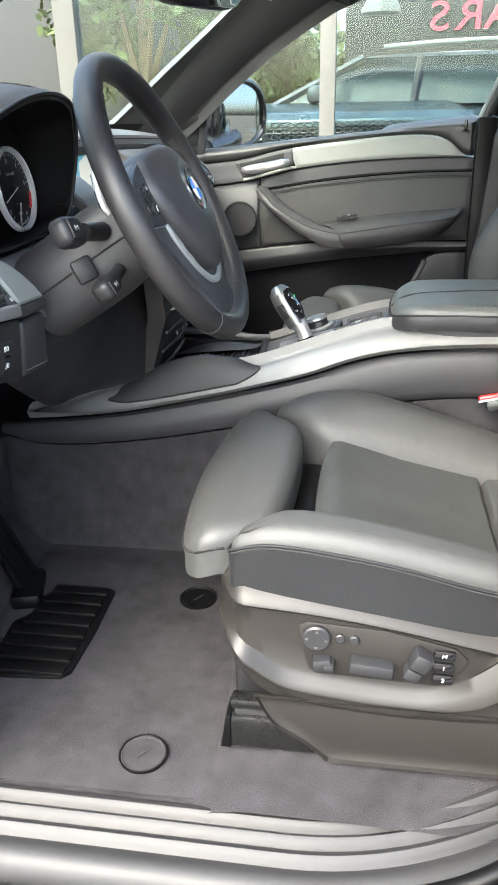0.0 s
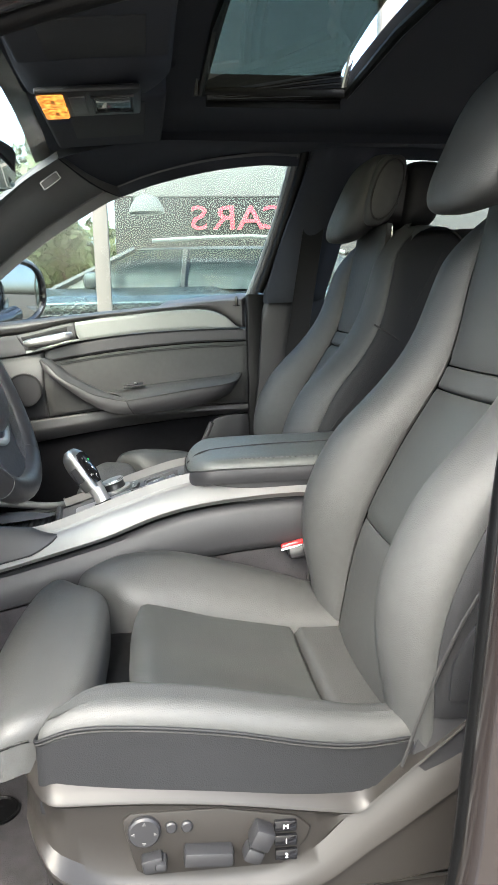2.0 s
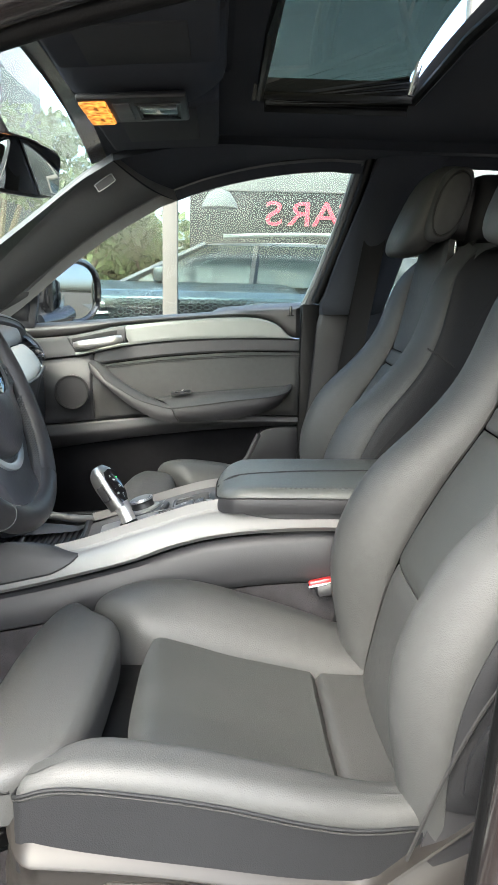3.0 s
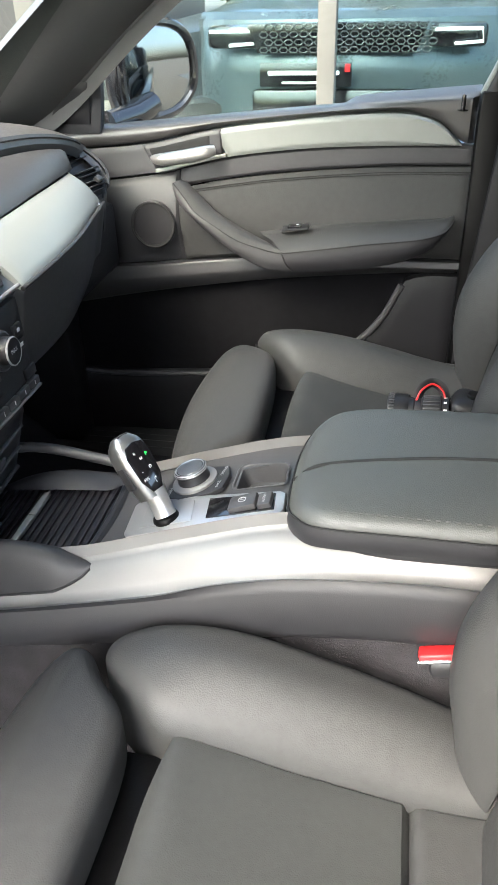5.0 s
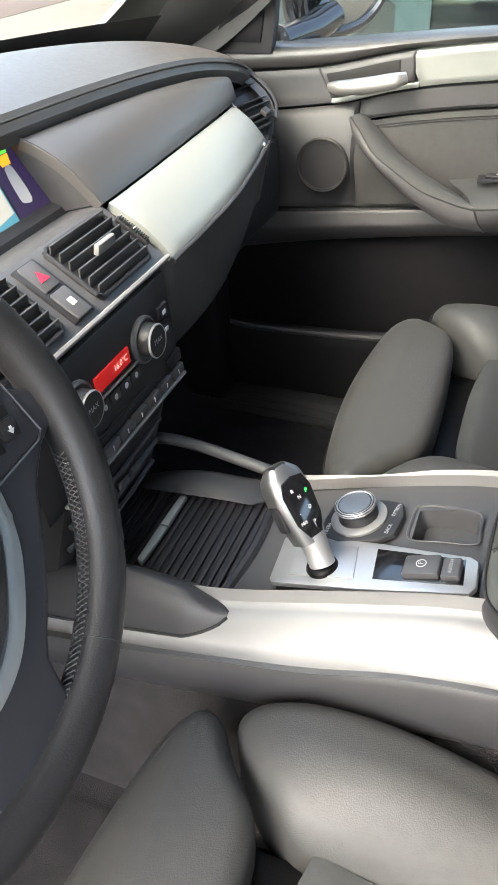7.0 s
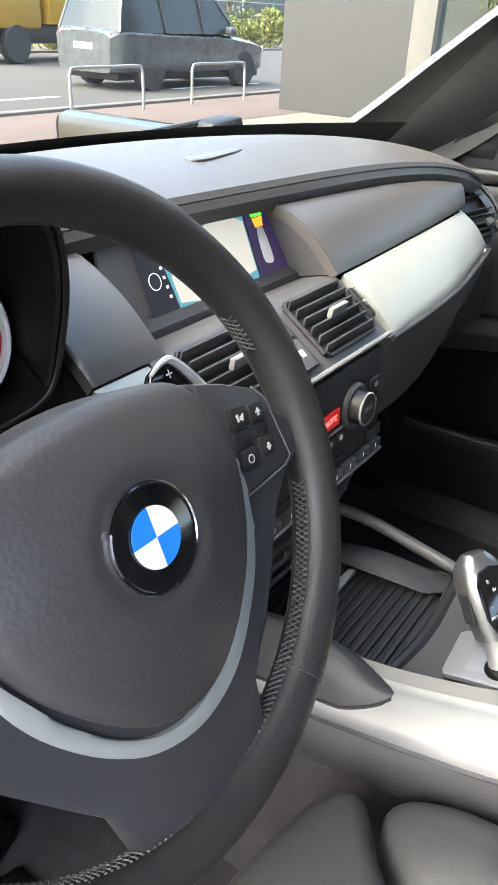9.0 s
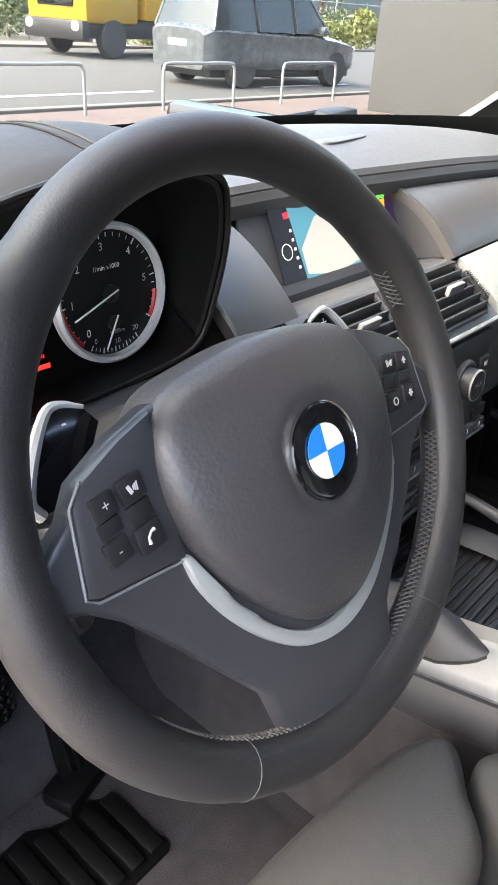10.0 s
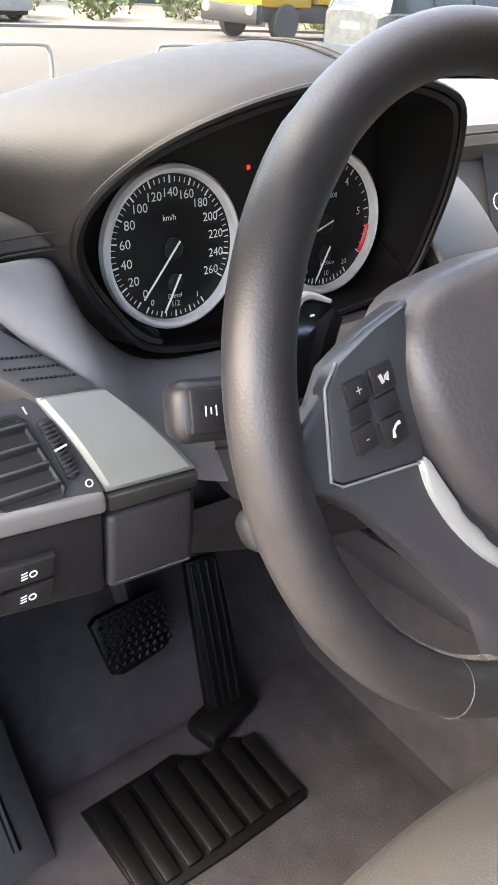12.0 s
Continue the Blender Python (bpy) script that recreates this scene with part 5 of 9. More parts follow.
def side_pane(u, v):
    x = lerp(-0.52, 0.437, u)
    lo_z, hi_z = curve_at(BELT, x) - 0.02, curve_at([(-0.53, 1.165)] + GLASS_TOP, x)
    if x > 0.33:
        lo_z = max(lo_z, 1.24 + (x - 0.33) * 3.1)
    z = lerp(min(lo_z, hi_z - 0.001), hi_z, v)
    return (x, side_y(x, z) + 0.006, z)


glass = part("side_window", grid(side_pane, 40, 10), PANE, door, "clear side window glass")
glass.visible_shadow = False
# mirror triangle
part("tweeter_cover", quilt(lambda u, v: (lerp(lerp(-0.56, -0.40, u), lerp(-0.42, -0.375, u), v), side_y(-0.45, lerp(1.17, 1.31, v)) - 0.008, lerp(1.170, 1.318, v)), 10, 10, 0.008, 0.006, 0.02), SOFT, door, "triangular plastic cover ahead of the window")
part("tweeter_grille", quilt(lambda u, v: (lerp(lerp(-0.515, -0.415, u), lerp(-0.44, -0.40, u), v), side_y(-0.45, lerp(1.19, 1.265, v)) - 0.017, lerp(1.188, 1.262, v)), 8, 8, 0.006, 0.004, 0.01), HARD, door)

# door mirror
mirror = thing("door_mirror", (-0.33, 0.93, 1.19), "dark door mirror with a clear mirror glass", "door mirror")
mo = smooth_outline([(-0.085, 0.045), (-0.06, 0.080), (0.03, 0.078), (0.075, 0.050), (0.088, 0.0), (0.078, -0.045), (0.03, -0.080), (-0.055, -0.085), (-0.085, -0.05)], 5)
MMb = basis((-0.325, 0.965, 1.268), (0.60, 0.80, 0.0), (0, 0, 1))
part("mirror_housing", moved(prism([(x * 1.13, y * 1.13) for x, y in mo], 0.05, 0.02, None, 4), MMb @ pose(0, 0, -0.052)), GLOSS, mirror)
REFLECT = material("mirror_silver", (0.86, 0.88, 0.88), 0.01, metal=1.0, vary=0.01)
REFLECT.node_tree.nodes["Principled BSDF"].inputs["Roughness"].default_value = 0.0
for link in [l for l in REFLECT.node_tree.links if l.to_socket.name == "Roughness"]:
    REFLECT.node_tree.links.remove(link)
# mirror toned down, a darker reflection put into its colour
MIRROR_DIM = material("darkened_mirror_glass", (0.30, 0.31, 0.30), 0.03, metal=1.0, vary=0.01)
part("mirror_glass", prism(mo, 0.003, 0.001, MMb), MIRROR_DIM, mirror, "mirror glass")
part("mirror_rim", tube([MMb @ V3((x * 1.06, y * 1.06, 0.002)) for x, y in mo], 0.009, 8, closed=True), GLOSS, mirror, "gloss black mirror rim")
part("mirror_foot", tube([(-0.40, 0.84, 1.18), (-0.36, 0.90, 1.19), (-0.34, 0.95, 1.205)], 0.025, 10), GLOSS, mirror)

# ---- dashboard ----
SMOKE_SLAT = material("vent_slat_plastic", (0.030, 0.030, 0.031), 0.45, vary=0.08, scale=150, bump=0.1, bump_scale=900)
dash = thing("dashboard", (-0.45, MID, 0.95), "grey stitched dashboard with aluminium strips, screen and vents", "dashboard")


def lip_x(y):
    return curve_at([(-0.75, -0.61), (-0.50, -0.63), (-0.36, -0.60), (-0.24, -0.50), (-0.20, -0.475), (-0.05, -0.462), (0.15, -0.442), (0.35, -0.425), (0.50, -0.405), (0.62, -0.385), (0.75, -0.40)], y)


def lip_z(y):
    return curve_at([(-0.75, 1.165), (-0.55, 1.20), (-0.2, 1.213), (0.0, 1.217), (0.30, 1.214), (0.50, 1.203), (0.62, 1.180), (0.75, 1.13)], y)


def dash_top(u, v):
    y = lerp(-0.72, 0.735, u)
    x0 = -0.80 + 0.25 * abs(y / 0.70) ** 2.4
    x, z0 = lerp(x0, lip_x(y), v), lip_z(y)
    return (x, y, lerp(z0 - 0.005, z0, v) + lerp(0.028, 0.004, min(1, max(0, (-0.15 - y) / 0.15))) * math.sin(math.pi * v) ** 0.8 + 0.006 * v * (y > -0.2))


part("upper_pad", quilt(dash_top, 70, 26, 0.014, 0.012, 0.016, flip=True), SOFT_DASH, dash, "grey stitched leather-look upper dashboard pad")
# black strip in place of the shade under the pad's lip
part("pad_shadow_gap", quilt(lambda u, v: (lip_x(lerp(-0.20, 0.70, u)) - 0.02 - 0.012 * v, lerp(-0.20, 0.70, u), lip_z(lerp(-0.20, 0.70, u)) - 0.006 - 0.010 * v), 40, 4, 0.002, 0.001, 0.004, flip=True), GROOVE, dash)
seam_pts = [(lip_x(y) - 0.006, y, lip_z(y) + 0.005) for y in [lerp(-0.18, 0.66, k / 40) for k in range(41)]]
part("pad_seam", tube(seam_pts, 0.0013, 6), GROOVE, dash)
# demister slot on the pad
part("pad_grille", prism(smooth_outline([(-0.012, -0.05), (0.010, -0.05), (0.014, 0.0), (0.010, 0.05), (-0.012, 0.05), (-0.016, 0)], 4), 0.002, 0.0008, pose(-0.545, 0.16, 1.2414, 0, -1, 8)), SOFT_DASH, dash, "flat sensor cover on the pad")
part("demister_outlet", join(*[rbox((0.030, 0.007, 0.006), 0.002, pose(-0.50, 0.565 + 0.014 * k, 1.217 - 0.003 * k, 0, 0, -25)) for k in range(6)]), HARD, dash, "small ribbed demister outlet")


def band_lo(y):
    """Lower edge of the stitched middle band: (x, z)."""
    return curve_at([(-0.25, -0.372), (0.16, -0.367), (0.40, -0.366), (0.56, -0.376), (0.62, -0.385)], y), curve_at([(-0.25, 1.132), (0.16, 1.137), (0.40, 1.146), (0.56, 1.146), (0.62, 1.143)], y)


def alu_lo(y):
    return curve_at([(-0.25, -0.305), (0.16, -0.296), (0.35, -0.298), (0.50, -0.318), (0.58, -0.334)], y), curve_at([(-0.25, 1.070), (0.16, 1.080), (0.35, 1.086), (0.50, 1.091), (0.58, 1.090)], y)


def band(y0, y1):
    def fn(u, v):
        y = lerp(y0, y1, u)
        xb, zb = band_lo(y)
        xt, zt = lip_x(y) - 0.006, lip_z(y) - 0.013
        return (lerp(xt, xb, v), y + 0.014 * (v - 0.5) * (1 if y1 > 0.3 and u < 0.5 else 0), lerp(zt, zb, v) + 0.010 * math.sin(math.pi * v))

    return quilt(fn, 40, 12, 0.005, 0.003, 0.012, flip=True)


def strip(y0, y1, slant0=0.0, slant1=0.0):
    def fn(u, v):
        y = lerp(y0 + slant0 * v, y1 + slant1 * v, u)
        (xa, za), (xb, zb) = band_lo(y), alu_lo(y)
        b = math.sin(math.pi * v)
        return (lerp(xa, xb, v) + 0.004 * b, y, lerp(za, zb, v) + 0.004 * b - 0.002)

    return quilt(fn, 40, 12, 0.004, 0.003, 0.010, flip=True)


part("middle_band", band(0.158, 0.585), SOFT_DASH, dash, "grey stitched middle band")
part("middle_band", band(-0.211, -0.128), SOFT_DASH, dash)
part("aluminium_strip", strip(0.176, 0.560, 0.004, 0.028), PEARL, dash, "pale brushed aluminium strip")
part("aluminium_strip", strip(-0.211, -0.150, 0, 0.01), PEARL, dash)
# cheek between the screen and the stitched band


def cheek(u, v):
    y = 0.158
    (xb, zb), xt, zt = band_lo(y), lip_x(y) - 0.006, lip_z(y) - 0.013
    near = V3((lerp(xt, xb, v) - 0.001, y + 0.014 * (v - 0.5) + 0.001, lerp(zt, zb, v) + 0.010 * math.sin(math.pi * v) - 0.001))
    far_edge = V3((-0.468, 0.146, 1.207)).lerp(V3((-0.431, 0.170, 1.118)), v)
    return far_edge.lerp(near, u)


part("screen_cheek", grid(cheek, 10, 12), SOFT, dash, "dark grey sloping cheek beside the screen")
part("strip_edge", tube([(alu_lo(y)[0] + 0.002, y, alu_lo(y)[1] - 0.003) for y in [lerp(0.17, 0.585, k / 20) for k in range(21)]], 0.0035, 8), SMOKE, dash)


def glove(u, v):
    y = lerp(0.168, 0.622, u)
    xa, za = alu_lo(min(y, 0.6))
    z = lerp(za - 0.006, curve_at([(0.16, 0.93), (0.4, 0.93), (0.66, 0.96)], y), v)
    return (xa - 0.004 - 0.03 * v - 0.10 * max(0, v - 0.75) ** 2, y, z)


part("glovebox", quilt(glove, 40, 20, 0.012, 0.008, 0.02, flip=True), SOFT_DASH, dash, "dark soft-touch glovebox lid")
for b_ in ((-0.95, -0.36, 0.17, 0.72, 0.93, 1.06), (-0.95, -0.45, -0.70, -0.14, 0.97, 1.08), (-0.95, -0.42, -0.20, 0.70, 1.06, 1.13)):
    part("under_dash", box(*b_, 0.015), HARD, dash, "black underside of the dashboard")
END_C = smooth_path([(-0.462, 0.600, 1.187), (-0.428, 0.600, 1.160), (-0.396, 0.596, 1.134), (-0.362, 0.585, 1.113), (-0.331, 0.565, 1.086)], 8)
END_O = smooth_path([(-0.462, 0.655, 1.184), (-0.412, 0.677, 1.166), (-0.374, 0.684, 1.138), (-0.354, 0.676, 1.108), (-0.344, 0.625, 1.080)], 8)
part("vent_panel", quilt(lambda u, v: END_C[int(u * 32 + 0.5)].lerp(END_O[int(u * 32 + 0.5)], v) - V3((0.006, 0, 0.006)), 32, 8, 0.003, 0.002, 0.02), HARD, dash, "black side vent panel")
part("bright_edge", tube(END_C, 0.0026, 8), CHROME, dash, "thin chrome line beside the vent")
part("bright_edge", tube(END_O[4:26], 0.0016, 6), CHROME, dash)
for a_, b_ in ((3, 14), (17, 28)):
    outlet = part("air_vent", quilt(lambda u, v: END_C[int(lerp(a_, b_, u) + 0.5)].lerp(END_O[int(lerp(a_, b_, u) + 0.5)], lerp(0.14, 0.86, v)) - V3((0.005, 0, 0.005)), 11, 6, 0.001, 0.0005, 0.002), GROOVE, dash, "black louvred side vent")
    for k in range(5):
        i_ = int(lerp(a_ + 1, b_ - 1, k / 4) + 0.5)
        p_, q_ = END_C[i_].lerp(END_O[i_], 0.12), END_C[i_].lerp(END_O[i_], 0.88)
        part("slat", hexa([p_ + V3((0.002, 0, 0.002)), q_ + V3((0.002, 0, 0.002)), q_ + V3((0.0, 0, -0.001)), p_ + V3((0.0, 0, -0.001)), p_ + V3((-0.008, 0, 0.0)), q_ + V3((-0.008, 0, 0.0)), q_ + V3((-0.010, 0, -0.003)), p_ + V3((-0.010, 0, -0.003))], 0.0), SMOKE_SLAT, outlet)
    i_ = int((a_ + b_) / 2 + 1)
    part("tab", rbox((0.012, 0.020, 0.008), 0.002, basis(END_C[i_].lerp(END_O[i_], 0.5) + V3((0.006, 0, 0.004)), (1, 0, -0.6), (0, 1, 0))), SMOKE, outlet)
part("dash_end", quilt(lambda u, v: END_O[int(u * 32 + 0.5)].lerp(V3((lerp(-0.50, -0.372, u), lerp(0.735, 0.64, u), 0.95)), v) + V3((0.0, 0.010, 0)) * math.sin(math.pi * v), 32, 12, 0.004, 0.003, 0.02), SOFT, dash)
part("vent_hood", tube([p + V3((-0.004, 0.007, 0.001)) for p in END_O[:28]], 0.0055, 10), SOFT, dash, "rounded surround of the side vent")


def air_vent(name, m, w, h, n, cols=1, tab=True, parent=None, slant=0.0):
    """A louvred outlet in the plane of m (x across, y up, z out)."""
    out = [(-w / 2, -h / 2), (w / 2 + slant, -h / 2), (w / 2, h / 2), (-w / 2, h / 2)]
    v = part(name, prism(out, 0.001, 0.0, m), GROOVE, parent, "black louvred air vent")
    rim = [m @ V3((x, y, 0.002)) for x, y in out]
    part("vent_rim", tube([p for k in range(4) for p in (rim[k].lerp(rim[(k + 1) % 4], 0.06), rim[k].lerp(rim[(k + 1) % 4], 0.94))], 0.0028, 8, closed=True), HARD, v)
    for k in range(n):
        y = -h / 2 + h * (k + 0.5) / n
        lx = slant * (0.5 - y / h)
        part("slat", rbox((w - 0.006 + lx, 0.0025, 0.013), 0.001, m @ pose(lx / 2, y, 0.005, -28)), SMOKE_SLAT, v)
    if tab:
        part("tab", rbox((0.034, 0.0065, 0.012), 0.002, m @ pose(0, 0.0, 0.015, -24)), ALU, v, "silver vane tab")
    return v


# middle vents and hazard keys
VC = 0.010
va, vb = V3((-0.373, 0, 1.134)), V3((-0.299, 0, 1.083))
VENT = basis((va.x / 2 + vb.x / 2, VC, va.z / 2 + vb.z / 2), (0, 1, 0), va - vb)
panel_h = (va - vb).length
part("vent_panel", quilt(lambda u, v: VENT @ V3((lerp(-0.158, 0.160, u), lerp(panel_h / 2, -panel_h / 2, v), 0.0)), 20, 8, 0.004, 0.003, 0.02, flip=True), SMOKE_TRIM, dash, "dark grey panel round the middle vents")
air_vent("air_vent", VENT @ pose(0.085, 0.002, 0.001), 0.106, 0.070, 6, parent=dash)
air_vent("air_vent", VENT @ pose(-0.085, 0.002, 0.001), 0.106, 0.070, 6, parent=dash)
keys = part("hazard_plate", rbox((0.034, 0.074, 0.005), 0.0015, VENT @ pose(0.0, 0.001, 0.001)), HARD, dash)
part("hazard_key", rbox((0.024, 0.034, 0.006), 0.002, VENT @ pose(0.0, 0.019, 0.003)), SMOKE_TRIM, keys)
part("lock_key", rbox((0.024, 0.034, 0.006), 0.002, VENT @ pose(0.0, -0.018, 0.003)), SMOKE_TRIM, keys)
part("hazard_mark", prism([(-0.007, -0.005), (0.007, -0.005), (0, 0.007)], 0.0006, 0, VENT @ pose(0.0, 0.017, 0.0062)), glowing("red_hazard_print", (0.85, 0.02, 0.06), 0.5), keys, sharp=True)
part("lock_mark", rbox((0.007, 0.008, 0.0006), 0.0002, VENT @ pose(0.0, -0.018, 0.0064)), WHITE, keys)
for s in (-1, 1):
    thumb = part("vent_wheel", rbox((0.007, 0.044, 0.008), 0.003, VENT @ pose(s * 0.1505, 0.0, 0.003)), HARD, dash, "ribbed vent thumb wheel")
    for k in range(14):
        part("wheel_rib", rbox((0.0066, 0.0013, 0.003), 0.0005, VENT @ pose(s * 0.1505, -0.0182 + 0.0028 * k, 0.0072)), SMOKE, thumb)
    part("wheel_mark", rbox((0.0066, 0.0012, 0.0006), 0.0002, VENT @ pose(s * 0.1505, -0.0005, 0.0090)), WHITE, thumb)
part("bright_line", tube([VENT @ V3((x, -panel_h / 2 - 0.001, 0.002)) for x in (-0.16, 0.0, 0.156)], 0.003, 8), ALU, dash, "thin bright line under the vents")

# screen
ST, SB = V3((-0.474, 0, 1.203)), V3((-0.437, 0, 1.121))
SCR = basis((ST.x / 2 + SB.x / 2, 0.055, ST.z / 2 + SB.z / 2), (0, 1, 0), ST - SB)
sh = (ST - SB).length
part("screen_housing", join(prism([(-0.180, -sh / 2 - 0.012), (0.175, -sh / 2 - 0.012), (0.118, sh / 2 + 0.012), (-0.155, sh / 2 + 0.010)], 0.004, 0.002, SCR @ pose(0, 0, -0.008)),), SMOKE_TRIM, dash, "dark grey screen surround")
part("screen_ledge", quilt(lambda u, v: (lerp(-0.436, -0.378, v), lerp(-0.135, 0.235 - 0.07 * v, u), lerp(1.114, 1.133, v)), 20, 6, 0.004, 0.003, 0.01, flip=True), SMOKE_TRIM, dash)
display = part("navigation_screen", prism([(-0.121, -sh / 2), (0.126, -sh / 2), (0.100, sh / 2), (-0.121, sh / 2)], 0.001, 0, SCR @ pose(0, 0, 0.001)), glowing("screen_black", (0.010, 0.010, 0.016), 0.4), dash, "lit screen showing a parking camera picture", sharp=True)
lit = {"pale": glowing("screen_pale_ground", (0.55, 0.52, 0.45), 0.42), "teal": glowing("screen_teal", (0.07, 0.22, 0.28), 0.6), "dark": glowing("screen_violet", (0.022, 0.014, 0.045), 0.6),
       "green": glowing("screen_green", (0.10, 0.62, 0.05), 0.8), "orange": glowing("screen_orange", (0.85, 0.30, 0.02), 0.8), "red": glowing("screen_red", (0.75, 0.03, 0.05), 0.7), "white": glowing("screen_white", (0.75, 0.75, 0.75), 0.55)}
Z = SCR @ pose(0, 0, 0.0022)
hs = sh / 2
shapes = [("ground_view", "teal", [(-0.082, -hs * 0.96), (0.055, -hs * 0.96), (0.055, hs * 0.96), (-0.092, hs * 0.96)], 0),
          ("ground_picture", "pale", [(-0.080, -hs * 0.70), (-0.03, -hs * 0.88), (0.053, -hs * 0.60), (0.053, hs * 0.6), (0.02, hs * 0.92), (-0.05, hs * 0.55), (-0.082, -hs * 0.1)], 1),
          ("side_view", "dark", [(0.058, -hs * 0.96), (0.120, -hs * 0.96), (0.098, hs * 0.96), (0.058, hs * 0.96)], 0),
          ("distance_far", "green", [(0.066, hs * 0.90), (0.094, hs * 0.90), (0.090, hs * 0.62), (0.070, hs * 0.62)], 1),
          ("distance_near", "orange", [(0.070, hs * 0.60), (0.090, hs * 0.60), (0.087, hs * 0.36), (0.073, hs * 0.36)], 1),
          ("menu_frame", "red", [(-0.100, hs * 0.78), (-0.091, hs * 0.78), (-0.091, hs * 0.64), (-0.100, hs * 0.64)], 1)]
for label_, col, pts, lift in shapes:
    part(label_, prism(pts, 0.0002, 0, Z @ pose(0, 0, 0.0004 * lift)), lit[col], display, sharp=True)
part("car_symbol", prism(smooth_outline([(0.074, hs * 0.30), (0.086, hs * 0.30), (0.090, -hs * 0.5), (0.078, -hs * 0.55), (0.072, -hs * 0.4)], 3), 0.0002, 0, Z @ pose(0, 0, 0.0004)), GREY_PRINT, display, sharp=True)
part("menu_wheel", lathe([(0.0085, 0), (0.0085, 0.0004), (0.0076, 0.0004), (0.0076, 0)], 24, Z @ pose(-0.106, -0.004, 0.0004), ring=True), lit["white"], display, sharp=True)
for k in range(5):
    part("menu_symbol", rbox((0.0036, 0.0030, 0.0004), 0.0001, Z @ pose(-0.0935 + 0.0006 * k, hs * 0.36 - k * 0.0095, 0.0006)), lit["white"], display)

# climate panel
ca, cb = V3((-0.293, 0, 1.074)), V3((-0.284, 0, 0.945))
CL = basis((ca.x / 2 + cb.x / 2, 0.018, ca.z / 2 + cb.z / 2), (0, 1, 0), ca - cb)
climate = thing("climate_panel", tuple(CL.translation), "black climate panel with rotary knob and red display", "climate control")
part("panel", quilt(lambda u, v: CL @ V3((lerp(-0.145, 0.134, u), lerp(0.064, -0.064, v), 0)), 16, 10, 0.008, 0.005, 0.03, flip=True), HARD, climate)
for s in (-1, 1):
    k_ = CL @ pose(0.065 * s - 0.004, 0.020, 0.0)
    part("knob_ring", lathe([(0.0255, 0.0), (0.0255, 0.003), (0.0225, 0.005), (0.018, 0.004)], 36, k_, ring=True), SMOKE_TRIM, climate)
    kn = part("temperature_knob", lathe([(0.0185, 0.002), (0.0180, 0.016), (0.0165, 0.018), (0.0, 0.0182)], 36, k_), HARD, climate, "black temperature knob with a bright rim")
    part("knob_rim", lathe([(0.0181, 0.0160), (0.0184, 0.0172), (0.0174, 0.0184), (0.0168, 0.0182)], 36, k_, ring=True), BRUSHED, kn)
    part("knob_mark", letters("MAX", 0.008, k_ @ pose(0, 0.001, 0.0186)), GREY_PRINT, kn, sharp=True)
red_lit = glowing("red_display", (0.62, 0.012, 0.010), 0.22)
part("display", rbox((0.066, 0.018, 0.003), 0.001, CL @ pose(-0.004, 0.021, 0.0005)), red_lit, climate, "red lit climate display")
part("display_digits", letters("16.0°C", 0.0095, CL @ pose(0.010, 0.0215, 0.0024)), glowing("pale_red_digits", (1.0, 0.35, 0.30), 1.1), climate, sharp=True)
for k in range(4):
    part("climate_key", rbox((0.019, 0.012, 0.004), 0.001, CL @ pose(-0.033 + 0.021 * k, -0.004, 0.0015)), HARD, climate)
    part("climate_mark", lathe([(0.0034, 0), (0.0034, 0.0004), (0, 0.0004)], 6, CL @ pose(-0.033 + 0.021 * k, -0.004, 0.0037)), GREY_PRINT, climate)
part("chrome_bar", rbox((0.098, 0.0022, 0.004), 0.0008, CL @ pose(-0.002, 0.0055, 0.001)), ALU, climate)
for k in range(2):
    part("seat_heat_key", rbox((0.022, 0.016, 0.005), 0.0015, CL @ pose(0.106, 0.030 - 0.020 * k, 0.0015)), HARD, climate)
    part("seat_heat_mark", rbox((0.007, 0.005, 0.0006), 0.0002, CL @ pose(0.106, 0.030 - 0.020 * k, 0.0042)), GREY_PRINT, climate)
part("seek_key", rbox((0.030, 0.014, 0.004), 0.001, CL @ pose(0.112, -0.032, 0.0015)), HARD, climate)
part("disc_slot", rbox((0.13, 0.004, 0.002), 0.0005, CL @ pose(-0.02, -0.030, 0.0006)), GROOVE, climate)
for k in range(8):
    part("station_key", rbox((0.0285, 0.011, 0.007), 0.0015, CL @ pose(-0.100 + 0.030 * k, -0.0475, 0.003)), SMOKE_TRIM, climate)
    part("station_mark", rbox((0.0012, 0.0055, 0.0006), 0.0001, CL @ pose(-0.100 + 0.030 * k, -0.0472, 0.0068)), WHITE, climate)
part("lower_bar", rbox((0.250, 0.0035, 0.008), 0.0012, CL @ pose(0.0, -0.0560, 0.004)), ALU, climate)
part("lower_bin", quilt(lambda u, v: (lerp(-0.287, -0.325, v), lerp(-0.092, 0.118, u), lerp(0.943, 0.82, v)), 16, 12, 0.012, 0.008, 0.03, flip=True), HARD, dash, "black lower centre stack")
for k in range(3):
    part("bin_rib", tube([(-0.2985 - 0.009 * k, -0.09, 0.908 - 0.034 * k), (-0.2935 - 0.009 * k, 0.0, 0.908 - 0.034 * k), (-0.2985 - 0.009 * k, 0.105, 0.908 - 0.034 * k)], 0.003, 6), SMOKE_TRIM, dash)
part("bin_keys", join(*[rbox((0.004, 0.020, 0.010), 0.0015, pose(-0.2945, -0.02 + 0.026 * k, 0.892)) for k in range(3)]), SMOKE_TRIM, dash)

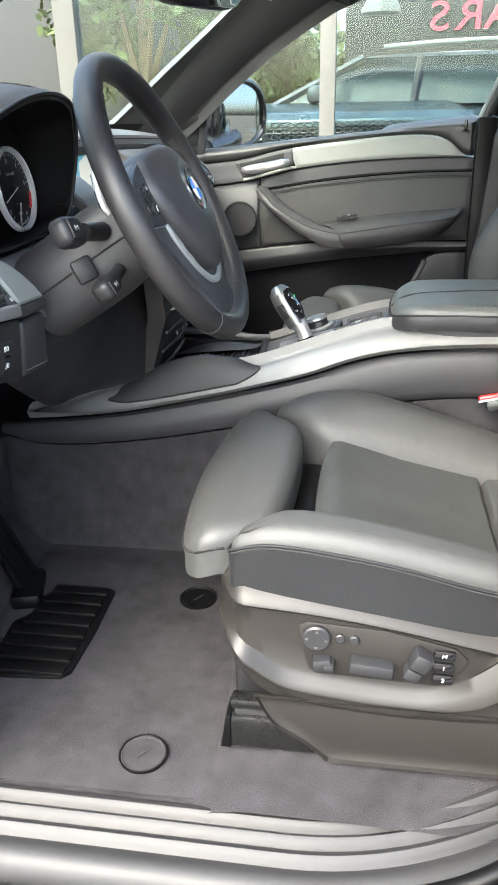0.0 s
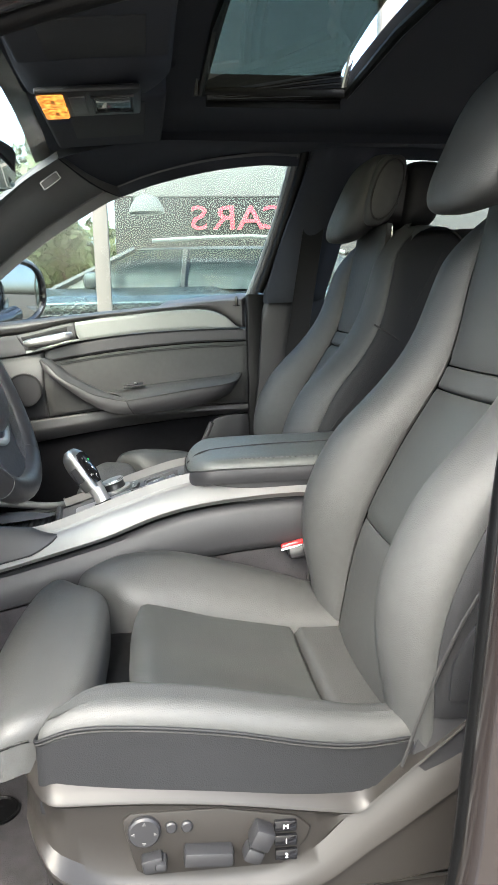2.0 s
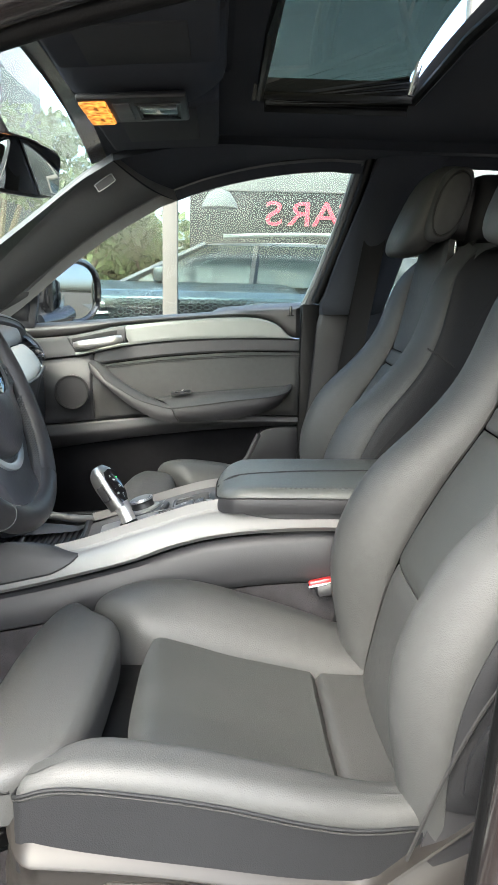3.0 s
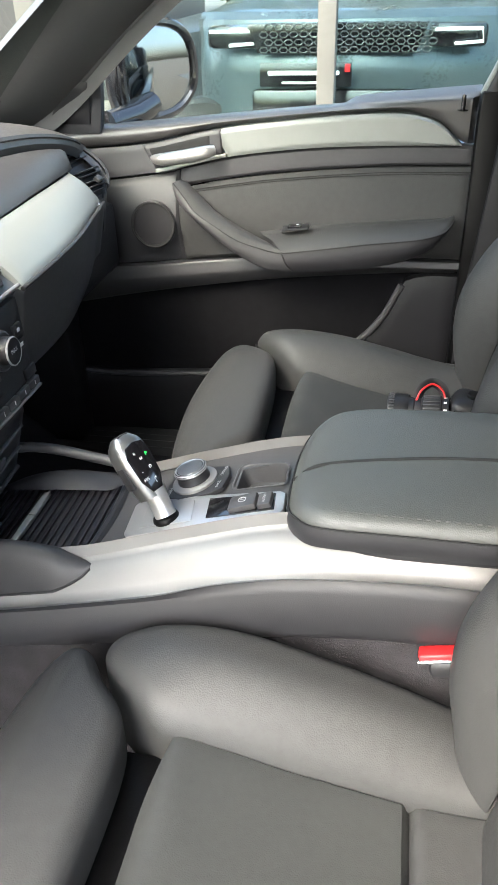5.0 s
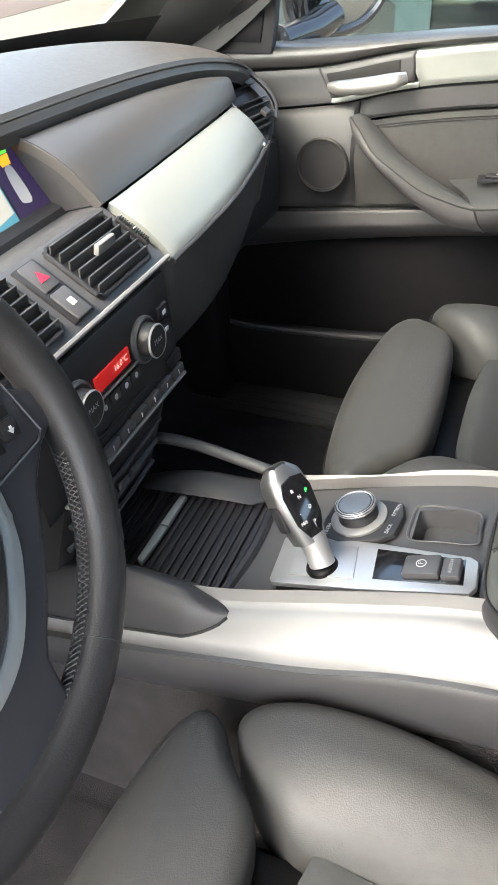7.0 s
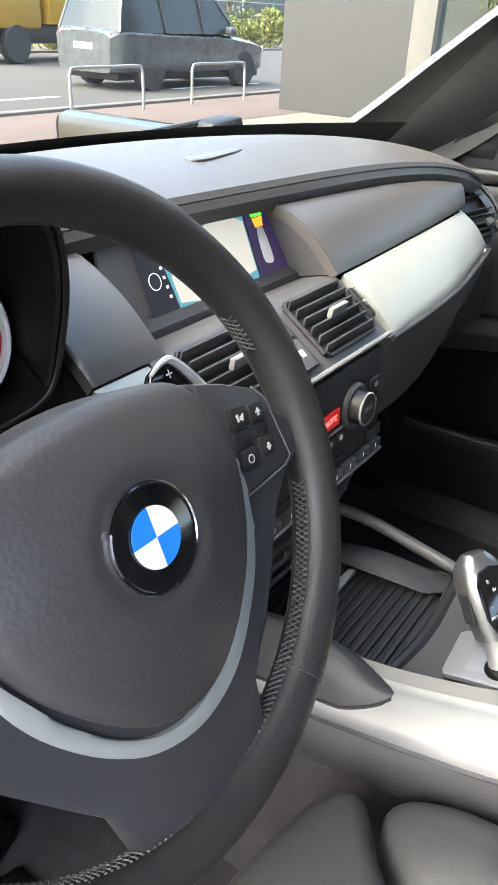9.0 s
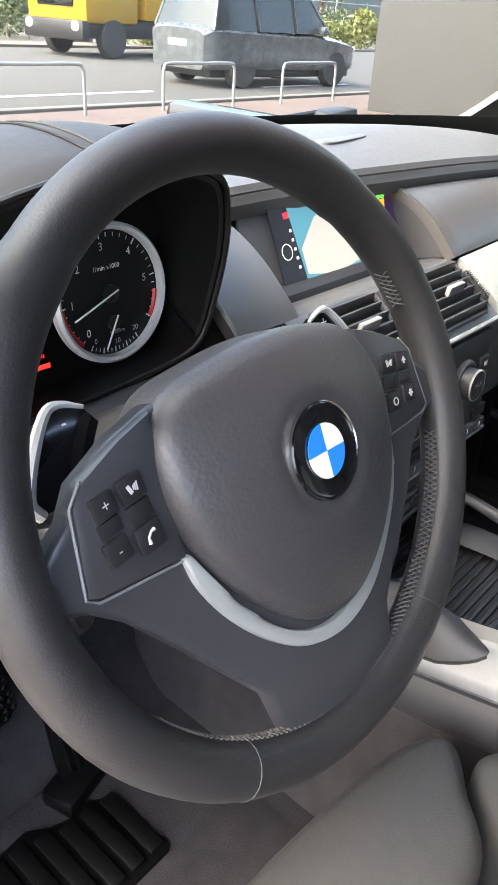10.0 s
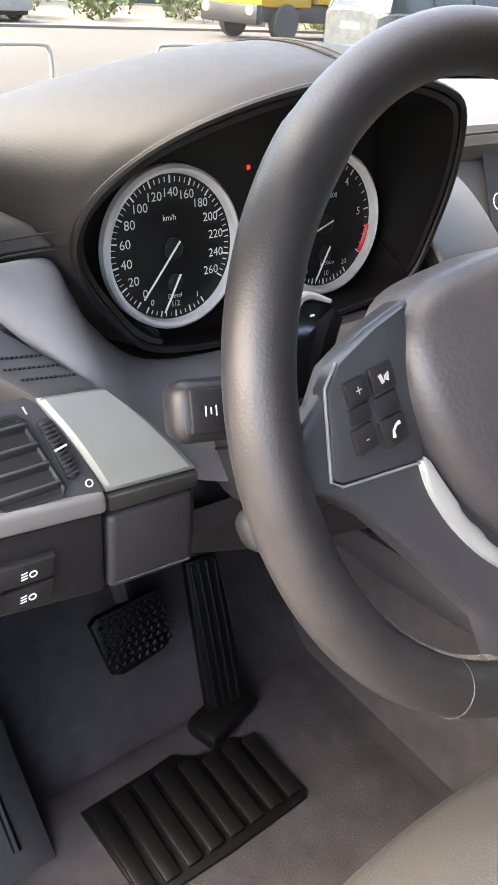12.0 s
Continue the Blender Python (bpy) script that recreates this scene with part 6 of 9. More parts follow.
# ---- instrument binnacle ----
DIAL = material("dial_black", (0.0022, 0.0022, 0.0025), 0.5, vary=0.05, bump=0.05)
RING = material("bright_dial_ring", (0.72, 0.73, 0.73), 0.35, metal=0.3, vary=0.03)
HOOD_SKIN = material("matt_hood_leather", (0.0135, 0.0133, 0.0137), 0.55, vary=0.12, scale=120, bump=0.12, bump_scale=900, kind="grain", spec=0.3)
FACE = material("grey_dash_face", (0.135, 0.134, 0.139), 0.5, vary=0.08, scale=150, bump=0.06, bump_scale=900, kind="grain")
HOOD = [(-0.425, -0.458, 1.104), (-0.425, -0.498, 1.140), (-0.418, -0.520, 1.180), (-0.402, -0.518, 1.215), (-0.385, -0.490, 1.245), (-0.370, -0.445, 1.267), (-0.363, -0.385, 1.281), (-0.362, -0.320, 1.284), (-0.366, -0.265, 1.275), (-0.372, -0.236, 1.258), (-0.378, -0.226, 1.215), (-0.388, -0.227, 1.165), (-0.396, -0.236, 1.128), (-0.405, -0.27, 1.112), (-0.415, -0.36, 1.101)]
rim = smooth_path(HOOD, 6, True)
cluster = thing("instrument_cluster", (-0.45, -0.353, 1.10), "instrument cluster with two round dials under a leather hood", "instrument cluster")


def hood_out(u, v):
    p = rim[int(u * (len(rim) - 1) * 0.80 + 0.5)]
    q = V3((-0.66, -0.353 + (p.y + 0.353) * (1.7 if p.y < -0.353 else 1.65), lerp(p.z, 1.215, 0.8) - 0.02))
    r = p.lerp(q, v)
    return r + V3((0, 0, 0.040 * math.sin(math.pi * v) ** 0.8 * max(0, (p.z - 1.17) / 0.11) ** 1.5))


part("hood", quilt(hood_out, 72, 24, 0.010, 0.004, 0.004), HOOD_SKIN, cluster, "stitched grey leather hood")
# dial black lines the hood, its inner shade put into the colour
part("hood_inner", grid(lambda u, v: rim[int(u * len(rim) + 0.5) % len(rim)].lerp(V3((-0.475, -0.353 + (rim[int(u * len(rim) + 0.5) % len(rim)].y + 0.353) * (1.10 if rim[int(u * len(rim) + 0.5) % len(rim)].y > -0.353 else 1.03), 1.168 + (rim[int(u * len(rim) + 0.5) % len(rim)].z - 1.175) * (0.86 if rim[int(u * len(rim) + 0.5) % len(rim)].z > 1.175 else 1.08))), v), len(rim), 6, wrap_u=True), DIAL, cluster, "inside of the hood, its shade put into matt black")
part("hood_edge", tube(rim, 0.0026, 8, closed=True), DIAL, cluster)
face_pts = [V3((-0.470, -0.353 + (p.y + 0.353) * (1.12 if p.y > -0.353 else 1.05), 1.168 + (p.z - 1.175) * (0.90 if p.z > 1.175 else 1.10))) for p in rim]
part("face_plate", (face_pts, [list(range(len(face_pts)))]), DIAL, cluster, "black dial plate")
for off in (0.0, 0.008, 0.016):
    line = [V3(hood_out(0.545 + off, v)) + V3((0, 0, 0.0005)) for v in [k / 14 for k in range(1, 9)]]
    part("hood_stitch", tube(line, 0.0011, 6), GROOVE, cluster)


def gauge(y, numbers, a0, a1, minor, unit_text, sub, sub_ends, needle, sub_needle, red=None):
    """A dial: angles in degrees, clockwise from the top."""
    m = basis((-0.458, y, 1.1635), (0, 1, 0), (-0.12, 0, 1))
    g = part("dial", lathe([(0.0555, 0.0), (0.0555, 0.0004), (0.0, 0.0004)], 64, m), DIAL, cluster, "round black dial")
    part("dial_ring", lathe([(0.0512, 0.001), (0.0525, 0.007), (0.0550, 0.0085), (0.0575, 0.006), (0.0580, 0.0)], 64, m, ring=True), RING, g, "satin silver dial ring")

    def at(a, r, h=0.0010):
        c = radians(a)
        return pose(r * math.sin(c), r * math.cos(c), h)

    n = len(numbers)
    figures = [letters(t, 0.0092 if len(t) < 3 else 0.0088, m @ at(lerp(a0, a1, k / (n - 1)), 0.0385)) for k, t in enumerate(numbers) if t]
    for fig in figures:
        part("numeral", fig, WHITE, g, sharp=True)
    ticks = []
    for k in range((n - 1) * minor + 1):
        a = lerp(a0, a1, k / ((n - 1) * minor))
        big = k % minor == 0
        ticks.append(rbox((0.0011 if big else 0.0006, 0.0052 if big else 0.0034, 0.0004), 0, m @ pose(0, 0, 0.0009) @ pose(0, 0, 0, 0, 0, -a) @ pose(0, 0.0475, 0)))
    for k in range(13):
        a = lerp(210, 150, k / 12)
        ticks.append(rbox((0.0011 if k % 3 == 0 else 0.0006, 0.0048 if k % 3 == 0 else 0.003, 0.0004), 0, m @ pose(0, 0, 0.0009) @ pose(0, 0, 0, 0, 0, -a) @ pose(0, 0.0478, 0)))
    part("scale_marks", join(*ticks), WHITE, g, sharp=True)
    words = [letters(unit_text, 0.0055, m @ pose(-0.001, 0.0215, 0.001))]
    words += [letters(t, s, m @ pose(x, yy, 0.001)) for t, s, x, yy in sub]
    words += [letters(t, 0.0062, m @ at(a, 0.0415)) for t, a in sub_ends]
    for word in words:
        part("lettering", word, WHITE, g, sharp=True)
    for (cy, rad, ang, ln) in ((0.0, 0.0075, needle, 0.044), (-0.0245, 0.006, sub_needle, 0.0245)):
        hub = m @ pose(0, cy, 0)
        part("needle_hub", lathe([(rad, 0.001), (rad, 0.0035), (rad * 0.85, 0.0042), (0, 0.0043)], 28, hub), HARD, g)
        part("needle", rbox((0.0014, ln + 0.006, 0.001), 0.0003, hub @ pose(0, 0, 0.0050) @ pose(0, 0, 0, 0, 0, -ang) @ pose(0, ln / 2 - 0.004, 0)), WHITE, g)
    for r0, r1 in red or ():
        arc = [m @ at(lerp(r0, r1, k / 12), 0.0490, 0.0012) @ V3((0, 0, 0)) for k in range(13)]
        part("red_zone", tube(arc, 0.0019, 6), RED, g)
    return g


gauge(-0.427, ["0", "20", "40", "60", "80", "100", "120", "140", "160", "180", "200", "220", "240", "260"], -140, 122, 4, "km/h", [("Diesel", 0.0048, 0.0, -0.0345), ("1/2", 0.0062, 0.0, -0.0405)], [("0", -152), ("1", 152)], -139, -150)
gauge(-0.279, ["0", "1", "2", "3", "4", "5", ""], -138, 125, 5, "1/min x1000", [("l/100km", 0.0048, 0.004, -0.033), ("10", 0.0062, 0.003, -0.0415)], [("0", -152), ("20", 146)], -110, -150, red=((97, 125), (-138, -95)))
part("trip_button", lathe([(0.006, 0), (0.006, 0.012), (0.005, 0.0135), (0, 0.0137)], 20, basis((-0.452, -0.455, 1.108), (0, 1, 0), (0, 0, 1))), HARD, cluster)
red_text = glowing("red_message", (0.9, 0.03, 0.02), 0.8)
RT = basis((-0.462, -0.353, 1.150), (0, 1, 0), (-0.12, 0, 1))
for words_, x_, y_ in (("15:52", 0.0, 0.014), ("18.5", 0.0, 0.006), ("P", 0.0, -0.010), ("km", 0.004, -0.024)):
    part("message", letters(words_, 0.0065, RT @ pose(x_, y_, 0)), red_text, cluster, sharp=True)
part("mileage_bar", rbox((0.024, 0.004, 0.0004), 0.0001, RT @ pose(0, -0.033, 0)), red_text, cluster)
part("warning_lamp", rbox((0.003, 0.003, 0.0004), 0.0001, RT @ pose(0.0, 0.062, 0.001)), red_text, cluster)

# lower dash on the driver's side
def seam_at(t):
    """The stitched seam that runs from the hood to the door."""
    y = lerp(-0.524, -0.735, t)
    return V3((curve_at([(0, -0.424), (0.2, -0.443), (0.6, -0.475), (1, -0.52)], t), y, curve_at([(0, 1.194), (0.2, 1.186), (0.6, 1.160), (1, 1.125)], t)))


part("left_top", quilt(lambda u, v: (lerp(seam_at(u).x, -0.66 + 0.06 * u, v), seam_at(u).y - 0.03 * v * (1 - u), lerp(seam_at(u).z, lerp(1.205, 1.165, u), v) + 0.020 * math.sin(math.pi * v) ** 0.8), 24, 18, 0.008, 0.006, 0.03, flip=True), HOOD_SKIN, dash, "stitched dashboard top beside the hood")
for off in (0.004, -0.006):
    part("face_seam", tube([seam_at(k / 14) + V3((0.002, 0, off)) for k in range(15)], 0.0007, 6), GROOVE, dash)
FACE_HI = smooth_path([(-0.475, -0.66, 1.150), (-0.445, -0.572, 1.176), (-0.433, -0.532, 1.180), (-0.432, -0.520, 1.160), (-0.433, -0.508, 1.136), (-0.434, -0.464, 1.096), (-0.428, -0.38, 1.090), (-0.415, -0.26, 1.10)], 6)
FACE_LO = smooth_path([(-0.475, -0.66, 1.140), (-0.440, -0.590, 1.158), (-0.410, -0.556, 1.133), (-0.388, -0.530, 1.108), (-0.374, -0.509, 1.078), (-0.358, -0.484, 1.046), (-0.360, -0.40, 1.01), (-0.355, -0.26, 1.00)], 6)
part("left_face", quilt(lambda u, v: FACE_HI[int(u * 42 + 0.5)].lerp(FACE_LO[int(u * 42 + 0.5)], v) + V3((0.004, 0, 0.004)) * math.sin(math.pi * v), 42, 14, 0.003, 0.002, 0.002, flip=True), FACE, dash, "grey lower face beside the dials")
# stitched ledge running down to the aluminium corner
LEDGE = V3((-0.040, -0.046, 0.035))
la, lb = V3((-0.380, -0.524, 1.112)), V3((-0.380, -0.569, 1.117))
part("wedge_ledge", hexa([la, lb, lb + LEDGE * 3, la + LEDGE * 3] + [p + V3((-0.02, 0, -0.06)) for p in (la, lb, lb + LEDGE * 3, la + LEDGE * 3)], 0.005), SOFT_DASH, dash, "stitched ledge over the vent")
for k in range(3):
    s_ = 0.22 + 0.16 * k
    a_, b_ = la + LEDGE * s_ + V3((0.0, -0.005, 0.0012)), lb + LEDGE * s_ + V3((0.0, 0.005, 0.0012))
    part("ledge_stitch", join(*[tube([a_.lerp(b_, j / 12), a_.lerp(b_, (j + 0.6) / 12)], 0.0008, 5) for j in range(12)]), GROOVE, dash)


def wedge(u, v):
    """The aluminium corner: u across towards the column, v from the ledge to the front lip."""
    a = V3((-0.380, -0.568, 1.118)).lerp(V3((-0.345, -0.543, 1.060)), v)
    b = V3((-0.380, -0.524, 1.113)).lerp(V3((-0.342, -0.479, 1.057)), v)
    return a.lerp(b, u) + V3((0.003, 0, 0.004)) * math.sin(math.pi * v)


part("aluminium_wedge", quilt(wedge, 16, 24, 0.004, 0.003, 0.012, flip=True), PEARL, dash, "pale aluminium corner trim")
part("wedge_lip", hexa([(-0.343, -0.544, 1.0575), (-0.340, -0.478, 1.0545), (-0.343, -0.478, 1.041), (-0.345, -0.543, 1.044), (-0.42, -0.55, 1.059), (-0.42, -0.478, 1.056), (-0.42, -0.478, 1.041), (-0.42, -0.543, 1.044)], 0.003), SMOKE, dash, "dark lip under the aluminium corner")
# outer vent with its thumb wheel
LV = basis((-0.345, -0.545, 1.062), (0, 1, 0), (-0.595, 0, 0.804))
vent_o = [(-0.135, -0.002), (0.0, 0.0), (-0.004, 0.018), (-0.010, 0.040), (-0.022, 0.067), (-0.15, 0.075)]
part("left_vent_panel", prism(vent_o, 0.004, 0.0015, LV @ pose(0, 0, -0.004)), SMOKE_TRIM, dash, "dark vent surround")
part("vent_core", hexa([LV @ V3(p) for p in ((-0.14, 0.0, -0.006), (-0.004, 0.0, -0.006), (-0.022, 0.064, -0.006), (-0.15, 0.07, -0.006), (-0.14, -0.0, -0.05), (-0.004, 0.0, -0.05), (-0.022, 0.06, -0.05), (-0.15, 0.06, -0.05))], 0.0), HARD, dash)
left_vent = part("air_vent", prism([(-0.125, 0.008), (-0.024, 0.008), (-0.036, 0.056), (-0.125, 0.058)], 0.001, 0, LV), GROOVE, dash, "black louvred air vent")
for k in range(4):
    h_ = 0.013 + 0.0125 * k
    part("slat", rbox((0.104 - 0.003 * k, 0.0022, 0.008), 0.0008, LV @ pose(-0.0775 - 0.0015 * k, h_, 0.003, -30)), SMOKE_SLAT, left_vent)
part("vent_rim", tube([LV @ V3(p) for p in ((-0.125, 0.007, 0.001), (-0.026, 0.007, 0.001), (-0.0235, 0.010, 0.001), (-0.035, 0.055, 0.001), (-0.038, 0.058, 0.001), (-0.125, 0.060, 0.001))], 0.002, 6), HARD, left_vent)
WHL = LV @ pose(-0.0195, 0.033, 0.0, 0, 0, 12)
wheel_l = part("vent_wheel", rbox((0.0085, 0.040, 0.008), 0.003, WHL), HARD, dash, "ribbed vent thumb wheel")
for k in range(13):
    part("wheel_rib", rbox((0.0080, 0.0013, 0.0036), 0.0005, WHL @ pose(0, -0.0168 + 0.0028 * k, 0.0042 - 0.00004 * (k - 6) ** 2)), SMOKE, wheel_l)
part("wheel_mark", rbox((0.0080, 0.0012, 0.0008), 0.0002, WHL @ pose(0, 0.0, 0.0062)), WHITE, wheel_l)
part("vent_mark", lathe([(0.0026, 0), (0.0026, 0.0005), (0.0017, 0.0005), (0.0017, 0)], 16, LV @ pose(-0.008, 0.008, 0.0005), ring=True), GREY_PRINT, dash)
part("vent_mark", rbox((0.0012, 0.005, 0.0005), 0.0001, LV @ pose(-0.031, 0.060, 0.0005, 0, 0, 12)), GREY_PRINT, dash)
# bright strip, light switch panel and knee block
part("left_strip", hexa([(-0.346, -0.735, 1.085), (-0.342, -0.545, 1.0625), (-0.341, -0.545, 1.0475), (-0.345, -0.735, 1.068), (-0.40, -0.735, 1.085), (-0.40, -0.545, 1.0625), (-0.40, -0.545, 1.0475), (-0.40, -0.735, 1.068)], 0.004, 3), ALU, dash, "satin aluminium strip over the switch panel")
part("switch_panel", hexa([(-0.346, -0.735, 1.067), (-0.345, -0.546, 1.0465), (-0.352, -0.544, 0.974), (-0.356, -0.735, 1.008), (-0.45, -0.735, 1.067), (-0.45, -0.546, 1.0465), (-0.45, -0.544, 0.974), (-0.45, -0.735, 1.008)], 0.005), HARD, dash, "dark light-switch panel")
LS = basis((-0.3485, -0.637, 1.020), (0.0, 1, -0.10), (0.07, 0, 1))
lsw = part("light_switch", lathe([(0.024, 0), (0.024, 0.004), (0.021, 0.006), (0.016, 0.005), (0.0, 0.005)], 36, LS), HARD, dash, "round rotary light switch")
part("light_knob", lathe([(0.016, 0.004), (0.015, 0.016), (0.013, 0.018), (0, 0.0182)], 32, LS), HARD, lsw)
for k in range(2):
    key_ = part("fog_key", prism([(0.014, -0.0175), (0.052, -0.0175), (0.054, -0.014), (0.054, -0.001), (0.020, -0.001)], 0.007, 0.002, LS @ pose(0, 0.0185 if k == 0 else 0, 0)), HARD, lsw)
    m_ = LS @ pose(0.038, 0.0092 - 0.0185 * k, 0.0072)
    part("fog_mark", join(lathe([(0.0026, 0), (0.0026, 0.0004), (0.0017, 0.0004), (0.0017, 0)], 14, m_ @ pose(0.002, 0, 0), ring=True), *[rbox((0.004, 0.0007, 0.0004), 0, m_ @ pose(-0.0035, 0.0022 - 0.0022 * j, 0.0002, 0, 0, 12)) for j in range(3)]), WHITE, key_, sharp=True)
part("leather_block", hexa([(-0.344, -0.544, 1.0415), (-0.344, -0.480, 1.0385), (-0.351, -0.474, 0.968), (-0.351, -0.5425, 0.974), (-0.46, -0.544, 1.04), (-0.46, -0.480, 1.037), (-0.46, -0.474, 0.968), (-0.46, -0.5425, 0.974)], 0.006, 3), LEATHER_DARK, dash, "stitched dark leather knee block")
blk_line = [V3((-0.3493, -0.538, 0.9815)).lerp(V3((-0.3493, -0.479, 0.9755)), k / 30) for k in range(31)]
part("block_stitch", join(*[tube([blk_line[k], blk_line[k].lerp(blk_line[k + 1], 0.6)], 0.0007, 5) for k in range(30)]), THREAD, dash)
part("block_side", hexa([(-0.351, -0.4795, 1.050), (-0.362, -0.468, 1.046), (-0.368, -0.463, 0.970), (-0.358, -0.4735, 0.972), (-0.47, -0.4795, 1.054), (-0.47, -0.464, 1.050), (-0.47, -0.459, 0.966), (-0.47, -0.4735, 0.969)], 0.003), HARD, dash, "black side of the knee block")
part("knee_trim", quilt(lambda u, v: (lerp(-0.365, -0.62, v), lerp(-0.735, -0.13, u), lerp(lerp(0.985, 0.955, u), 0.935, v)), 20, 10, 0.01, 0.008, 0.02, flip=True), HARD, dash, "black knee trim under the column")


def knee_panel(u, v):
    """Smooth shell from the column down to the console's front end."""
    y = lerp(-0.457, -0.092, u)
    low = V3((curve_at([(-0.457, -0.405), (-0.36, -0.425), (-0.25, -0.445), (-0.18, -0.425), (-0.125, -0.375), (-0.092, -0.338)], y), y, curve_at([(-0.457, 0.925), (-0.36, 0.872), (-0.25, 0.822), (-0.18, 0.818), (-0.092, 0.820)], y)))
    high = V3((lerp(-0.44, -0.325, u), y, 1.05))
    return high.lerp(low, v) + V3((0.035 * (1 - 0.9 * max(0, (u - 0.6) / 0.4)), 0, 0.0)) * math.sin(math.pi * v)


part("knee_panel", quilt(knee_panel, 30, 20, 0.008, 0.006, 0.02, flip=True), HARD, dash, "black panel under the steering column")

# ---- steering column, stalks, wheel ----
WC, RAKE = V3((-0.207, -0.3607, 1.155)), radians(25.9)
WN = V3((math.cos(RAKE), -0.016 * math.cos(RAKE), math.sin(RAKE))).normalized()
W = basis(WC, (0.016, 1, 0), WN.cross(V3((0.016, 1, 0))))
column = thing("steering_column", (-0.32, -0.361, 1.09), "grey steering column cover with control stalks", "steering column")


def cover(u, v):
    a = 2 * math.pi * u
    t = v
    rx = curve_at([(0, 0.058), (0.4, 0.078), (1, 0.085)], t)
    ry = curve_at([(0, 0.050), (0.4, 0.060), (1, 0.060)], t)
    return W @ V3((rx * math.copysign(abs(math.cos(a)) ** 0.75, math.cos(a)), ry * math.copysign(abs(math.sin(a)) ** 0.75, math.sin(a)) - 0.010 - 0.02 * t, lerp(-0.040, -0.21, t)))


SPOKE_COVER = material("dark_column_plastic", (0.034, 0.034, 0.036), 0.5, vary=0.1, scale=150, bump=0.06, bump_scale=900, kind="grain")
part("cover", grid(cover, 40, 14, wrap_u=True), SPOKE_COVER, column, "dark plastic column cover")
part("cover_seam", tube([cover(0.5, 0.02 + 0.9 * k / 8) for k in range(9)], 0.0015, 6), GROOVE, column)
part("hub_collar", lathe([(0.060, -0.045), (0.062, -0.030), (0.055, -0.020)], 40, W, ring=True), HARD, column)
stalks = [("indicator_stalk", (-0.072, 0.005, -0.075), (-0.152, 0.018, -0.082), 0.011, 0.034), ("cruise_stalk", (-0.072, -0.045, -0.080), (-0.122, -0.055, -0.085), 0.009, 0.026), ("wiper_stalk", (0.072, 0.005, -0.075), (0.150, 0.012, -0.085), 0.010, 0.034)]
for nm, a, b, r_, w_ in stalks:
    A, B = V3(a), V3(b)
    side_ = 1 if b[0] > 0 else -1
    st = part(nm, tube([W @ A, W @ A.lerp(B, 0.6)], r_, 12), HARD, column, "black control stalk")
    part("paddle_end", rbox((0.042, w_ * 1.0, 0.026), 0.0095, W @ basis(B, unit(B - A), (0, 1, 0)), 4), HARD, st)
    part("push_key", rbox((0.020, w_ * 0.66, 0.003), 0.001, W @ basis(B, unit(B - A), (0, 1, 0)) @ pose(0.004, 0, side_ * 0.0130)), HARD, st)
    part("push_mark", join(*[rbox((0.0008, 0.0055 - 0.002 * (j % 2), 0.0006), 0.0002, W @ basis(B, unit(B - A), (0, 1, 0)) @ pose(0.0 + 0.003 * j, 0, side_ * 0.0148)) for j in range(3)]), GREY_PRINT, st)
part("adjust_switch", rbox((0.026, 0.030, 0.014), 0.004, W @ pose(-0.088, -0.025, -0.115, 0, -60)), HARD, column, "column adjustment switch")

wheel = thing("steering_wheel", tuple(WC), "black leather three-spoke steering wheel with stitched inner rim", "steering wheel")
R0, T0 = 0.173, 0.0158


def rim_fn(u, v):
    a, b = 2 * math.pi * u, 2 * math.pi * v
    fat = 1 + 0.06 * math.exp(-((abs(((u - 0.14) % 1)) * 18) ** 2)) + 0.06 * math.exp(-((abs(((u - 0.36) % 1)) * 18) ** 2))
    r = T0 * fat
    return W @ V3(((R0 + r * math.cos(b)) * math.cos(a), (R0 + r * math.cos(b)) * math.sin(a), r * 1.05 * math.sin(b)))


part("rim", grid(rim_fn, 120, 20, wrap_u=True, wrap_v=True), WHEEL_LEATHER, wheel, "worn black leather rim")
# baseball stitch round the inside of the rim
for lo_, hi_ in ((215, 262), (278, 345), (20, 30)):
    run = []
    for k in range(260):
        a = 2 * math.pi * k / 260
        if lo_ < math.degrees(a) < hi_:
            i0 = R0 - T0 * 1.01
            for tilt in (0.016, -0.016):
                run.append(tube([W @ V3((i0 * math.cos(a - tilt), i0 * math.sin(a - tilt), 0.0048)), W @ V3(((i0 - 0.0007) * math.cos(a), (i0 - 0.0007) * math.sin(a), 0.0)), W @ V3((i0 * math.cos(a + tilt), i0 * math.sin(a + tilt), -0.0048))], 0.00055, 4))
    part("stitching", join(*run), THREAD, wheel, "grey cross stitching inside the rim")
for deg in (238, 302):
    a = radians(deg)
    ring = [W @ V3(((R0 + T0 * 1.012 * math.cos(b)) * math.cos(a), (R0 + T0 * 1.012 * math.cos(b)) * math.sin(a), T0 * 1.062 * math.sin(b))) for b in [2 * math.pi * k / 20 for k in range(20)]]
    part("rim_joint", tube(ring, 0.0004, 5, closed=True), LEATHER, wheel)

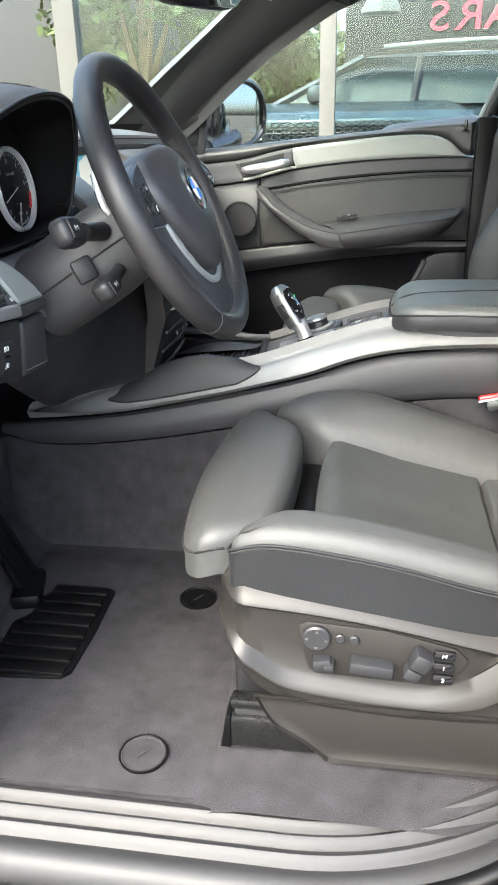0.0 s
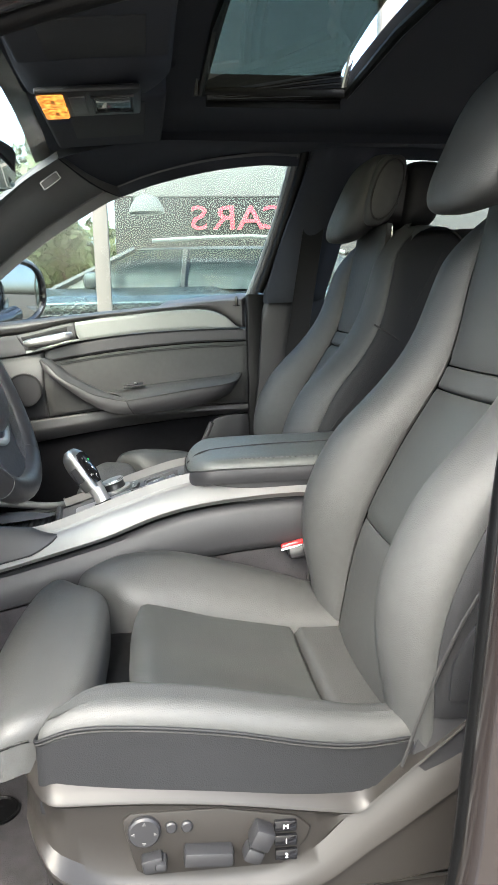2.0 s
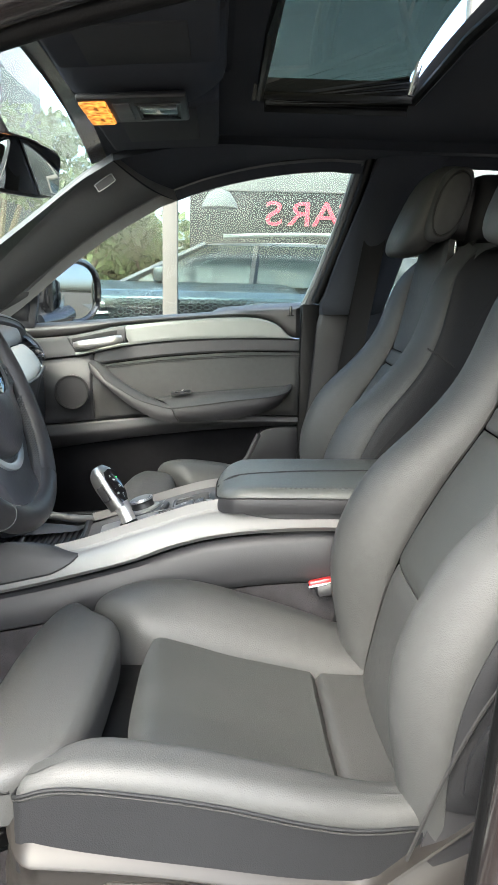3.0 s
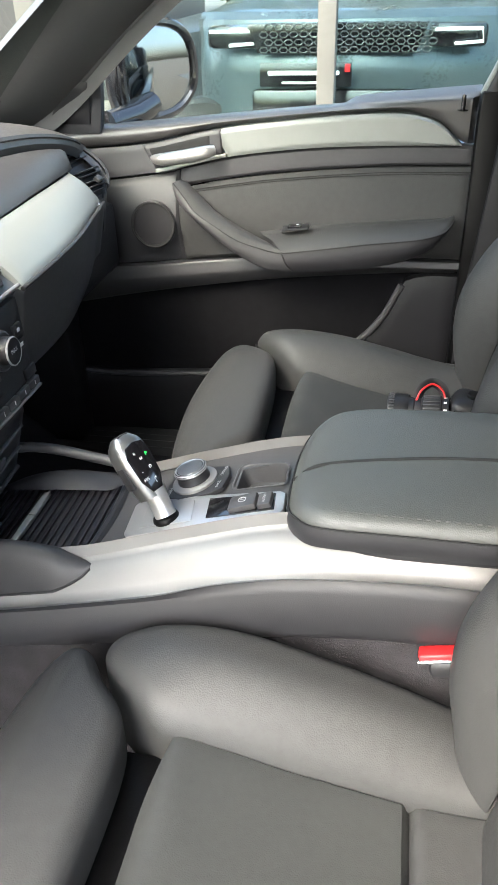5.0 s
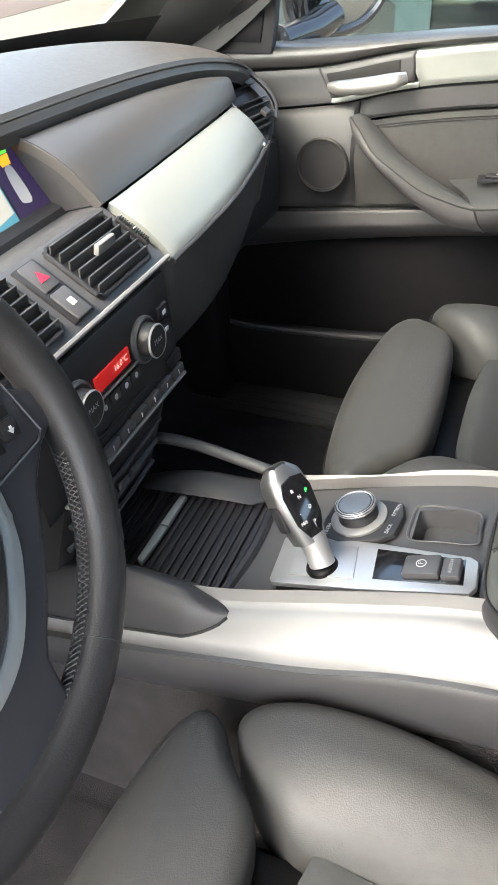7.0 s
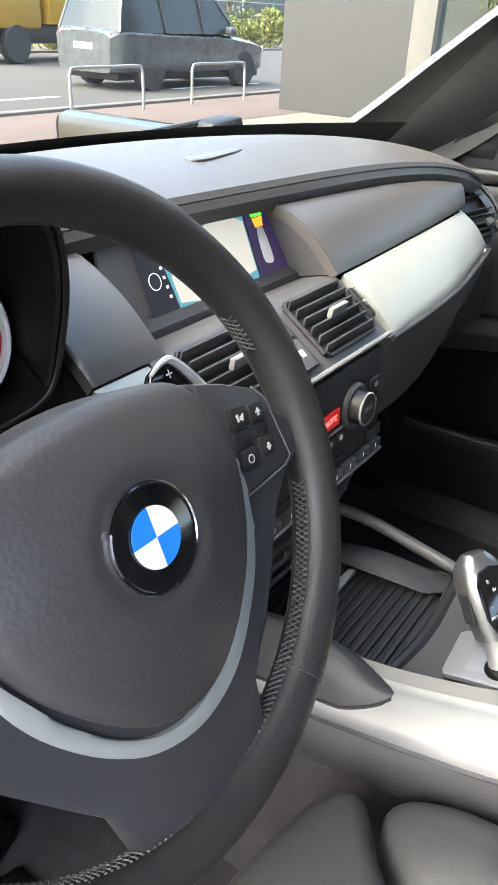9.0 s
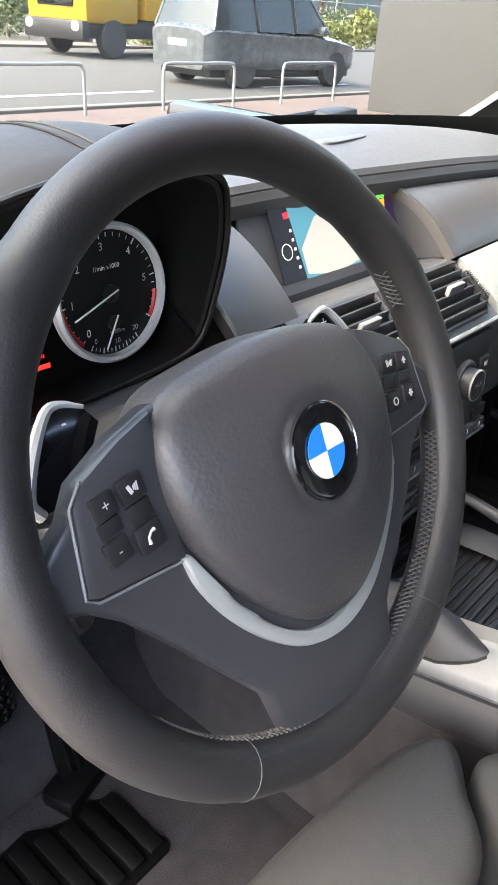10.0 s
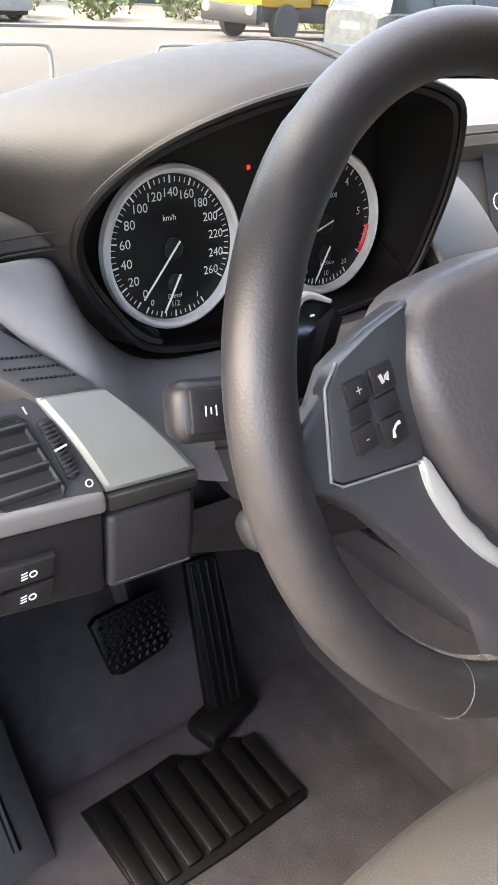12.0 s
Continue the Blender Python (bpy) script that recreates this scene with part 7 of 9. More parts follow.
PADDLE_SILVER = material("satin_paddle_silver", (0.55, 0.56, 0.56), 0.35, metal=0.4, vary=0.03)
POD_EDGE = material("grey_pod_edge", (0.16, 0.165, 0.175), 0.4, vary=0.05)
PAD = material("airbag_cover", (0.034, 0.033, 0.0355), 0.46, spec=0.5, vary=0.12, scale=120, bump=0.24, bump_scale=420, kind="grain", wear=0.10)
pad_o = smooth_outline([(-0.072, 0.057), (-0.036, 0.066), (0.0, 0.069), (0.036, 0.066), (0.072, 0.057), (0.089, 0.034), (0.089, -0.006), (0.068, -0.050), (0.032, -0.088), (0.0, -0.099), (-0.032, -0.088), (-0.068, -0.050), (-0.089, -0.006), (-0.089, 0.034)], 5)


def pad_top(x, y):
    d = math.hypot(x, y)
    dish = -0.007 * max(0, 1 - (d / 0.036) ** 2) if d > 0 else -0.007
    return 0.038 - 2.6 * x * x - 4.0 * max(0, y) ** 2 - 1.8 * min(0, y) ** 2 + dish * (1 if d < 0.036 else 0)


part("airbag_cover", moved(pillow(pad_o, pad_top, 0.010, 0.035, 5, 14), W), PAD, wheel, "grained black airbag cover")
badge = part("badge", lathe([(0.0272, 0.0), (0.0272, 0.004), (0.0260, 0.0052), (0.0240, 0.0045), (0.0, 0.0050)], 48, W @ pose(0, 0, 0.0300)), GLOSS, wheel, "round badge, black ring round blue and white quarters")
part("badge_rim", lathe([(0.0262, 0.004), (0.0275, 0.0050), (0.0275, 0.0030)], 48, W @ pose(0, 0, 0.0300), ring=True), CHROME, badge)
for k in range(4):
    a0 = k * math.pi / 2 + radians(0)
    sector = [(0, 0)] + [(0.0152 * math.cos(a0 + math.pi / 2 * j / 10), 0.0152 * math.sin(a0 + math.pi / 2 * j / 10)) for j in range(11)]
    part("badge_quarter", prism(sector, 0.0006, 0, W @ pose(0, 0, 0.0350)), BLUE if k % 2 else ENAMEL, badge, sharp=True)

# spokes: a carrier plate with two side arms and a lower arm
left_arm = [(-0.080, 0.054), (-0.105, 0.046), (-0.131, 0.033), (-0.142, 0.018), (-0.160, 0.006), (-0.164, -0.018), (-0.144, -0.026), (-0.124, -0.042), (-0.104, -0.066), (-0.078, -0.099), (-0.058, -0.124), (-0.050, -0.165), (0.050, -0.165), (0.058, -0.124), (0.078, -0.099), (0.104, -0.066), (0.124, -0.042), (0.144, -0.026), (0.164, -0.018), (0.160, 0.006), (0.142, 0.018), (0.131, 0.033), (0.105, 0.046), (0.080, 0.054)]
SPOKE = material("satin_spoke_plastic", (0.032, 0.033, 0.0375), 0.36, vary=0.08, scale=150, bump=0.05, bump_scale=900, kind="grain", spec=0.5)
part("spokes", prism(left_arm, 0.014, 0.005, W @ pose(0, 0, -0.010), 3), SPOKE, wheel, "dark grey three-armed spoke carrier")
BRIGHT = material("bright_satin_silver", (0.36, 0.385, 0.38), 0.38, metal=0.45, vary=0.04)
trim_in = smooth_path([(x, y, 0) for x, y in ((-0.0865, -0.0225), (-0.079, -0.037), (-0.0635, -0.063), (-0.043, -0.087), (-0.020, -0.102), (0.004, -0.106), (0.030, -0.098), (0.053, -0.080), (0.078, -0.046), (0.092, -0.010), (0.0945, 0.002))], 5)
trim_out = smooth_path([(x, y, 0) for x, y in ((0.0975, 0.002), (0.0975, -0.012), (0.094, -0.036), (0.082, -0.064), (0.057, -0.094), (0.034, -0.110), (0.005, -0.1165), (-0.026, -0.1095), (-0.052, -0.091), (-0.0735, -0.066), (-0.0865, -0.042), (-0.0905, -0.0235))], 5)
trim_l = [(p.x, p.y) for p in trim_in + trim_out]
part("bright_trim", prism(trim_l, 0.010, 0.002, W @ pose(0, 0, -0.002)), BRIGHT, wheel, "satin silver V-shaped trim")
for s in (-1, 1):
    plate_o = [(s * x, y) for x, y in ((0.084, 0.052), (0.106, 0.045), (0.130, 0.034), (0.139, 0.024), (0.1455, -0.017), (0.140, -0.020), (0.088, -0.0235))]
    pod = part("switch_pod", prism(plate_o, 0.0115, 0.003, W @ pose(0, 0, -0.004)), SPOKE, wheel, "multifunction switch pod")
    part("pod_edge", tube([W @ V3((s * x, y, 0.0055)) for x, y in ((0.131, 0.034), (0.1400, 0.024), (0.1463, -0.0172), (0.140, -0.0212), (0.090, -0.0245))], 0.0008, 6), POD_EDGE, pod, "thin bright edge of the pod")
    for k, (x, y, w_, h_) in enumerate(((0.1245, 0.0195, 0.0135, 0.0120), (0.1245, 0.0090, 0.0130, 0.0080), (0.1245, -0.0025, 0.0140, 0.0125), (0.1080, 0.0220, 0.0150, 0.0130), (0.1070, 0.0095, 0.0145, 0.0100), (0.1060, -0.0035, 0.0160, 0.0140))):
        at_ = W @ pose(s * x, y, 0.0078, 0, 0, s * -8)
        key = part("switch_key", rbox((w_, h_, 0.0045 if k not in (1, 4) else 0.0025), 0.0014 if k not in (1, 4) else 0.0008, at_), HARD, pod)
        lift_ = at_ @ pose(0, 0, 0.0025)
        if s < 0 and k in (0, 2):
            part("key_mark", letters("+" if k == 0 else "-", 0.0078, lift_), GREY_PRINT, key, sharp=True)
        elif k == 3:
            part("key_mark", join(rbox((0.0020, 0.0046, 0.0004), 0.0001, lift_ @ pose(-0.0020, 0, 0, 0, 0, 15)), *[rbox((0.0007, 0.0024 + 0.001 * j, 0.0004), 0, lift_ @ pose(0.0003 + 0.0011 * j, 0.0, 0, 0, 0, -12)) for j in range(3)]), GREY_PRINT, key, sharp=True)
        elif k == 5 and s < 0:
            part("key_mark", tube([lift_ @ V3(p) for p in ((-0.0024, -0.0028, 0), (-0.0019, 0.0003, 0), (0.0006, 0.0024, 0), (0.0028, 0.0027, 0))], lambda t: 0.0005 + 0.0006 * abs(2 * t - 1), 6), GREY_PRINT, key)
        elif k == 5:
            part("key_mark", lathe([(0.0028, 0), (0.0028, 0.0004), (0.0021, 0.0004), (0.0021, 0)], 18, lift_, ring=True), GREY_PRINT, key, sharp=True)
        elif s > 0 and k in (0, 2):
            up_ = 1 if k == 0 else -1
            part("key_mark", join(prism([(-0.0026, 0), (0.0026, 0), (0, 0.0030 * up_)], 0.0004, 0, lift_), rbox((0.0020, 0.0020, 0.0004), 0, lift_ @ pose(0, -0.0010 * up_, 0.0002))), GREY_PRINT, key, sharp=True)
    # shift paddle behind the rim
    po = [(s * x, y) for x, y in ((0.086, 0.050), (0.093, 0.060), (0.106, 0.0650), (0.1155, 0.0620), (0.1300, 0.0420), (0.1375, 0.0250), (0.1330, 0.0160), (0.119, 0.016), (0.100, 0.030))]
    pdl = part("shift_paddle", prism(po, 0.006, 0.002, W @ pose(0.0, 0, -0.040)), GLOSS, wheel, "black shift paddle with a silver edge")
    part("paddle_edge", tube(smooth_path([W @ V3((x, y, -0.0345)) for x, y in po[1:7]], 4), lambda t: curve_at([(0, 0.0012), (0.3, 0.0026), (0.7, 0.0040), (1, 0.0034)], t), 8), PADDLE_SILVER, pdl)
    part("paddle_mark", letters("+" if s > 0 else "-", 0.012, W @ pose(s * 0.107, 0.056, -0.0335)), WHITE, pdl, sharp=True)


# ---- driver's footwell ----
mat_m = Matrix.Translation((0, 0, 0.4945))
mat_o = [(-0.503, -0.521), (-0.505, -0.425), (-0.508, -0.394), (-0.490, -0.372), (-0.484, -0.352), (-0.486, -0.318), (-0.478, -0.306), (-0.376, -0.284), (-0.366, -0.292), (-0.364, -0.40), (-0.368, -0.498), (-0.380, -0.512)]
heel = thing("heel_pad", (-0.44, -0.40, 0.493), "black ribbed rubber heel pad set in the floor mat", "heel pad")
part("pad_base", prism(mat_o, 0.005, 0.002, mat_m), RUBBER, heel)
for k in range(8):
    y = -0.502 + 0.0288 * k
    x0 = curve_at([(-0.52, -0.495), (-0.41, -0.496), (-0.36, -0.478), (-0.31, -0.476), (-0.29, -0.468)], y)
    part("rib", rbox((abs(x0 + 0.375), 0.021, 0.007), 0.003, pose((x0 - 0.375) / 2, y, 0.502)), RUBBER, heel)
mat = thing("floor_mat", (-0.35, -0.42, 0.491), "dark grey velour floor mat", "floor mat")
for k, (x, y) in enumerate(((-0.218, -0.636), (-0.219, -0.290))):
    clip = thing("mat_fastener", (x, y, 0.493), "round black fastener pressed into the carpet", "fastener", "mat fasteners")
    m_ = pose(x, y, 0.4945)
    part("disc", lathe([(0.031, 0), (0.031, 0.003), (0.028, 0.0045), (0.026, 0.003), (0.0, 0.0035)], 36, m_), RUBBER if k else CARPET, clip)
    part("ring", lathe([(0.0315, 0.001), (0.0320, 0.0045), (0.0300, 0.005), (0.0290, 0.003)], 36, m_, ring=True), RUBBER, clip)
    part("slot", rbox((0.004, 0.020, 0.002), 0.0005, m_ @ pose(0, 0, 0.0035, 0, 0, -38)), GROOVE, clip)
part("mat_sheet", quilt(lambda u, v: (lerp(-0.545, -0.118, u), lerp(-0.69, -0.16, v), 0.4935 + 0.004 * max(0, (u - 0.93) / 0.07)), 30, 16, 0.02, 0.004, 0.004), CARPET, mat)

gas = thing("accelerator_pedal", (-0.52, -0.31, 0.492), "tall ribbed black rubber accelerator pedal", "pedal")
ga, gb = V3((-0.527, -0.306, 0.512)), V3((-0.612, -0.283, 0.70))
GP = basis(ga.lerp(gb, 0.5), (0.10, 1, 0), gb - ga)
gl = (gb - ga).length
part("blade", prism([(-0.030, -gl / 2), (0.030, -gl / 2), (0.023, gl / 2), (-0.023, gl / 2)], 0.012, 0.004, GP), RUBBER, gas)
for k in range(4):
    part("rib", rbox((0.0045, gl - 0.01, 0.005), 0.0015, GP @ pose(-0.0170 + 0.0113 * k, 0, 0.0135, 0, 0, 0)), RUBBER, gas)
part("foot", rbox((0.050, 0.094, 0.028), 0.008, pose(-0.517, -0.308, 0.505, 0, 0, 16)), RUBBER, gas)
brake = thing("brake_pedal", (-0.63, -0.385, 0.50), "black rubber brake pedal with a diamond tread", "pedal")
BP = basis((-0.622, -0.384, 0.617), (0.02, 0.9, 0), (-0.42, 0, 0.90)) @ Matrix.Diagonal((0.9, 0.9, 0.9, 1))
bo = [(-0.060, 0.030), (-0.045, -0.050), (-0.030, -0.056), (0.040, -0.046), (0.050, -0.035), (0.052, 0.038), (0.044, 0.046), (-0.050, 0.038)]
pad_ = part("pad", prism(bo, 0.014, 0.005, BP), RUBBER, brake)
for k in range(9):
    for j in range(8):
        x, y = -0.048 + 0.0118 * k + 0.003 * (j % 2), -0.040 + 0.0105 * j
        if abs(x) < 0.046 + 0.004 * (y > -0.03):
            part("stud", prism([(-0.0048, 0), (0, -0.0048), (0.0048, 0), (0, 0.0048)], 0.004, 0.0015, BP @ pose(x, y, 0.0135), 1), RUBBER, pad_)
part("arm", tube([(-0.635, -0.383, 0.63), (-0.72, -0.38, 0.80), (-0.80, -0.38, 0.98)], 0.012, 8), HARD, brake)
rest_ = thing("foot_rest", (-0.55, -0.62, 0.49), "dark plastic foot rest", "foot rest")
part("plate", quilt(lambda u, v: (lerp(-0.47, -0.72, v), lerp(-0.715, -0.565, u), lerp(0.500, 0.68, v)), 10, 10, 0.01, 0.006, 0.03), HARD, rest_)
for k in range(4):
    part("rib", tube([(-0.49, -0.69 + 0.03 * k, 0.517), (-0.70, -0.69 + 0.03 * k, 0.668)], 0.005, 8), RUBBER, rest_)

# ---- roof fittings ----
oh = thing("overhead_console", (-0.05, MID, 1.56), "dark overhead console with reading lamps, one lit amber", "overhead console")


def over(u, v):
    x, y = lerp(-0.165, 0.10, u), MID + lerp(-0.17, 0.17, v)
    b = (math.sin(math.pi * u) * math.sin(math.pi * v)) ** 0.4
    return (x, y, lerp(roof_height(x, y) - 0.004, 1.552 + 0.05 * (x + 0.03), b))


part("shell", quilt(over, 30, 30, 0.004, 0.003, -0.01, flip=True), LINER, oh, "soft dark console shell")
OV = basis((-0.043, -0.012, 1.5440), (1, 0, 0.06), (0, -1, 0))
bez = part("lamp_bezel", rbox((0.160, 0.150, 0.010), 0.004, OV), HARD, oh, "black lamp bezel")
AMBER = glowing("amber_lamp", (1.0, 0.33, 0.05), 0.75)
prisms = AMBER.node_tree.nodes.new("ShaderNodeTexNoise")
prisms.inputs["Scale"].default_value, prisms.inputs["Detail"].default_value = 5, 2
glow_span = AMBER.node_tree.nodes.new("ShaderNodeMapRange")
glow_span.inputs["From Min"].default_value, glow_span.inputs["From Max"].default_value = 0.35, 0.65
glow_span.inputs["To Min"].default_value, glow_span.inputs["To Max"].default_value = 0.01, 0.24
AMBER.node_tree.links.new(prisms.outputs["Fac"], glow_span.inputs["Value"])
AMBER.node_tree.links.new(glow_span.outputs["Result"], AMBER.node_tree.nodes["Principled BSDF"].inputs["Emission Strength"])
part("reading_lamp", rbox((0.040, 0.062, 0.008), 0.004, OV @ pose(-0.058, -0.036, 0.006)), AMBER, bez, "amber-lit lamp lens")
part("reading_lamp", rbox((0.040, 0.062, 0.008), 0.004, OV @ pose(-0.058, 0.034, 0.006)), AMBER, bez, "amber-lit lamp lens")
part("roof_switch", rbox((0.026, 0.10, 0.006), 0.003, OV @ pose(-0.018, 0, 0.005)), SMOKE_TRIM, bez)
part("microphone_grille", rbox((0.056, 0.080, 0.004), 0.002, OV @ pose(0.036, 0, 0.005)), GLOSS, bez, "dark grille in the lamp bezel")
part("grille_rim", tube([OV @ V3((x, y, 0.0062)) for x, y in ((0.004, -0.046), (0.068, -0.046), (0.068, 0.046), (0.004, 0.046))], 0.0022, 6, closed=True), SMOKE, bez)
VISOR_CLOTH = material("grey_visor_cloth", (0.034, 0.036, 0.038), 0.9, vary=0.12, scale=200, bump=0.3, bump_scale=1200, spec=0.15)
for s, y0, y1, f0, f1 in ((-1, -0.50, -0.10, -0.275, -0.125), (1, 0.115, 0.50, 0.135, 0.395)):
    visor = thing("sun_visor", (-0.03, (y0 + y1) / 2, 1.565), "dark fabric sun visor folded against the roof", "sun visor", "sun visors")
    zv = lambda x: 1.580 + 0.07 * x
    part("board", hexa([(-0.145, y0, zv(-0.145)), (0.085, y0, zv(0.085)), (0.085, y1, zv(0.085)), (-0.145, y1, zv(-0.145)), (-0.145, y0, 1.592), (0.085, y0, 1.600), (0.085, y1, 1.640), (-0.145, y1, 1.615)] if s < 0 else
                       [(-0.145, y0, zv(-0.145)), (0.085, y0, zv(0.085)), (0.085, y1, zv(0.085)), (-0.145, y1, zv(-0.145)), (-0.145, y0, 1.615), (0.085, y0, 1.640), (0.085, y1, 1.600), (-0.145, y1, 1.592)], 0.010, 3), LINER, visor, "dark cloth visor board")
    part("mirror_flap", hexa([(x, y, zv(x) - 0.003) for x, y in ((-0.095, f0), (0.046, f0), (0.046, f1), (-0.095, f1))] + [(x, y, zv(x) + 0.004) for x, y in ((-0.095, f0), (0.046, f0), (0.046, f1), (-0.095, f1))], 0.002), VISOR_CLOTH, visor, "grey mirror flap")

rv = thing("rear_view_mirror", (-0.22, MID, 1.44), "dark-framed rear-view mirror under the windscreen top", "rear-view mirror")
RM = basis((-0.212, MID - 0.045, 1.452), (0.25, 1.0, 0.05), (0.10, 0, 1))
ro = smooth_outline([(-0.115, 0.030), (0.0, 0.037), (0.112, 0.030), (0.122, 0.0), (0.110, -0.035), (0.0, -0.040), (-0.112, -0.035), (-0.122, 0.0)], 5)
part("housing", moved(prism([(x * 1.04, y * 1.1) for x, y in ro], 0.030, 0.010, None, 3), RM @ pose(0, 0, -0.032)), HARD, rv)
part("glass", prism(ro, 0.002, 0.001, RM), REFLECT, rv, "mirror glass")
part("stem", tube([(-0.235, MID, 1.46), (-0.27, MID, 1.53), (-0.265, MID, 1.575)], 0.014, 10), HARD, rv)

# sunroof: glass tilted open, pleated side blinds
sun_roof = thing("sunroof", (0.32, 0, 1.66), "tinted glass sunroof tilted open with pleated side blinds", "sunroof")
part("glass_panel", grid(lambda u, v: (lerp(SUN_X0 - 0.015, SUN_X1 - 0.01, u), lerp(-SUN_Y - 0.01, SUN_Y + 0.01, v), 1.676 + 0.052 * u - 0.030 * (2 * v - 1) ** 2), 12, 16), TINTED, sun_roof, "dark tinted roof glass")
for s in (-1, 1):
    for k in range(5):
        part("pleat", quilt(lambda u, v: (lerp(SUN_X0 + 0.012, SUN_X1 - 0.012, u), s * (SUN_Y - 0.002 + 0.006 * math.sin(math.pi * v)), 1.629 + (0.0085 * (k + v) + 0.001) * (0.25 + 1.2 * u) + 0.006), 14, 4, 0.003, 0.002, 0.002, flip=s > 0), RUBBER, sun_roof)
    for k in range(1, 5):
        part("pleat_rib", tube([(lerp(SUN_X0 + 0.012, SUN_X1 - 0.012, u), s * (SUN_Y - 0.004), 1.635 + (0.0085 * k + 0.001) * (0.25 + 1.2 * u)) for u in (0, 0.25, 0.5, 0.75, 1)], 0.0010, 5), SMOKE_TRIM, sun_roof, "pale edge of a pleat")
for s in (-1, 1):
    part("blind_backing", grid(lambda u, v: (lerp(SUN_X0 + 0.010, SUN_X1 - 0.012, u), s * (SUN_Y + 0.008), 1.625 + (0.0120 + 0.0445 * (0.25 + 1.2 * u)) * v), 10, 3), RUBBER, sun_roof, "black cloth behind the pleats")
part("roof_frame", tube([(SUN_X0, -SUN_Y, roof_height(SUN_X0, SUN_Y)), (SUN_X1, -SUN_Y, roof_height(SUN_X1, SUN_Y)), (SUN_X1, 0, roof_height(SUN_X1, 0)), (SUN_X1, SUN_Y, roof_height(SUN_X1, SUN_Y)), (SUN_X0, SUN_Y, roof_height(SUN_X0, SUN_Y)), (SUN_X0, 0, roof_height(SUN_X0, 0))], 0.010, 8, closed=True), RUBBER, sun_roof)
part("lift_arm", tube([(SUN_X1 - 0.03, 0.25, 1.64), (SUN_X1 - 0.015, 0.25, 1.70)], 0.006, 8), CHROME, sun_roof)

# belt guide on the far pillar
belt_t = thing("seat_belt", (0.53, 0.70, 1.0), "dark seat belt hanging from the centre pillar guide", "seat belt")
part("guide", rbox((0.060, 0.020, 0.035), 0.008, pose(0.487, 0.690, 1.455, 0, 18, 0)), HARD, belt_t)
part("webbing", quilt(lambda u, v: (lerp(0.458, 0.514, u) - 0.11 * v, 0.682 + 0.006 * v, lerp(1.445, 0.75, v)), 4, 20, 0.003, 0.001, 0.002, flip=False), LEATHER_SIDE, belt_t, "black belt webbing")
# label on the far pillar
tag = thing("airbag_tag", (-0.176, 0.570, 1.513), "small rounded plastic tag on the grey pillar trim", "label")
TAG = basis((-0.176, 0.568, 1.5135), (0.80, 0.10, 0.58), (-0.52, -0.42, 0.74))
tag_o = smooth_outline([(-0.023, 0.003), (-0.020, 0.009), (0.020, 0.009), (0.023, 0.003), (0.023, -0.003), (0.020, -0.009), (-0.020, -0.009), (-0.023, -0.003)], 4)
plate_t = part("plate", prism(tag_o, 0.005, 0.001, TAG @ pose(0, 0, -0.002)), PILLAR, tag)
part("rim", tube([TAG @ V3((x, y, 0.0032)) for x, y in tag_o], 0.0012, 6, closed=True), GREY_PRINT, plate_t)

# camera lens left on the far seat
cam_lens = thing("camera_lens", (0.22, 0.34, 0.75), "black camera lens with red strap lying on the seat", "camera lens")
LM = basis((0.236, 0.425, 0.789), (0.985, -0.10, 0.13), (0, 0, 1))
LMZ = LM @ pose(0, 0, 0, 0, 90, 0)
hood = part("lens_hood", lathe([(0.0345, -0.038), (0.0375, -0.040), (0.0385, -0.036), (0.0365, -0.028), (0.0355, -0.010), (0.0335, -0.006), (0.0325, -0.010), (0.0335, -0.030)], 40, LMZ), HARD, cam_lens, "grey ribbed lens hood")
for k in range(40):
    a = 2 * math.pi * k / 40
    part("hood_rib", rbox((0.0022, 0.003, 0.009), 0.0006, LMZ @ pose(0.0378 * math.cos(a), 0.0378 * math.sin(a), -0.033, 0, 0, math.degrees(a))), SMOKE_TRIM, hood)
part("barrel", lathe([(0.030, -0.012), (0.031, 0.002), (0.029, 0.004), (0.029, 0.014), (0.032, 0.016), (0.032, 0.046), (0.029, 0.048), (0.029, 0.058), (0.0, 0.058)], 40, LMZ), HARD, cam_lens)
for k in range(30):
    a = 2 * math.pi * k / 30
    part("grip_rib", rbox((0.0024, 0.0026, 0.026), 0.0008, LMZ @ pose(0.0325 * math.cos(a), 0.0325 * math.sin(a), 0.031, 0, 0, math.degrees(a))), SMOKE_TRIM, cam_lens)
part("front_element", lathe([(0.033, -0.014), (0.0, -0.012)], 32, LMZ), GLOSS, cam_lens)
part("scale_print", join(*[rbox((0.001, 0.004, 0.005), 0, LMZ @ pose(0.0296 * math.cos(a), 0.0296 * math.sin(a), 0.053, 0, 0, math.degrees(a))) for a in [0.4 + 0.5 * k for k in range(12)]]), WHITE, cam_lens)
strap_path = smooth_path([(0.238, 0.430, 0.818), (0.245, 0.438, 0.833), (0.262, 0.445, 0.842), (0.279, 0.440, 0.834), (0.284, 0.432, 0.815), (0.276, 0.424, 0.790)], 6)
part("strap", tube(strap_path, 0.0085, 10, flat=0.16, up=(0, 1, 0)), HARD, cam_lens, "black strap loop")
part("red_edge", tube([p + V3((0, -0.008, 0.001)) for p in strap_path], 0.0017, 8), RED, cam_lens, "red strap border")
cam_b = thing("compact_camera", (0.33, 0.43, 0.74), "black camera body lying on the seat", "camera")
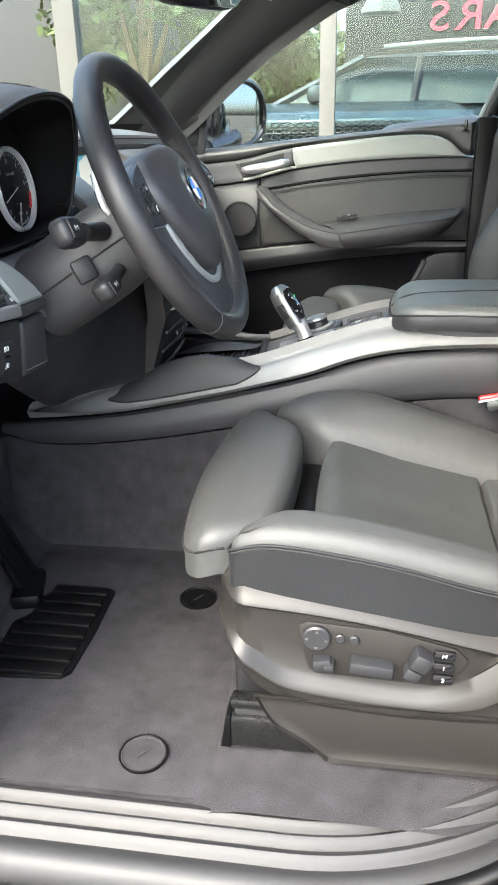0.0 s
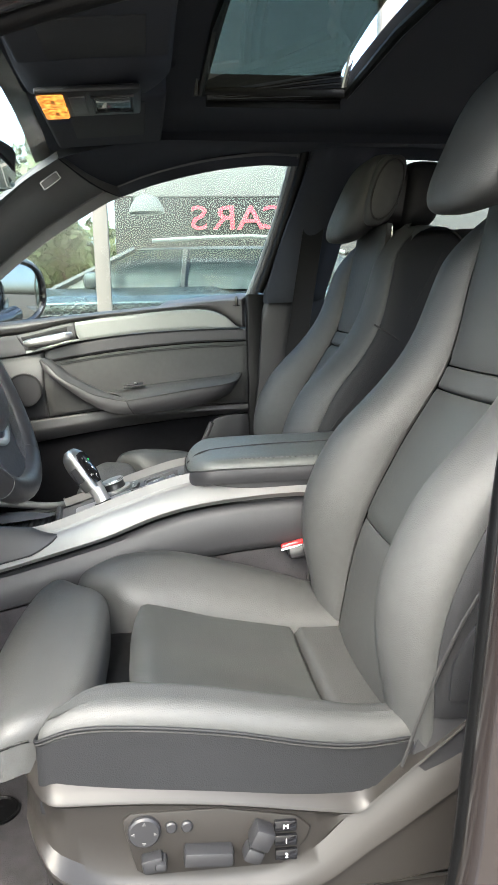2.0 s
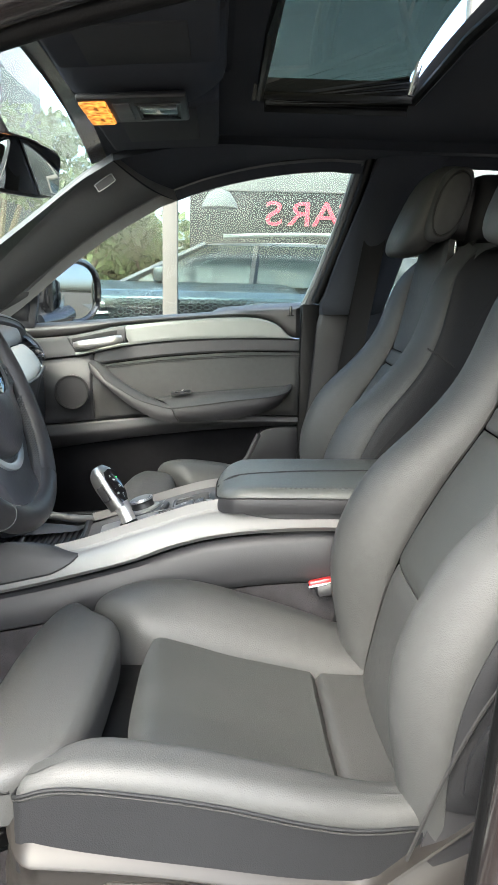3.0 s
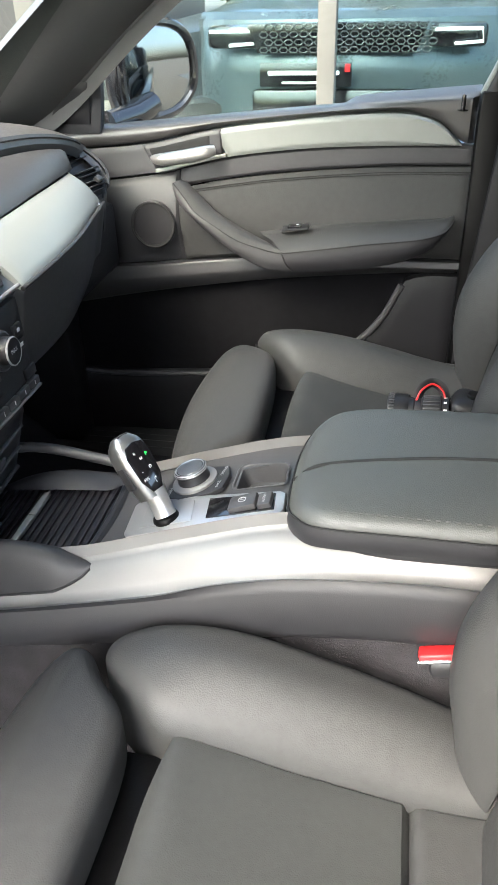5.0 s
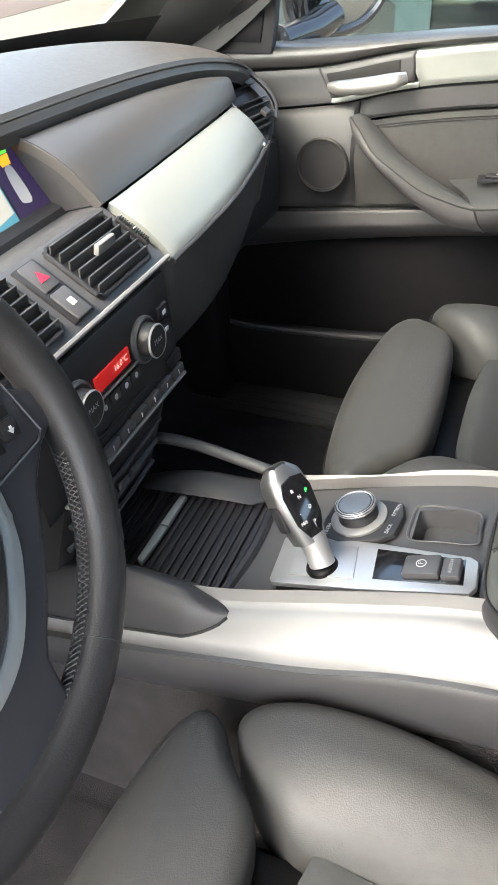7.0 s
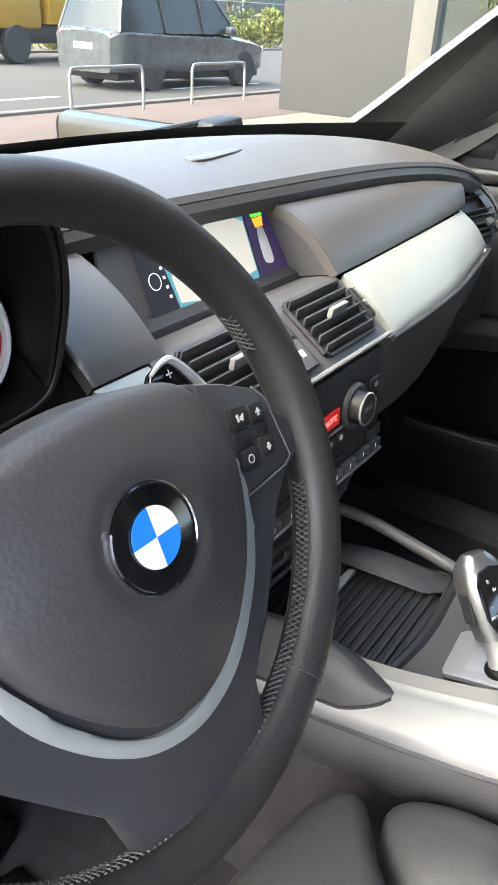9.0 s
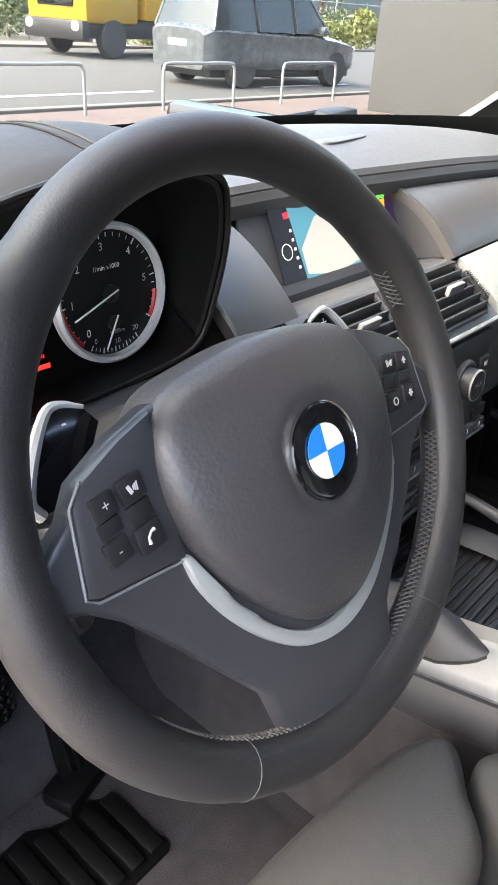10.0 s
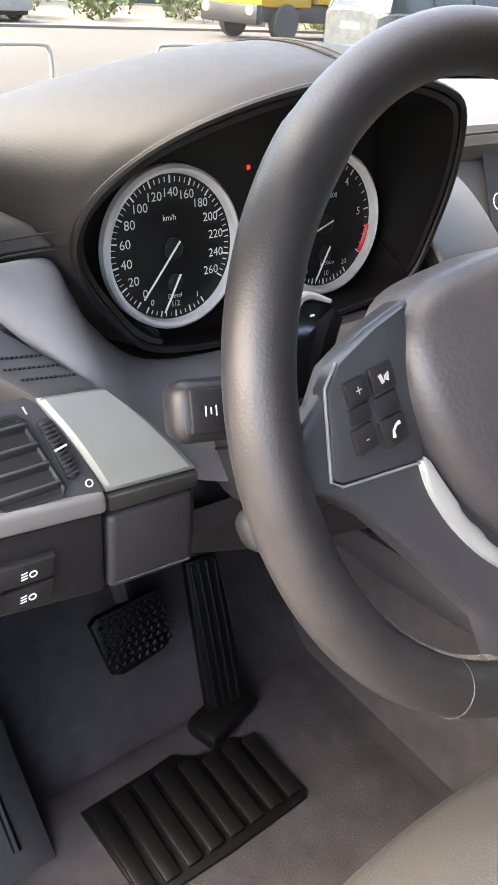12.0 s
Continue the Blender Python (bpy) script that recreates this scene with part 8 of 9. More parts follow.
part("body", rbox((0.085, 0.075, 0.054), 0.020, pose(0.334, 0.430, 0.800, 0, 8, -12), 4), HARD, cam_b)
part("grip_edge", tube(smooth_path([(0.293, 0.398, 0.806), (0.294, 0.39, 0.815), (0.300, 0.387, 0.822)], 4), 0.0022, 6), CHROME, cam_b)
part("dial", lathe([(0.012, 0), (0.012, 0.006), (0.010, 0.008), (0, 0.008)], 24, pose(0.330, 0.430, 0.826)), RUBBER, cam_b)

# wipers at the screen's foot
for y0 in (-0.12, 0.525):
    wp = thing("wiper_arm", (-0.80, y0, 1.21), "black windscreen wiper arm at rest", "wiper", "wipers")
    part("arm", tube(smooth_path([(-0.835, y0 - 0.42, 1.206), (-0.85, y0 - 0.15, 1.212), (-0.83, y0, 1.224)], 5), 0.006, 8), HARD, wp)
    part("cap", hexa([(-0.79, y0 - 0.045, 1.226), (-0.79, y0 + 0.035, 1.232), (-0.79, y0 + 0.040, 1.214), (-0.79, y0 - 0.055, 1.210), (-0.83, y0 - 0.040, 1.228), (-0.83, y0 + 0.030, 1.234), (-0.83, y0 + 0.035, 1.200), (-0.83, y0 - 0.05, 1.200)], 0.005), HARD, wp)
setting("scuttle", quilt(lambda u, v: (lerp(-0.83, -0.98, v) + 0.16 * abs(2 * u - 1) ** 2.4, lerp(-0.66, 0.66, u), 1.194 - 0.02 * v), 20, 6, 0.004, 0.003, 0.02, flip=True), HARD, "black scuttle panel below the windscreen", "scuttle panel")
setting("bonnet", quilt(lambda u, v: (lerp(-0.86, -2.0, v), lerp(-0.80, 0.82, u), lerp(1.165, 0.95, v) - 0.08 * abs(2 * u - 1) ** 3), 16, 16, 0.02, 0.01, 0.03), BODY, "dark painted bonnet", "bonnet")

# ---- outdoors ----
PAVING = material("buff_paving", (0.104, 0.094, 0.080), 0.85, vary=0.15, scale=3, bump=0.4, bump_scale=60, big=0.6)
RED_PAVING = material("red_brick_paving", (0.072, 0.050, 0.041), 0.85, vary=0.2, scale=8, bump=0.4, bump_scale=60, big=0.8)
ASPHALT = material("worn_grey_asphalt", (0.041, 0.039, 0.036), 0.9, vary=0.12, scale=6, bump=0.4, bump_scale=90, big=0.3)
CONCRETE = material("pale_kerb_stone", (0.08, 0.076, 0.071), 0.85, vary=0.12, scale=5, bump=0.3, bump_scale=60)
GALV = material("galvanised_steel", (0.30, 0.30, 0.295), 0.5, metal=0.7, vary=0.1, scale=30)
WALL_GREY = material("grey_cladding", (0.040, 0.040, 0.040), 0.7, vary=0.06, scale=2, bump=0.05, bump_scale=20)
WALL_PALE = material("pale_render", (0.115, 0.115, 0.11), 0.8, vary=0.08, scale=2)
DARK_WALL = material("dark_fascia", (0.030, 0.029, 0.030), 0.85, vary=0.1, scale=3, spec=0.1)
POST = material("stone_grey_post", (0.095, 0.09, 0.08), 0.6, vary=0.08, scale=5)
LEAF = material("green_leaves", (0.066, 0.088, 0.026), 0.7, vary=0.5, scale=2, big=0.7)
LEAF_YELLOW = material("yellow_green_leaves", (0.11, 0.118, 0.022), 0.7, vary=0.5, scale=3, big=0.8)
BARK = material("bark", (0.10, 0.075, 0.05), 0.9, vary=0.3, scale=20, bump=0.6, bump_scale=60)
YELLOW = material("yellow_truck_paint", (0.30, 0.165, 0.006), 0.4, vary=0.05, coat=0.3)
VAN_GREY = material("blue_grey_car_paint", (0.060, 0.068, 0.075), 0.28, metal=0.2, vary=0.02, coat=0.5)
WHITE_CAR = material("white_car_paint", (0.2, 0.2, 0.2), 0.3, vary=0.03, coat=0.5)
SUV_BLUE = material("pale_blue_metallic_paint", (0.055, 0.072, 0.080), 0.3, metal=0.4, vary=0.06, coat=0.5)
SUV_DARK = material("dark_slate_metallic_paint", (0.03, 0.036, 0.042), 0.3, metal=0.3, vary=0.06, coat=0.2)
CAR_GLASS = material("dark_car_glass", (0.022, 0.027, 0.029), 0.12, vary=0.05, spec=0.3)
TYRE = material("tyre_rubber", (0.02, 0.02, 0.02), 0.8, vary=0.2, scale=40)
LAMP_RED = material("red_lamp_lens", (0.55, 0.02, 0.02), 0.2, vary=0.05, coat=0.5)
LAMP_CLEAR = material("clear_lamp_lens", (0.75, 0.76, 0.76), 0.12, metal=0.6, vary=0.05, coat=0.5)
SHOW_FLOOR = material("showroom_tiles", (0.09, 0.087, 0.08), 0.4, vary=0.08, scale=2)

setting("ground", ([V3((-400, -400, 0)), V3((400, -400, 0)), V3((400, 400, 0)), V3((-400, 400, 0))], [[0, 1, 2, 3]]), PAVING, "buff paved forecourt reaching to the horizon", "ground")
setting("pavement", box(-9.1, -7.0, -60, 60, -0.05, 0.006, 0.002), RED_PAVING, "reddish brick pavement along the road", "pavement")
setting("road", box(-20.6, -9.3, -80, 80, -0.05, 0.008, 0.002), ASPHALT, "pale worn asphalt road", "road")
setting("kerb", join(box(-9.3, -9.1, -60, 60, -0.05, 0.05, 0.01), box(-20.8, -20.6, -60, 60, -0.05, 0.08, 0.01)), CONCRETE, "pale kerb stones", "kerb")
road_marks = thing("road_marking", (-13, 10, 0.01), "worn white dashed lane line", "road marking")
for k in range(9):
    part("dash", box(-10.75, -10.63, -12 + 6 * k, -9 + 6 * k, 0.0095, 0.0125, 0.0), WHITE, road_marks)


def hoop(y):
    h = thing("barrier_hoop", (-8.65, y, 0), "galvanised steel tube hoop at the pavement edge", "barrier", "barrier hoops")
    pts = [(0, -0.75, 0), (0, -0.75, 0.46), (0, -0.73, 0.57), (0, -0.63, 0.62), (0, 0, 0.62), (0, 0.63, 0.62), (0, 0.73, 0.57), (0, 0.75, 0.46), (0, 0.75, 0)]
    part("tube", tube([V3((-8.65, y, 0)) + V3(p) for p in smooth_path(pts, 4)], 0.024, 10), GALV, h)
    return h


for y in (2.4, 5.25, 8.15, 10.85, 13.7, 16.5):
    hoop(y)


def leaf_cloud(n, centre, size, leaf, seed, squash=1.0):
    """Small tilted leaf blades scattered through a lumpy volume."""
    rng = random.Random(seed)
    verts, faces = [], []
    lumps = [(rng.uniform(-0.7, 0.7), rng.uniform(-0.7, 0.7), rng.uniform(-0.6, 0.7), rng.uniform(0.35, 0.6)) for _ in range(9)]
    while len(faces) < n:
        l = rng.choice(lumps)
        d = V3((rng.gauss(0, 1), rng.gauss(0, 1), rng.gauss(0, 1))).normalized() * l[3] * rng.uniform(0.55, 1.0)
        p = V3((centre[0] + (l[0] + d.x) * size[0], centre[1] + (l[1] + d.y) * size[1], centre[2] + (l[2] + d.z) * size[2]))
        if p.z < 0.02:
            continue
        a, b = V3((rng.gauss(0, 1), rng.gauss(0, 1), rng.gauss(0, 1))).normalized(), V3((rng.gauss(0, 1), rng.gauss(0, 1), rng.gauss(0, 1)))
        b = a.cross(b).normalized()
        s = leaf * rng.uniform(0.6, 1.3)
        k = len(verts)
        verts += [p - a * s, p + b * s * 0.5, p + a * s, p - b * s * 0.5]
        faces.append([k, k + 1, k + 2, k + 3])
    return verts, faces


def shrub(x, y, w, h, mat, seed):
    s = thing("shrub", (x, y, 0), "dense roadside shrub with yellow-green leaves" if mat is LEAF_YELLOW else "dense green roadside shrub", "shrub", "roadside shrubs")
    part("leaves", leaf_cloud(900, (x, y, h * 0.42), (w, w, h * 0.55), 0.11, seed), mat, s)
    part("stems", join(*[tube([(x, y, 0), (x + 0.3 * w * math.cos(a), y + 0.3 * w * math.sin(a), h * 0.6)], 0.02, 5) for a in (0.3, 1.7, 3.0, 4.4, 5.5)]), BARK, s)


rng = random.Random(4)
for k in range(9):
    shrub(-21.5 - 0.12 * k + rng.uniform(-0.4, 0.4), 19.5 + 1.9 * k, 1.1, 1.0 + rng.uniform(0, 0.7), LEAF_YELLOW, 20 + k)
for k in range(10):
    shrub(-25.5 + rng.uniform(-0.5, 0.5), 6 + 3.2 * k, 1.5, 1.5 + rng.uniform(0, 0.5), LEAF, 60 + k)


def tree(x, y, h, crown, seed, mat=LEAF, leaf=0.16, n=2200):
    t = thing("tree", (x, y, 0), "leafy green tree with a slim trunk", "tree", "trees")
    part("trunk", join(tube([(x, y, 0), (x + 0.05, y, h * 0.35), (x, y + 0.08, h * 0.7)], lambda s: 0.16 - 0.10 * s, 8), *[tube([(x, y, h * 0.35), (x + crown * 0.5 * math.cos(a), y + crown * 0.5 * math.sin(a), h * 0.72)], lambda s: 0.06 - 0.04 * s, 6) for a in (0.2, 1.6, 2.9, 4.3, 5.4)]), BARK, t)
    part("crown", leaf_cloud(n, (x, y, h * 0.70), (crown, crown, h * 0.34), leaf, seed), mat, t)


tree(-30, 26, 7.0, 2.6, 5)
tree(-31, 41, 4.5, 1.6, 6)
tree(-34, 14, 8.0, 3.0, 7)

# building and fence across the road
far = thing("factory_hall", (-40, 25, 0), "pale factory hall with a row of windows behind a fence", "building")
part("wall", box(-46, -40, -10, 70, 0, 7.5, 0.05), WALL_PALE, far)
for k in range(16):
    part("window", box(-39.99, -39.93, -6 + 4.6 * k, -3 + 4.6 * k, 2.6, 4.6, 0.02), CAR_GLASS, far)
part("plinth", box(-40.05, -39.9, -10, 70, 0, 1.2, 0.02), WALL_GREY, far)
part("roof_edge", box(-46.2, -39.8, -10.2, 70.2, 7.5, 7.9, 0.05), DARK_WALL, far)
fence = thing("mesh_fence", (-27, 20, 0), "green posts and pale rails of a roadside fence", "fence")
GREEN_POST = material("green_post_paint", (0.03, 0.14, 0.08), 0.5, vary=0.1)
for k in range(16):
    part("post", tube([(-27, 1 + 3.0 * k, 0), (-27, 1 + 3.0 * k, 2.0)], 0.05, 8), GREEN_POST if k % 2 else GALV, fence)
for z in (0.4, 1.1, 1.9):
    part("rail", tube([(-27, 0, z), (-27, 47, z)], 0.025, 6), GALV, fence)
pole = thing("lamp_post", (-20.4, 21.6, 0), "slim grey lamp post beside the road", "lamp post")
part("shaft", tube([(-20.4, 21.6, 0), (-20.4, 21.6, 7)], lambda s: 0.09 - 0.03 * s, 10), GALV, pole)
cab = thing("switch_cabinet", (-23.8, 17.4, 0), "pale grey utility cabinet", "utility cabinet")
part("body", box(-24.1, -23.5, 16.9, 17.9, 0, 1.7, 0.03), GALV, cab)
part("door", box(-23.5, -23.47, 16.95, 17.85, 0.15, 1.6, 0.01), WALL_PALE, cab)


# vehicles
def wheel_set(parent, centre, r, w, m, spokes=5):
    c = V3(centre)
    mm = m @ Matrix.Translation(c) @ pose(0, 0, 0, 90)
    ty = part("wheel", lathe([(r * 0.62, -w / 2), (r * 0.94, -w / 2), (r, -w / 2 + 0.03), (r, w / 2 - 0.03), (r * 0.94, w / 2), (r * 0.62, w / 2)], 32, mm), TYRE, parent, "black tyre on an alloy rim")
    part("rim", lathe([(r * 0.66, -w / 2 + 0.01), (r * 0.64, w / 2 - 0.01), (r * 0.60, w / 2 - 0.02), (r * 0.56, w / 2 - 0.06), (r * 0.10, w / 2 - 0.06)], 32, mm, ring=True), GALV, ty)
    for k in range(spokes):
        for s in (-1, 1):
            part("spoke", rbox((r * 0.52, r * 0.09, 0.025), 0.008, mm @ pose(0, 0, s * (w / 2 - 0.025), 0, 0, 360 / spokes * k) @ pose(r * 0.34, 0, 0)), LAMP_CLEAR, ty)


def build_car(name, label, m, paint, length, width, height, van=0.0, rails=False, belt_line=0.60, droop=0.0):
    """A car in its own frame: nose to -x, y across, wheels on z = 0."""
    car = thing(name, tuple(m.translation), label, "car")
    L, Wd, H = length / 2, width / 2, height
    sill, beltz = 0.30 * H / 1.6, belt_line * H
    nose = [(-L, 0.55), (-L * 0.97, 0.80), (-L * 0.80, 0.95), (-L * 0.45, 1.0), (0, 1.0), (L * 0.7, 1.0), (L * 0.93, 0.95), (L, 0.80)]
    deck = [(-L, beltz * 0.66), (-L * 0.95, beltz * 0.80), (-L * 0.80, beltz * 0.88), (-L * 0.45, beltz * 0.98), (0, beltz * 1.0), (L * 0.7, beltz * 1.05), (L * 0.95, beltz * 1.05), (L, beltz * 0.98)]

    def body(u, v):
        x = lerp(-L, L, u)
        hw, zt = Wd * curve_at(nose, x), curve_at(deck, x)
        rows = [(0.0, -0.80, sill), (0.14, -0.99, sill + 0.05), (0.30, -1.0, lerp(sill, zt, 0.6)), (0.40, -0.95, zt - 0.03), (0.5, 0, zt + 0.02), (0.60, 0.95, zt - 0.03), (0.70, 1.0, lerp(sill, zt, 0.6)), (0.86, 0.99, sill + 0.05), (1.0, 0.80, sill)]
        return m @ V3((x, hw * curve_at([(r[0], r[1]) for r in rows], v), curve_at([(r[0], r[2]) for r in rows], v)))

    ends = [[body(e, k / 24) for k in range(25)] for e in (0, 1)]
    part("body", join(grid(body, 40, 24), *[(e, [list(range(25))]) for e in ends]), paint, car, "painted body")
    part("underbody", moved(box(-L * 0.92, L * 0.92, -Wd * 0.8, Wd * 0.8, sill * 0.6, sill + 0.06, 0.03), m), HARD, car)
    f0, f1, b1, b0 = -L * (0.42 + 0.10 * van), -L * (0.12 + 0.16 * van), L * (0.72 + 0.12 * van), L * 0.93

    def cabin(u, v):
        x = lerp(lerp(f0, f1, v), lerp(b0, b1, v), u)
        return x, Wd * lerp(0.94, 0.78, v), lerp(beltz, H - 0.06 - droop * max(0, u - 0.5) ** 2, v)

    for s in (-1, 1):
        part("side_windows", grid(lambda u, v: m @ V3((cabin(u, v)[0], s * cabin(u, v)[1], cabin(u, v)[2])), 12, 6), CAR_GLASS, car, "dark side windows")
        for q in (0.0, 1.0):
            part("pillar", tube([m @ V3((cabin(q, v)[0], s * (cabin(q, v)[1] + 0.004), cabin(q, v)[2])) for v in (0, 0.5, 1)], 0.03, 6), paint, car)
        for q in (0.20, 0.62):
            part("pillar", tube([m @ V3((lerp(f1, b1, q) + 0.05 * v, s * (Wd * lerp(0.94, 0.78, v) + 0.004), lerp(beltz, H - 0.07 - droop * max(0, q - 0.4) ** 2, v))) for v in (0, 0.5, 1)], 0.035, 6), HARD, car, "black door pillar")
        if rails:
            part("roof_rail", tube([m @ V3((lerp(f1 + 0.15, b1 - 0.1, t), s * Wd * 0.66, H + 0.02 + 0.03 * math.sin(math.pi * t) - droop * max(0, t - 0.5) ** 2)) for t in [k / 10 for k in range(11)]], 0.018, 8), GALV, car, "silver roof rail")
        part("door_mirror", rbox((0.14, 0.18, 0.13), 0.04, m @ pose(f0 + 0.35, s * (Wd + 0.06), beltz + 0.08)), paint, car)
        part("headlamp", rbox((0.22, 0.34, 0.13), 0.04, m @ pose(-L * 0.955, s * Wd * 0.62, beltz * 0.72)), LAMP_CLEAR, car, "clear headlamp")
        part("tail_lamp", rbox((0.16, 0.40, 0.13), 0.04, m @ pose(L * 0.955, s * Wd * 0.62, beltz * 0.92)), LAMP_RED, car, "red tail lamp")
        for x in (-L * 0.62, L * 0.60):
            wheel_set(car, (x, s * (Wd - 0.11), 0.34 * H / 1.6), 0.34 * H / 1.6, 0.23, m)
    part("windscreen", grid(lambda u, v: m @ V3((lerp(f0, f1, v) - 0.06 * math.sin(math.pi * u), lerp(-1, 1, u) * Wd * lerp(0.94, 0.78, v), lerp(beltz, H - 0.06, v))), 10, 6), CAR_GLASS, car)
    part("rear_window", grid(lambda u, v: m @ V3((lerp(b0, b1, v) + 0.05 * math.sin(math.pi * u), lerp(-1, 1, u) * Wd * lerp(0.94, 0.78, v), lerp(beltz, H - 0.06, v))), 10, 6), CAR_GLASS, car)
    part("roof", quilt(lambda u, v: m @ V3((lerp(f1 - 0.03, b1 + 0.06, u), lerp(-1, 1, v) * Wd * 0.79, H - 0.06 + 0.06 * math.sin(math.pi * v) ** 0.5 * math.sin(math.pi * lerp(0.12, 0.88, u)) ** 0.5 - droop * max(0, u - 0.5) ** 2)), 20, 14, 0.03, 0.02, 0.03), paint, car)
    part("grille", rbox((0.05, Wd * 0.9, 0.20), 0.03, m @ pose(-L * 0.99, 0, beltz * 0.62)), GLOSS, car, "dark grille")
    part("number_plate", rbox((0.03, 0.52, 0.11), 0.006, m @ pose(L * 0.995, 0, beltz * 0.75)), WHITE, car)
    part("number_plate", rbox((0.03, 0.52, 0.11), 0.006, m @ pose(-L * 1.01, 0, beltz * 0.42)), WHITE, car)
    return car


build_car("minivan", "blue-grey minivan passing on the road", pose(-11.4, 12.7, 0, 0, 0, -94), VAN_GREY, 4.5, 1.83, 1.64, van=1.0, rails=True)
build_car("hatchback", "white hatchback parked across the road", pose(-24.5, 7.6, 0, 0, 0, 20), WHITE_CAR, 4.3, 1.8, 1.5)

truck = thing("delivery_truck", (-18.3, 16, 0), "yellow box truck with lit headlamps on the road", "truck")
TK = basis((-18.0, 12.4, 0), (-0.10, 1.0, 0), (-1, -0.10, 0))
part("cab", rbox((1.9, 2.2, 1.75), 0.12, TK @ pose(0.95, 0, 1.65)), YELLOW, truck)
part("cargo_box", rbox((5.4, 2.4, 2.5), 0.04, TK @ pose(4.75, 0, 2.15)), YELLOW, truck, "yellow cargo box")
part("chassis", rbox((7.2, 1.9, 0.45), 0.04, TK @ pose(3.7, 0, 0.68)), HARD, truck)
part("bumper", rbox((0.25, 2.2, 0.45), 0.05, TK @ pose(-0.02, 0, 0.62)), HARD, truck, "dark bumper")
part("windscreen", rbox((0.06, 1.9, 0.75), 0.05, TK @ pose(0.0, 0, 2.05)), CAR_GLASS, truck)
part("grille", rbox((0.05, 1.3, 0.30), 0.03, TK @ pose(-0.01, 0, 1.28)), GLOSS, truck)
HEAD = glowing("lit_headlamp", (1.0, 0.95, 0.8), 4.0)
for s in (-1, 1):
    part("headlamp", lathe([(0.11, 0), (0.10, 0.05), (0, 0.06)], 20, TK @ pose(-0.14, s * 0.85, 0.72, 0, -90)), HEAD, truck, "lit headlamp")
    part("side_window", rbox((0.75, 0.04, 0.65), 0.04, TK @ pose(0.95, s * 1.10, 2.0)), CAR_GLASS, truck)
    for x in (0.95, 5.6):
        wheel_set(truck, (x, s * 0.98, 0.45), 0.45, 0.26, TK)

# grey wing of the building ahead
setting("building_wing", box(-7.5, -3.3, 11.0, 14.0, 0, 6.5, 0.02), WALL_GREY, "plain grey clad wing of the building", "building")
# showroom front
glass_front = thing("showroom_front", (1, 3.5, 0), "showroom glass front with stone-grey posts", "shop front")
for x, w_ in ((-1.76, 0.13), (-0.205, 0.09), (1.60, 0.09), (3.3, 0.09), (5.0, 0.09)):
    part("post", box(x - w_ / 2, x + w_ / 2, 3.46, 3.58, 0, 3.6, 0.006), POST, glass_front)
SHOP_GLASS = pane_material("shop_glass", (0.86, 0.93, 0.92), 0.8)
for x0, x1 in ((-1.70, -0.25), (-0.16, 1.555), (1.645, 3.255), (3.345, 4.955)):
    p_ = part("pane", box(x0, x1, 3.51, 3.522, 0.1, 3.5, 0.0), SHOP_GLASS, glass_front, sharp=True)
    p_.visible_shadow = False
part("base", box(-1.8, 5.1, 3.44, 3.6, 0, 0.10, 0.01), POST, glass_front)
part("lintel", box(-1.8, 5.1, 3.44, 3.7, 3.5, 3.9, 0.01), POST, glass_front)
setting("showroom_floor", box(-1.7, 9, 3.6, 10.8, -0.04, 0.02, 0.005), SHOW_FLOOR, "pale tiled showroom floor", "floor")
setting("showroom_wall", box(-0.25, 9.5, 8.05, 8.2, 0, 2.50, 0.01), DARK_WALL, "dark fascia wall with red lettering", "wall")
setting("showroom_band", box(-0.25, 9.5, 8.02, 8.2, 2.50, 3.6, 0.01), WALL_PALE, "pale band above the dark fascia", "wall")
# a reflection in the glass, built as reversed solid letters on the far wall
sign = thing("lettering", (1.7, 8.0, 2.2), "red capital letters reading CARS, mirrored in the glass", "sign")
SIGN_RED = material("red_sign_letters", (0.62, 0.03, 0.06), 0.4, vary=0.05)
for k, ch in enumerate("CARS"):
    part("letter", letters(ch, 0.40, basis((1.70 - 0.315 * k, 8.03, 2.235), (-1, 0, 0), (0, 0, 1)) @ Matrix.Diagonal((1.25, 1, 1, 1)), 0.02), SIGN_RED, sign, sharp=True)
# cars behind the glass
build_car("estate_car", "dark slate SUV with silver roof rails in the showroom", pose(0.26, 5.9, 0.02, 0, 0, 0), SUV_DARK, 4.6, 1.9, 1.72, rails=True, belt_line=0.77, droop=0.45)
suv = thing("blue_suv", (-0.3, 4.6, 0.02), "pale blue SUV facing the glass, mesh grille and lamps", "car")
part("nose", quilt(lambda u, v: (lerp(-1.05, 0.75, u), 3.98 + 0.22 * (2 * u - 1) ** 2 + 0.25 * max(0, v - 0.7), lerp(0.35, 1.30, v)), 30, 20, 0.05, 0.04, 0.5), SUV_BLUE, suv)
part("bonnet", quilt(lambda u, v: (lerp(-1.05, 0.75, u) * (1 - 0.05 * v), 4.08 + 1.1 * v + 0.20 * (2 * u - 1) ** 2 * (1 - v), 1.285 + 0.10 * v), 20, 12, 0.05, 0.03, 0.1), SUV_BLUE, suv)
grl = part("grille", prism([(-0.52, -0.075), (0.36, -0.075), (0.42, 0.075), (-0.58, 0.075)], 0.03, 0.01, basis((-0.12, 3.99, 1.165), (1, 0, 0), (0, 0, 1))), GLOSS, suv, "dark mesh grille")
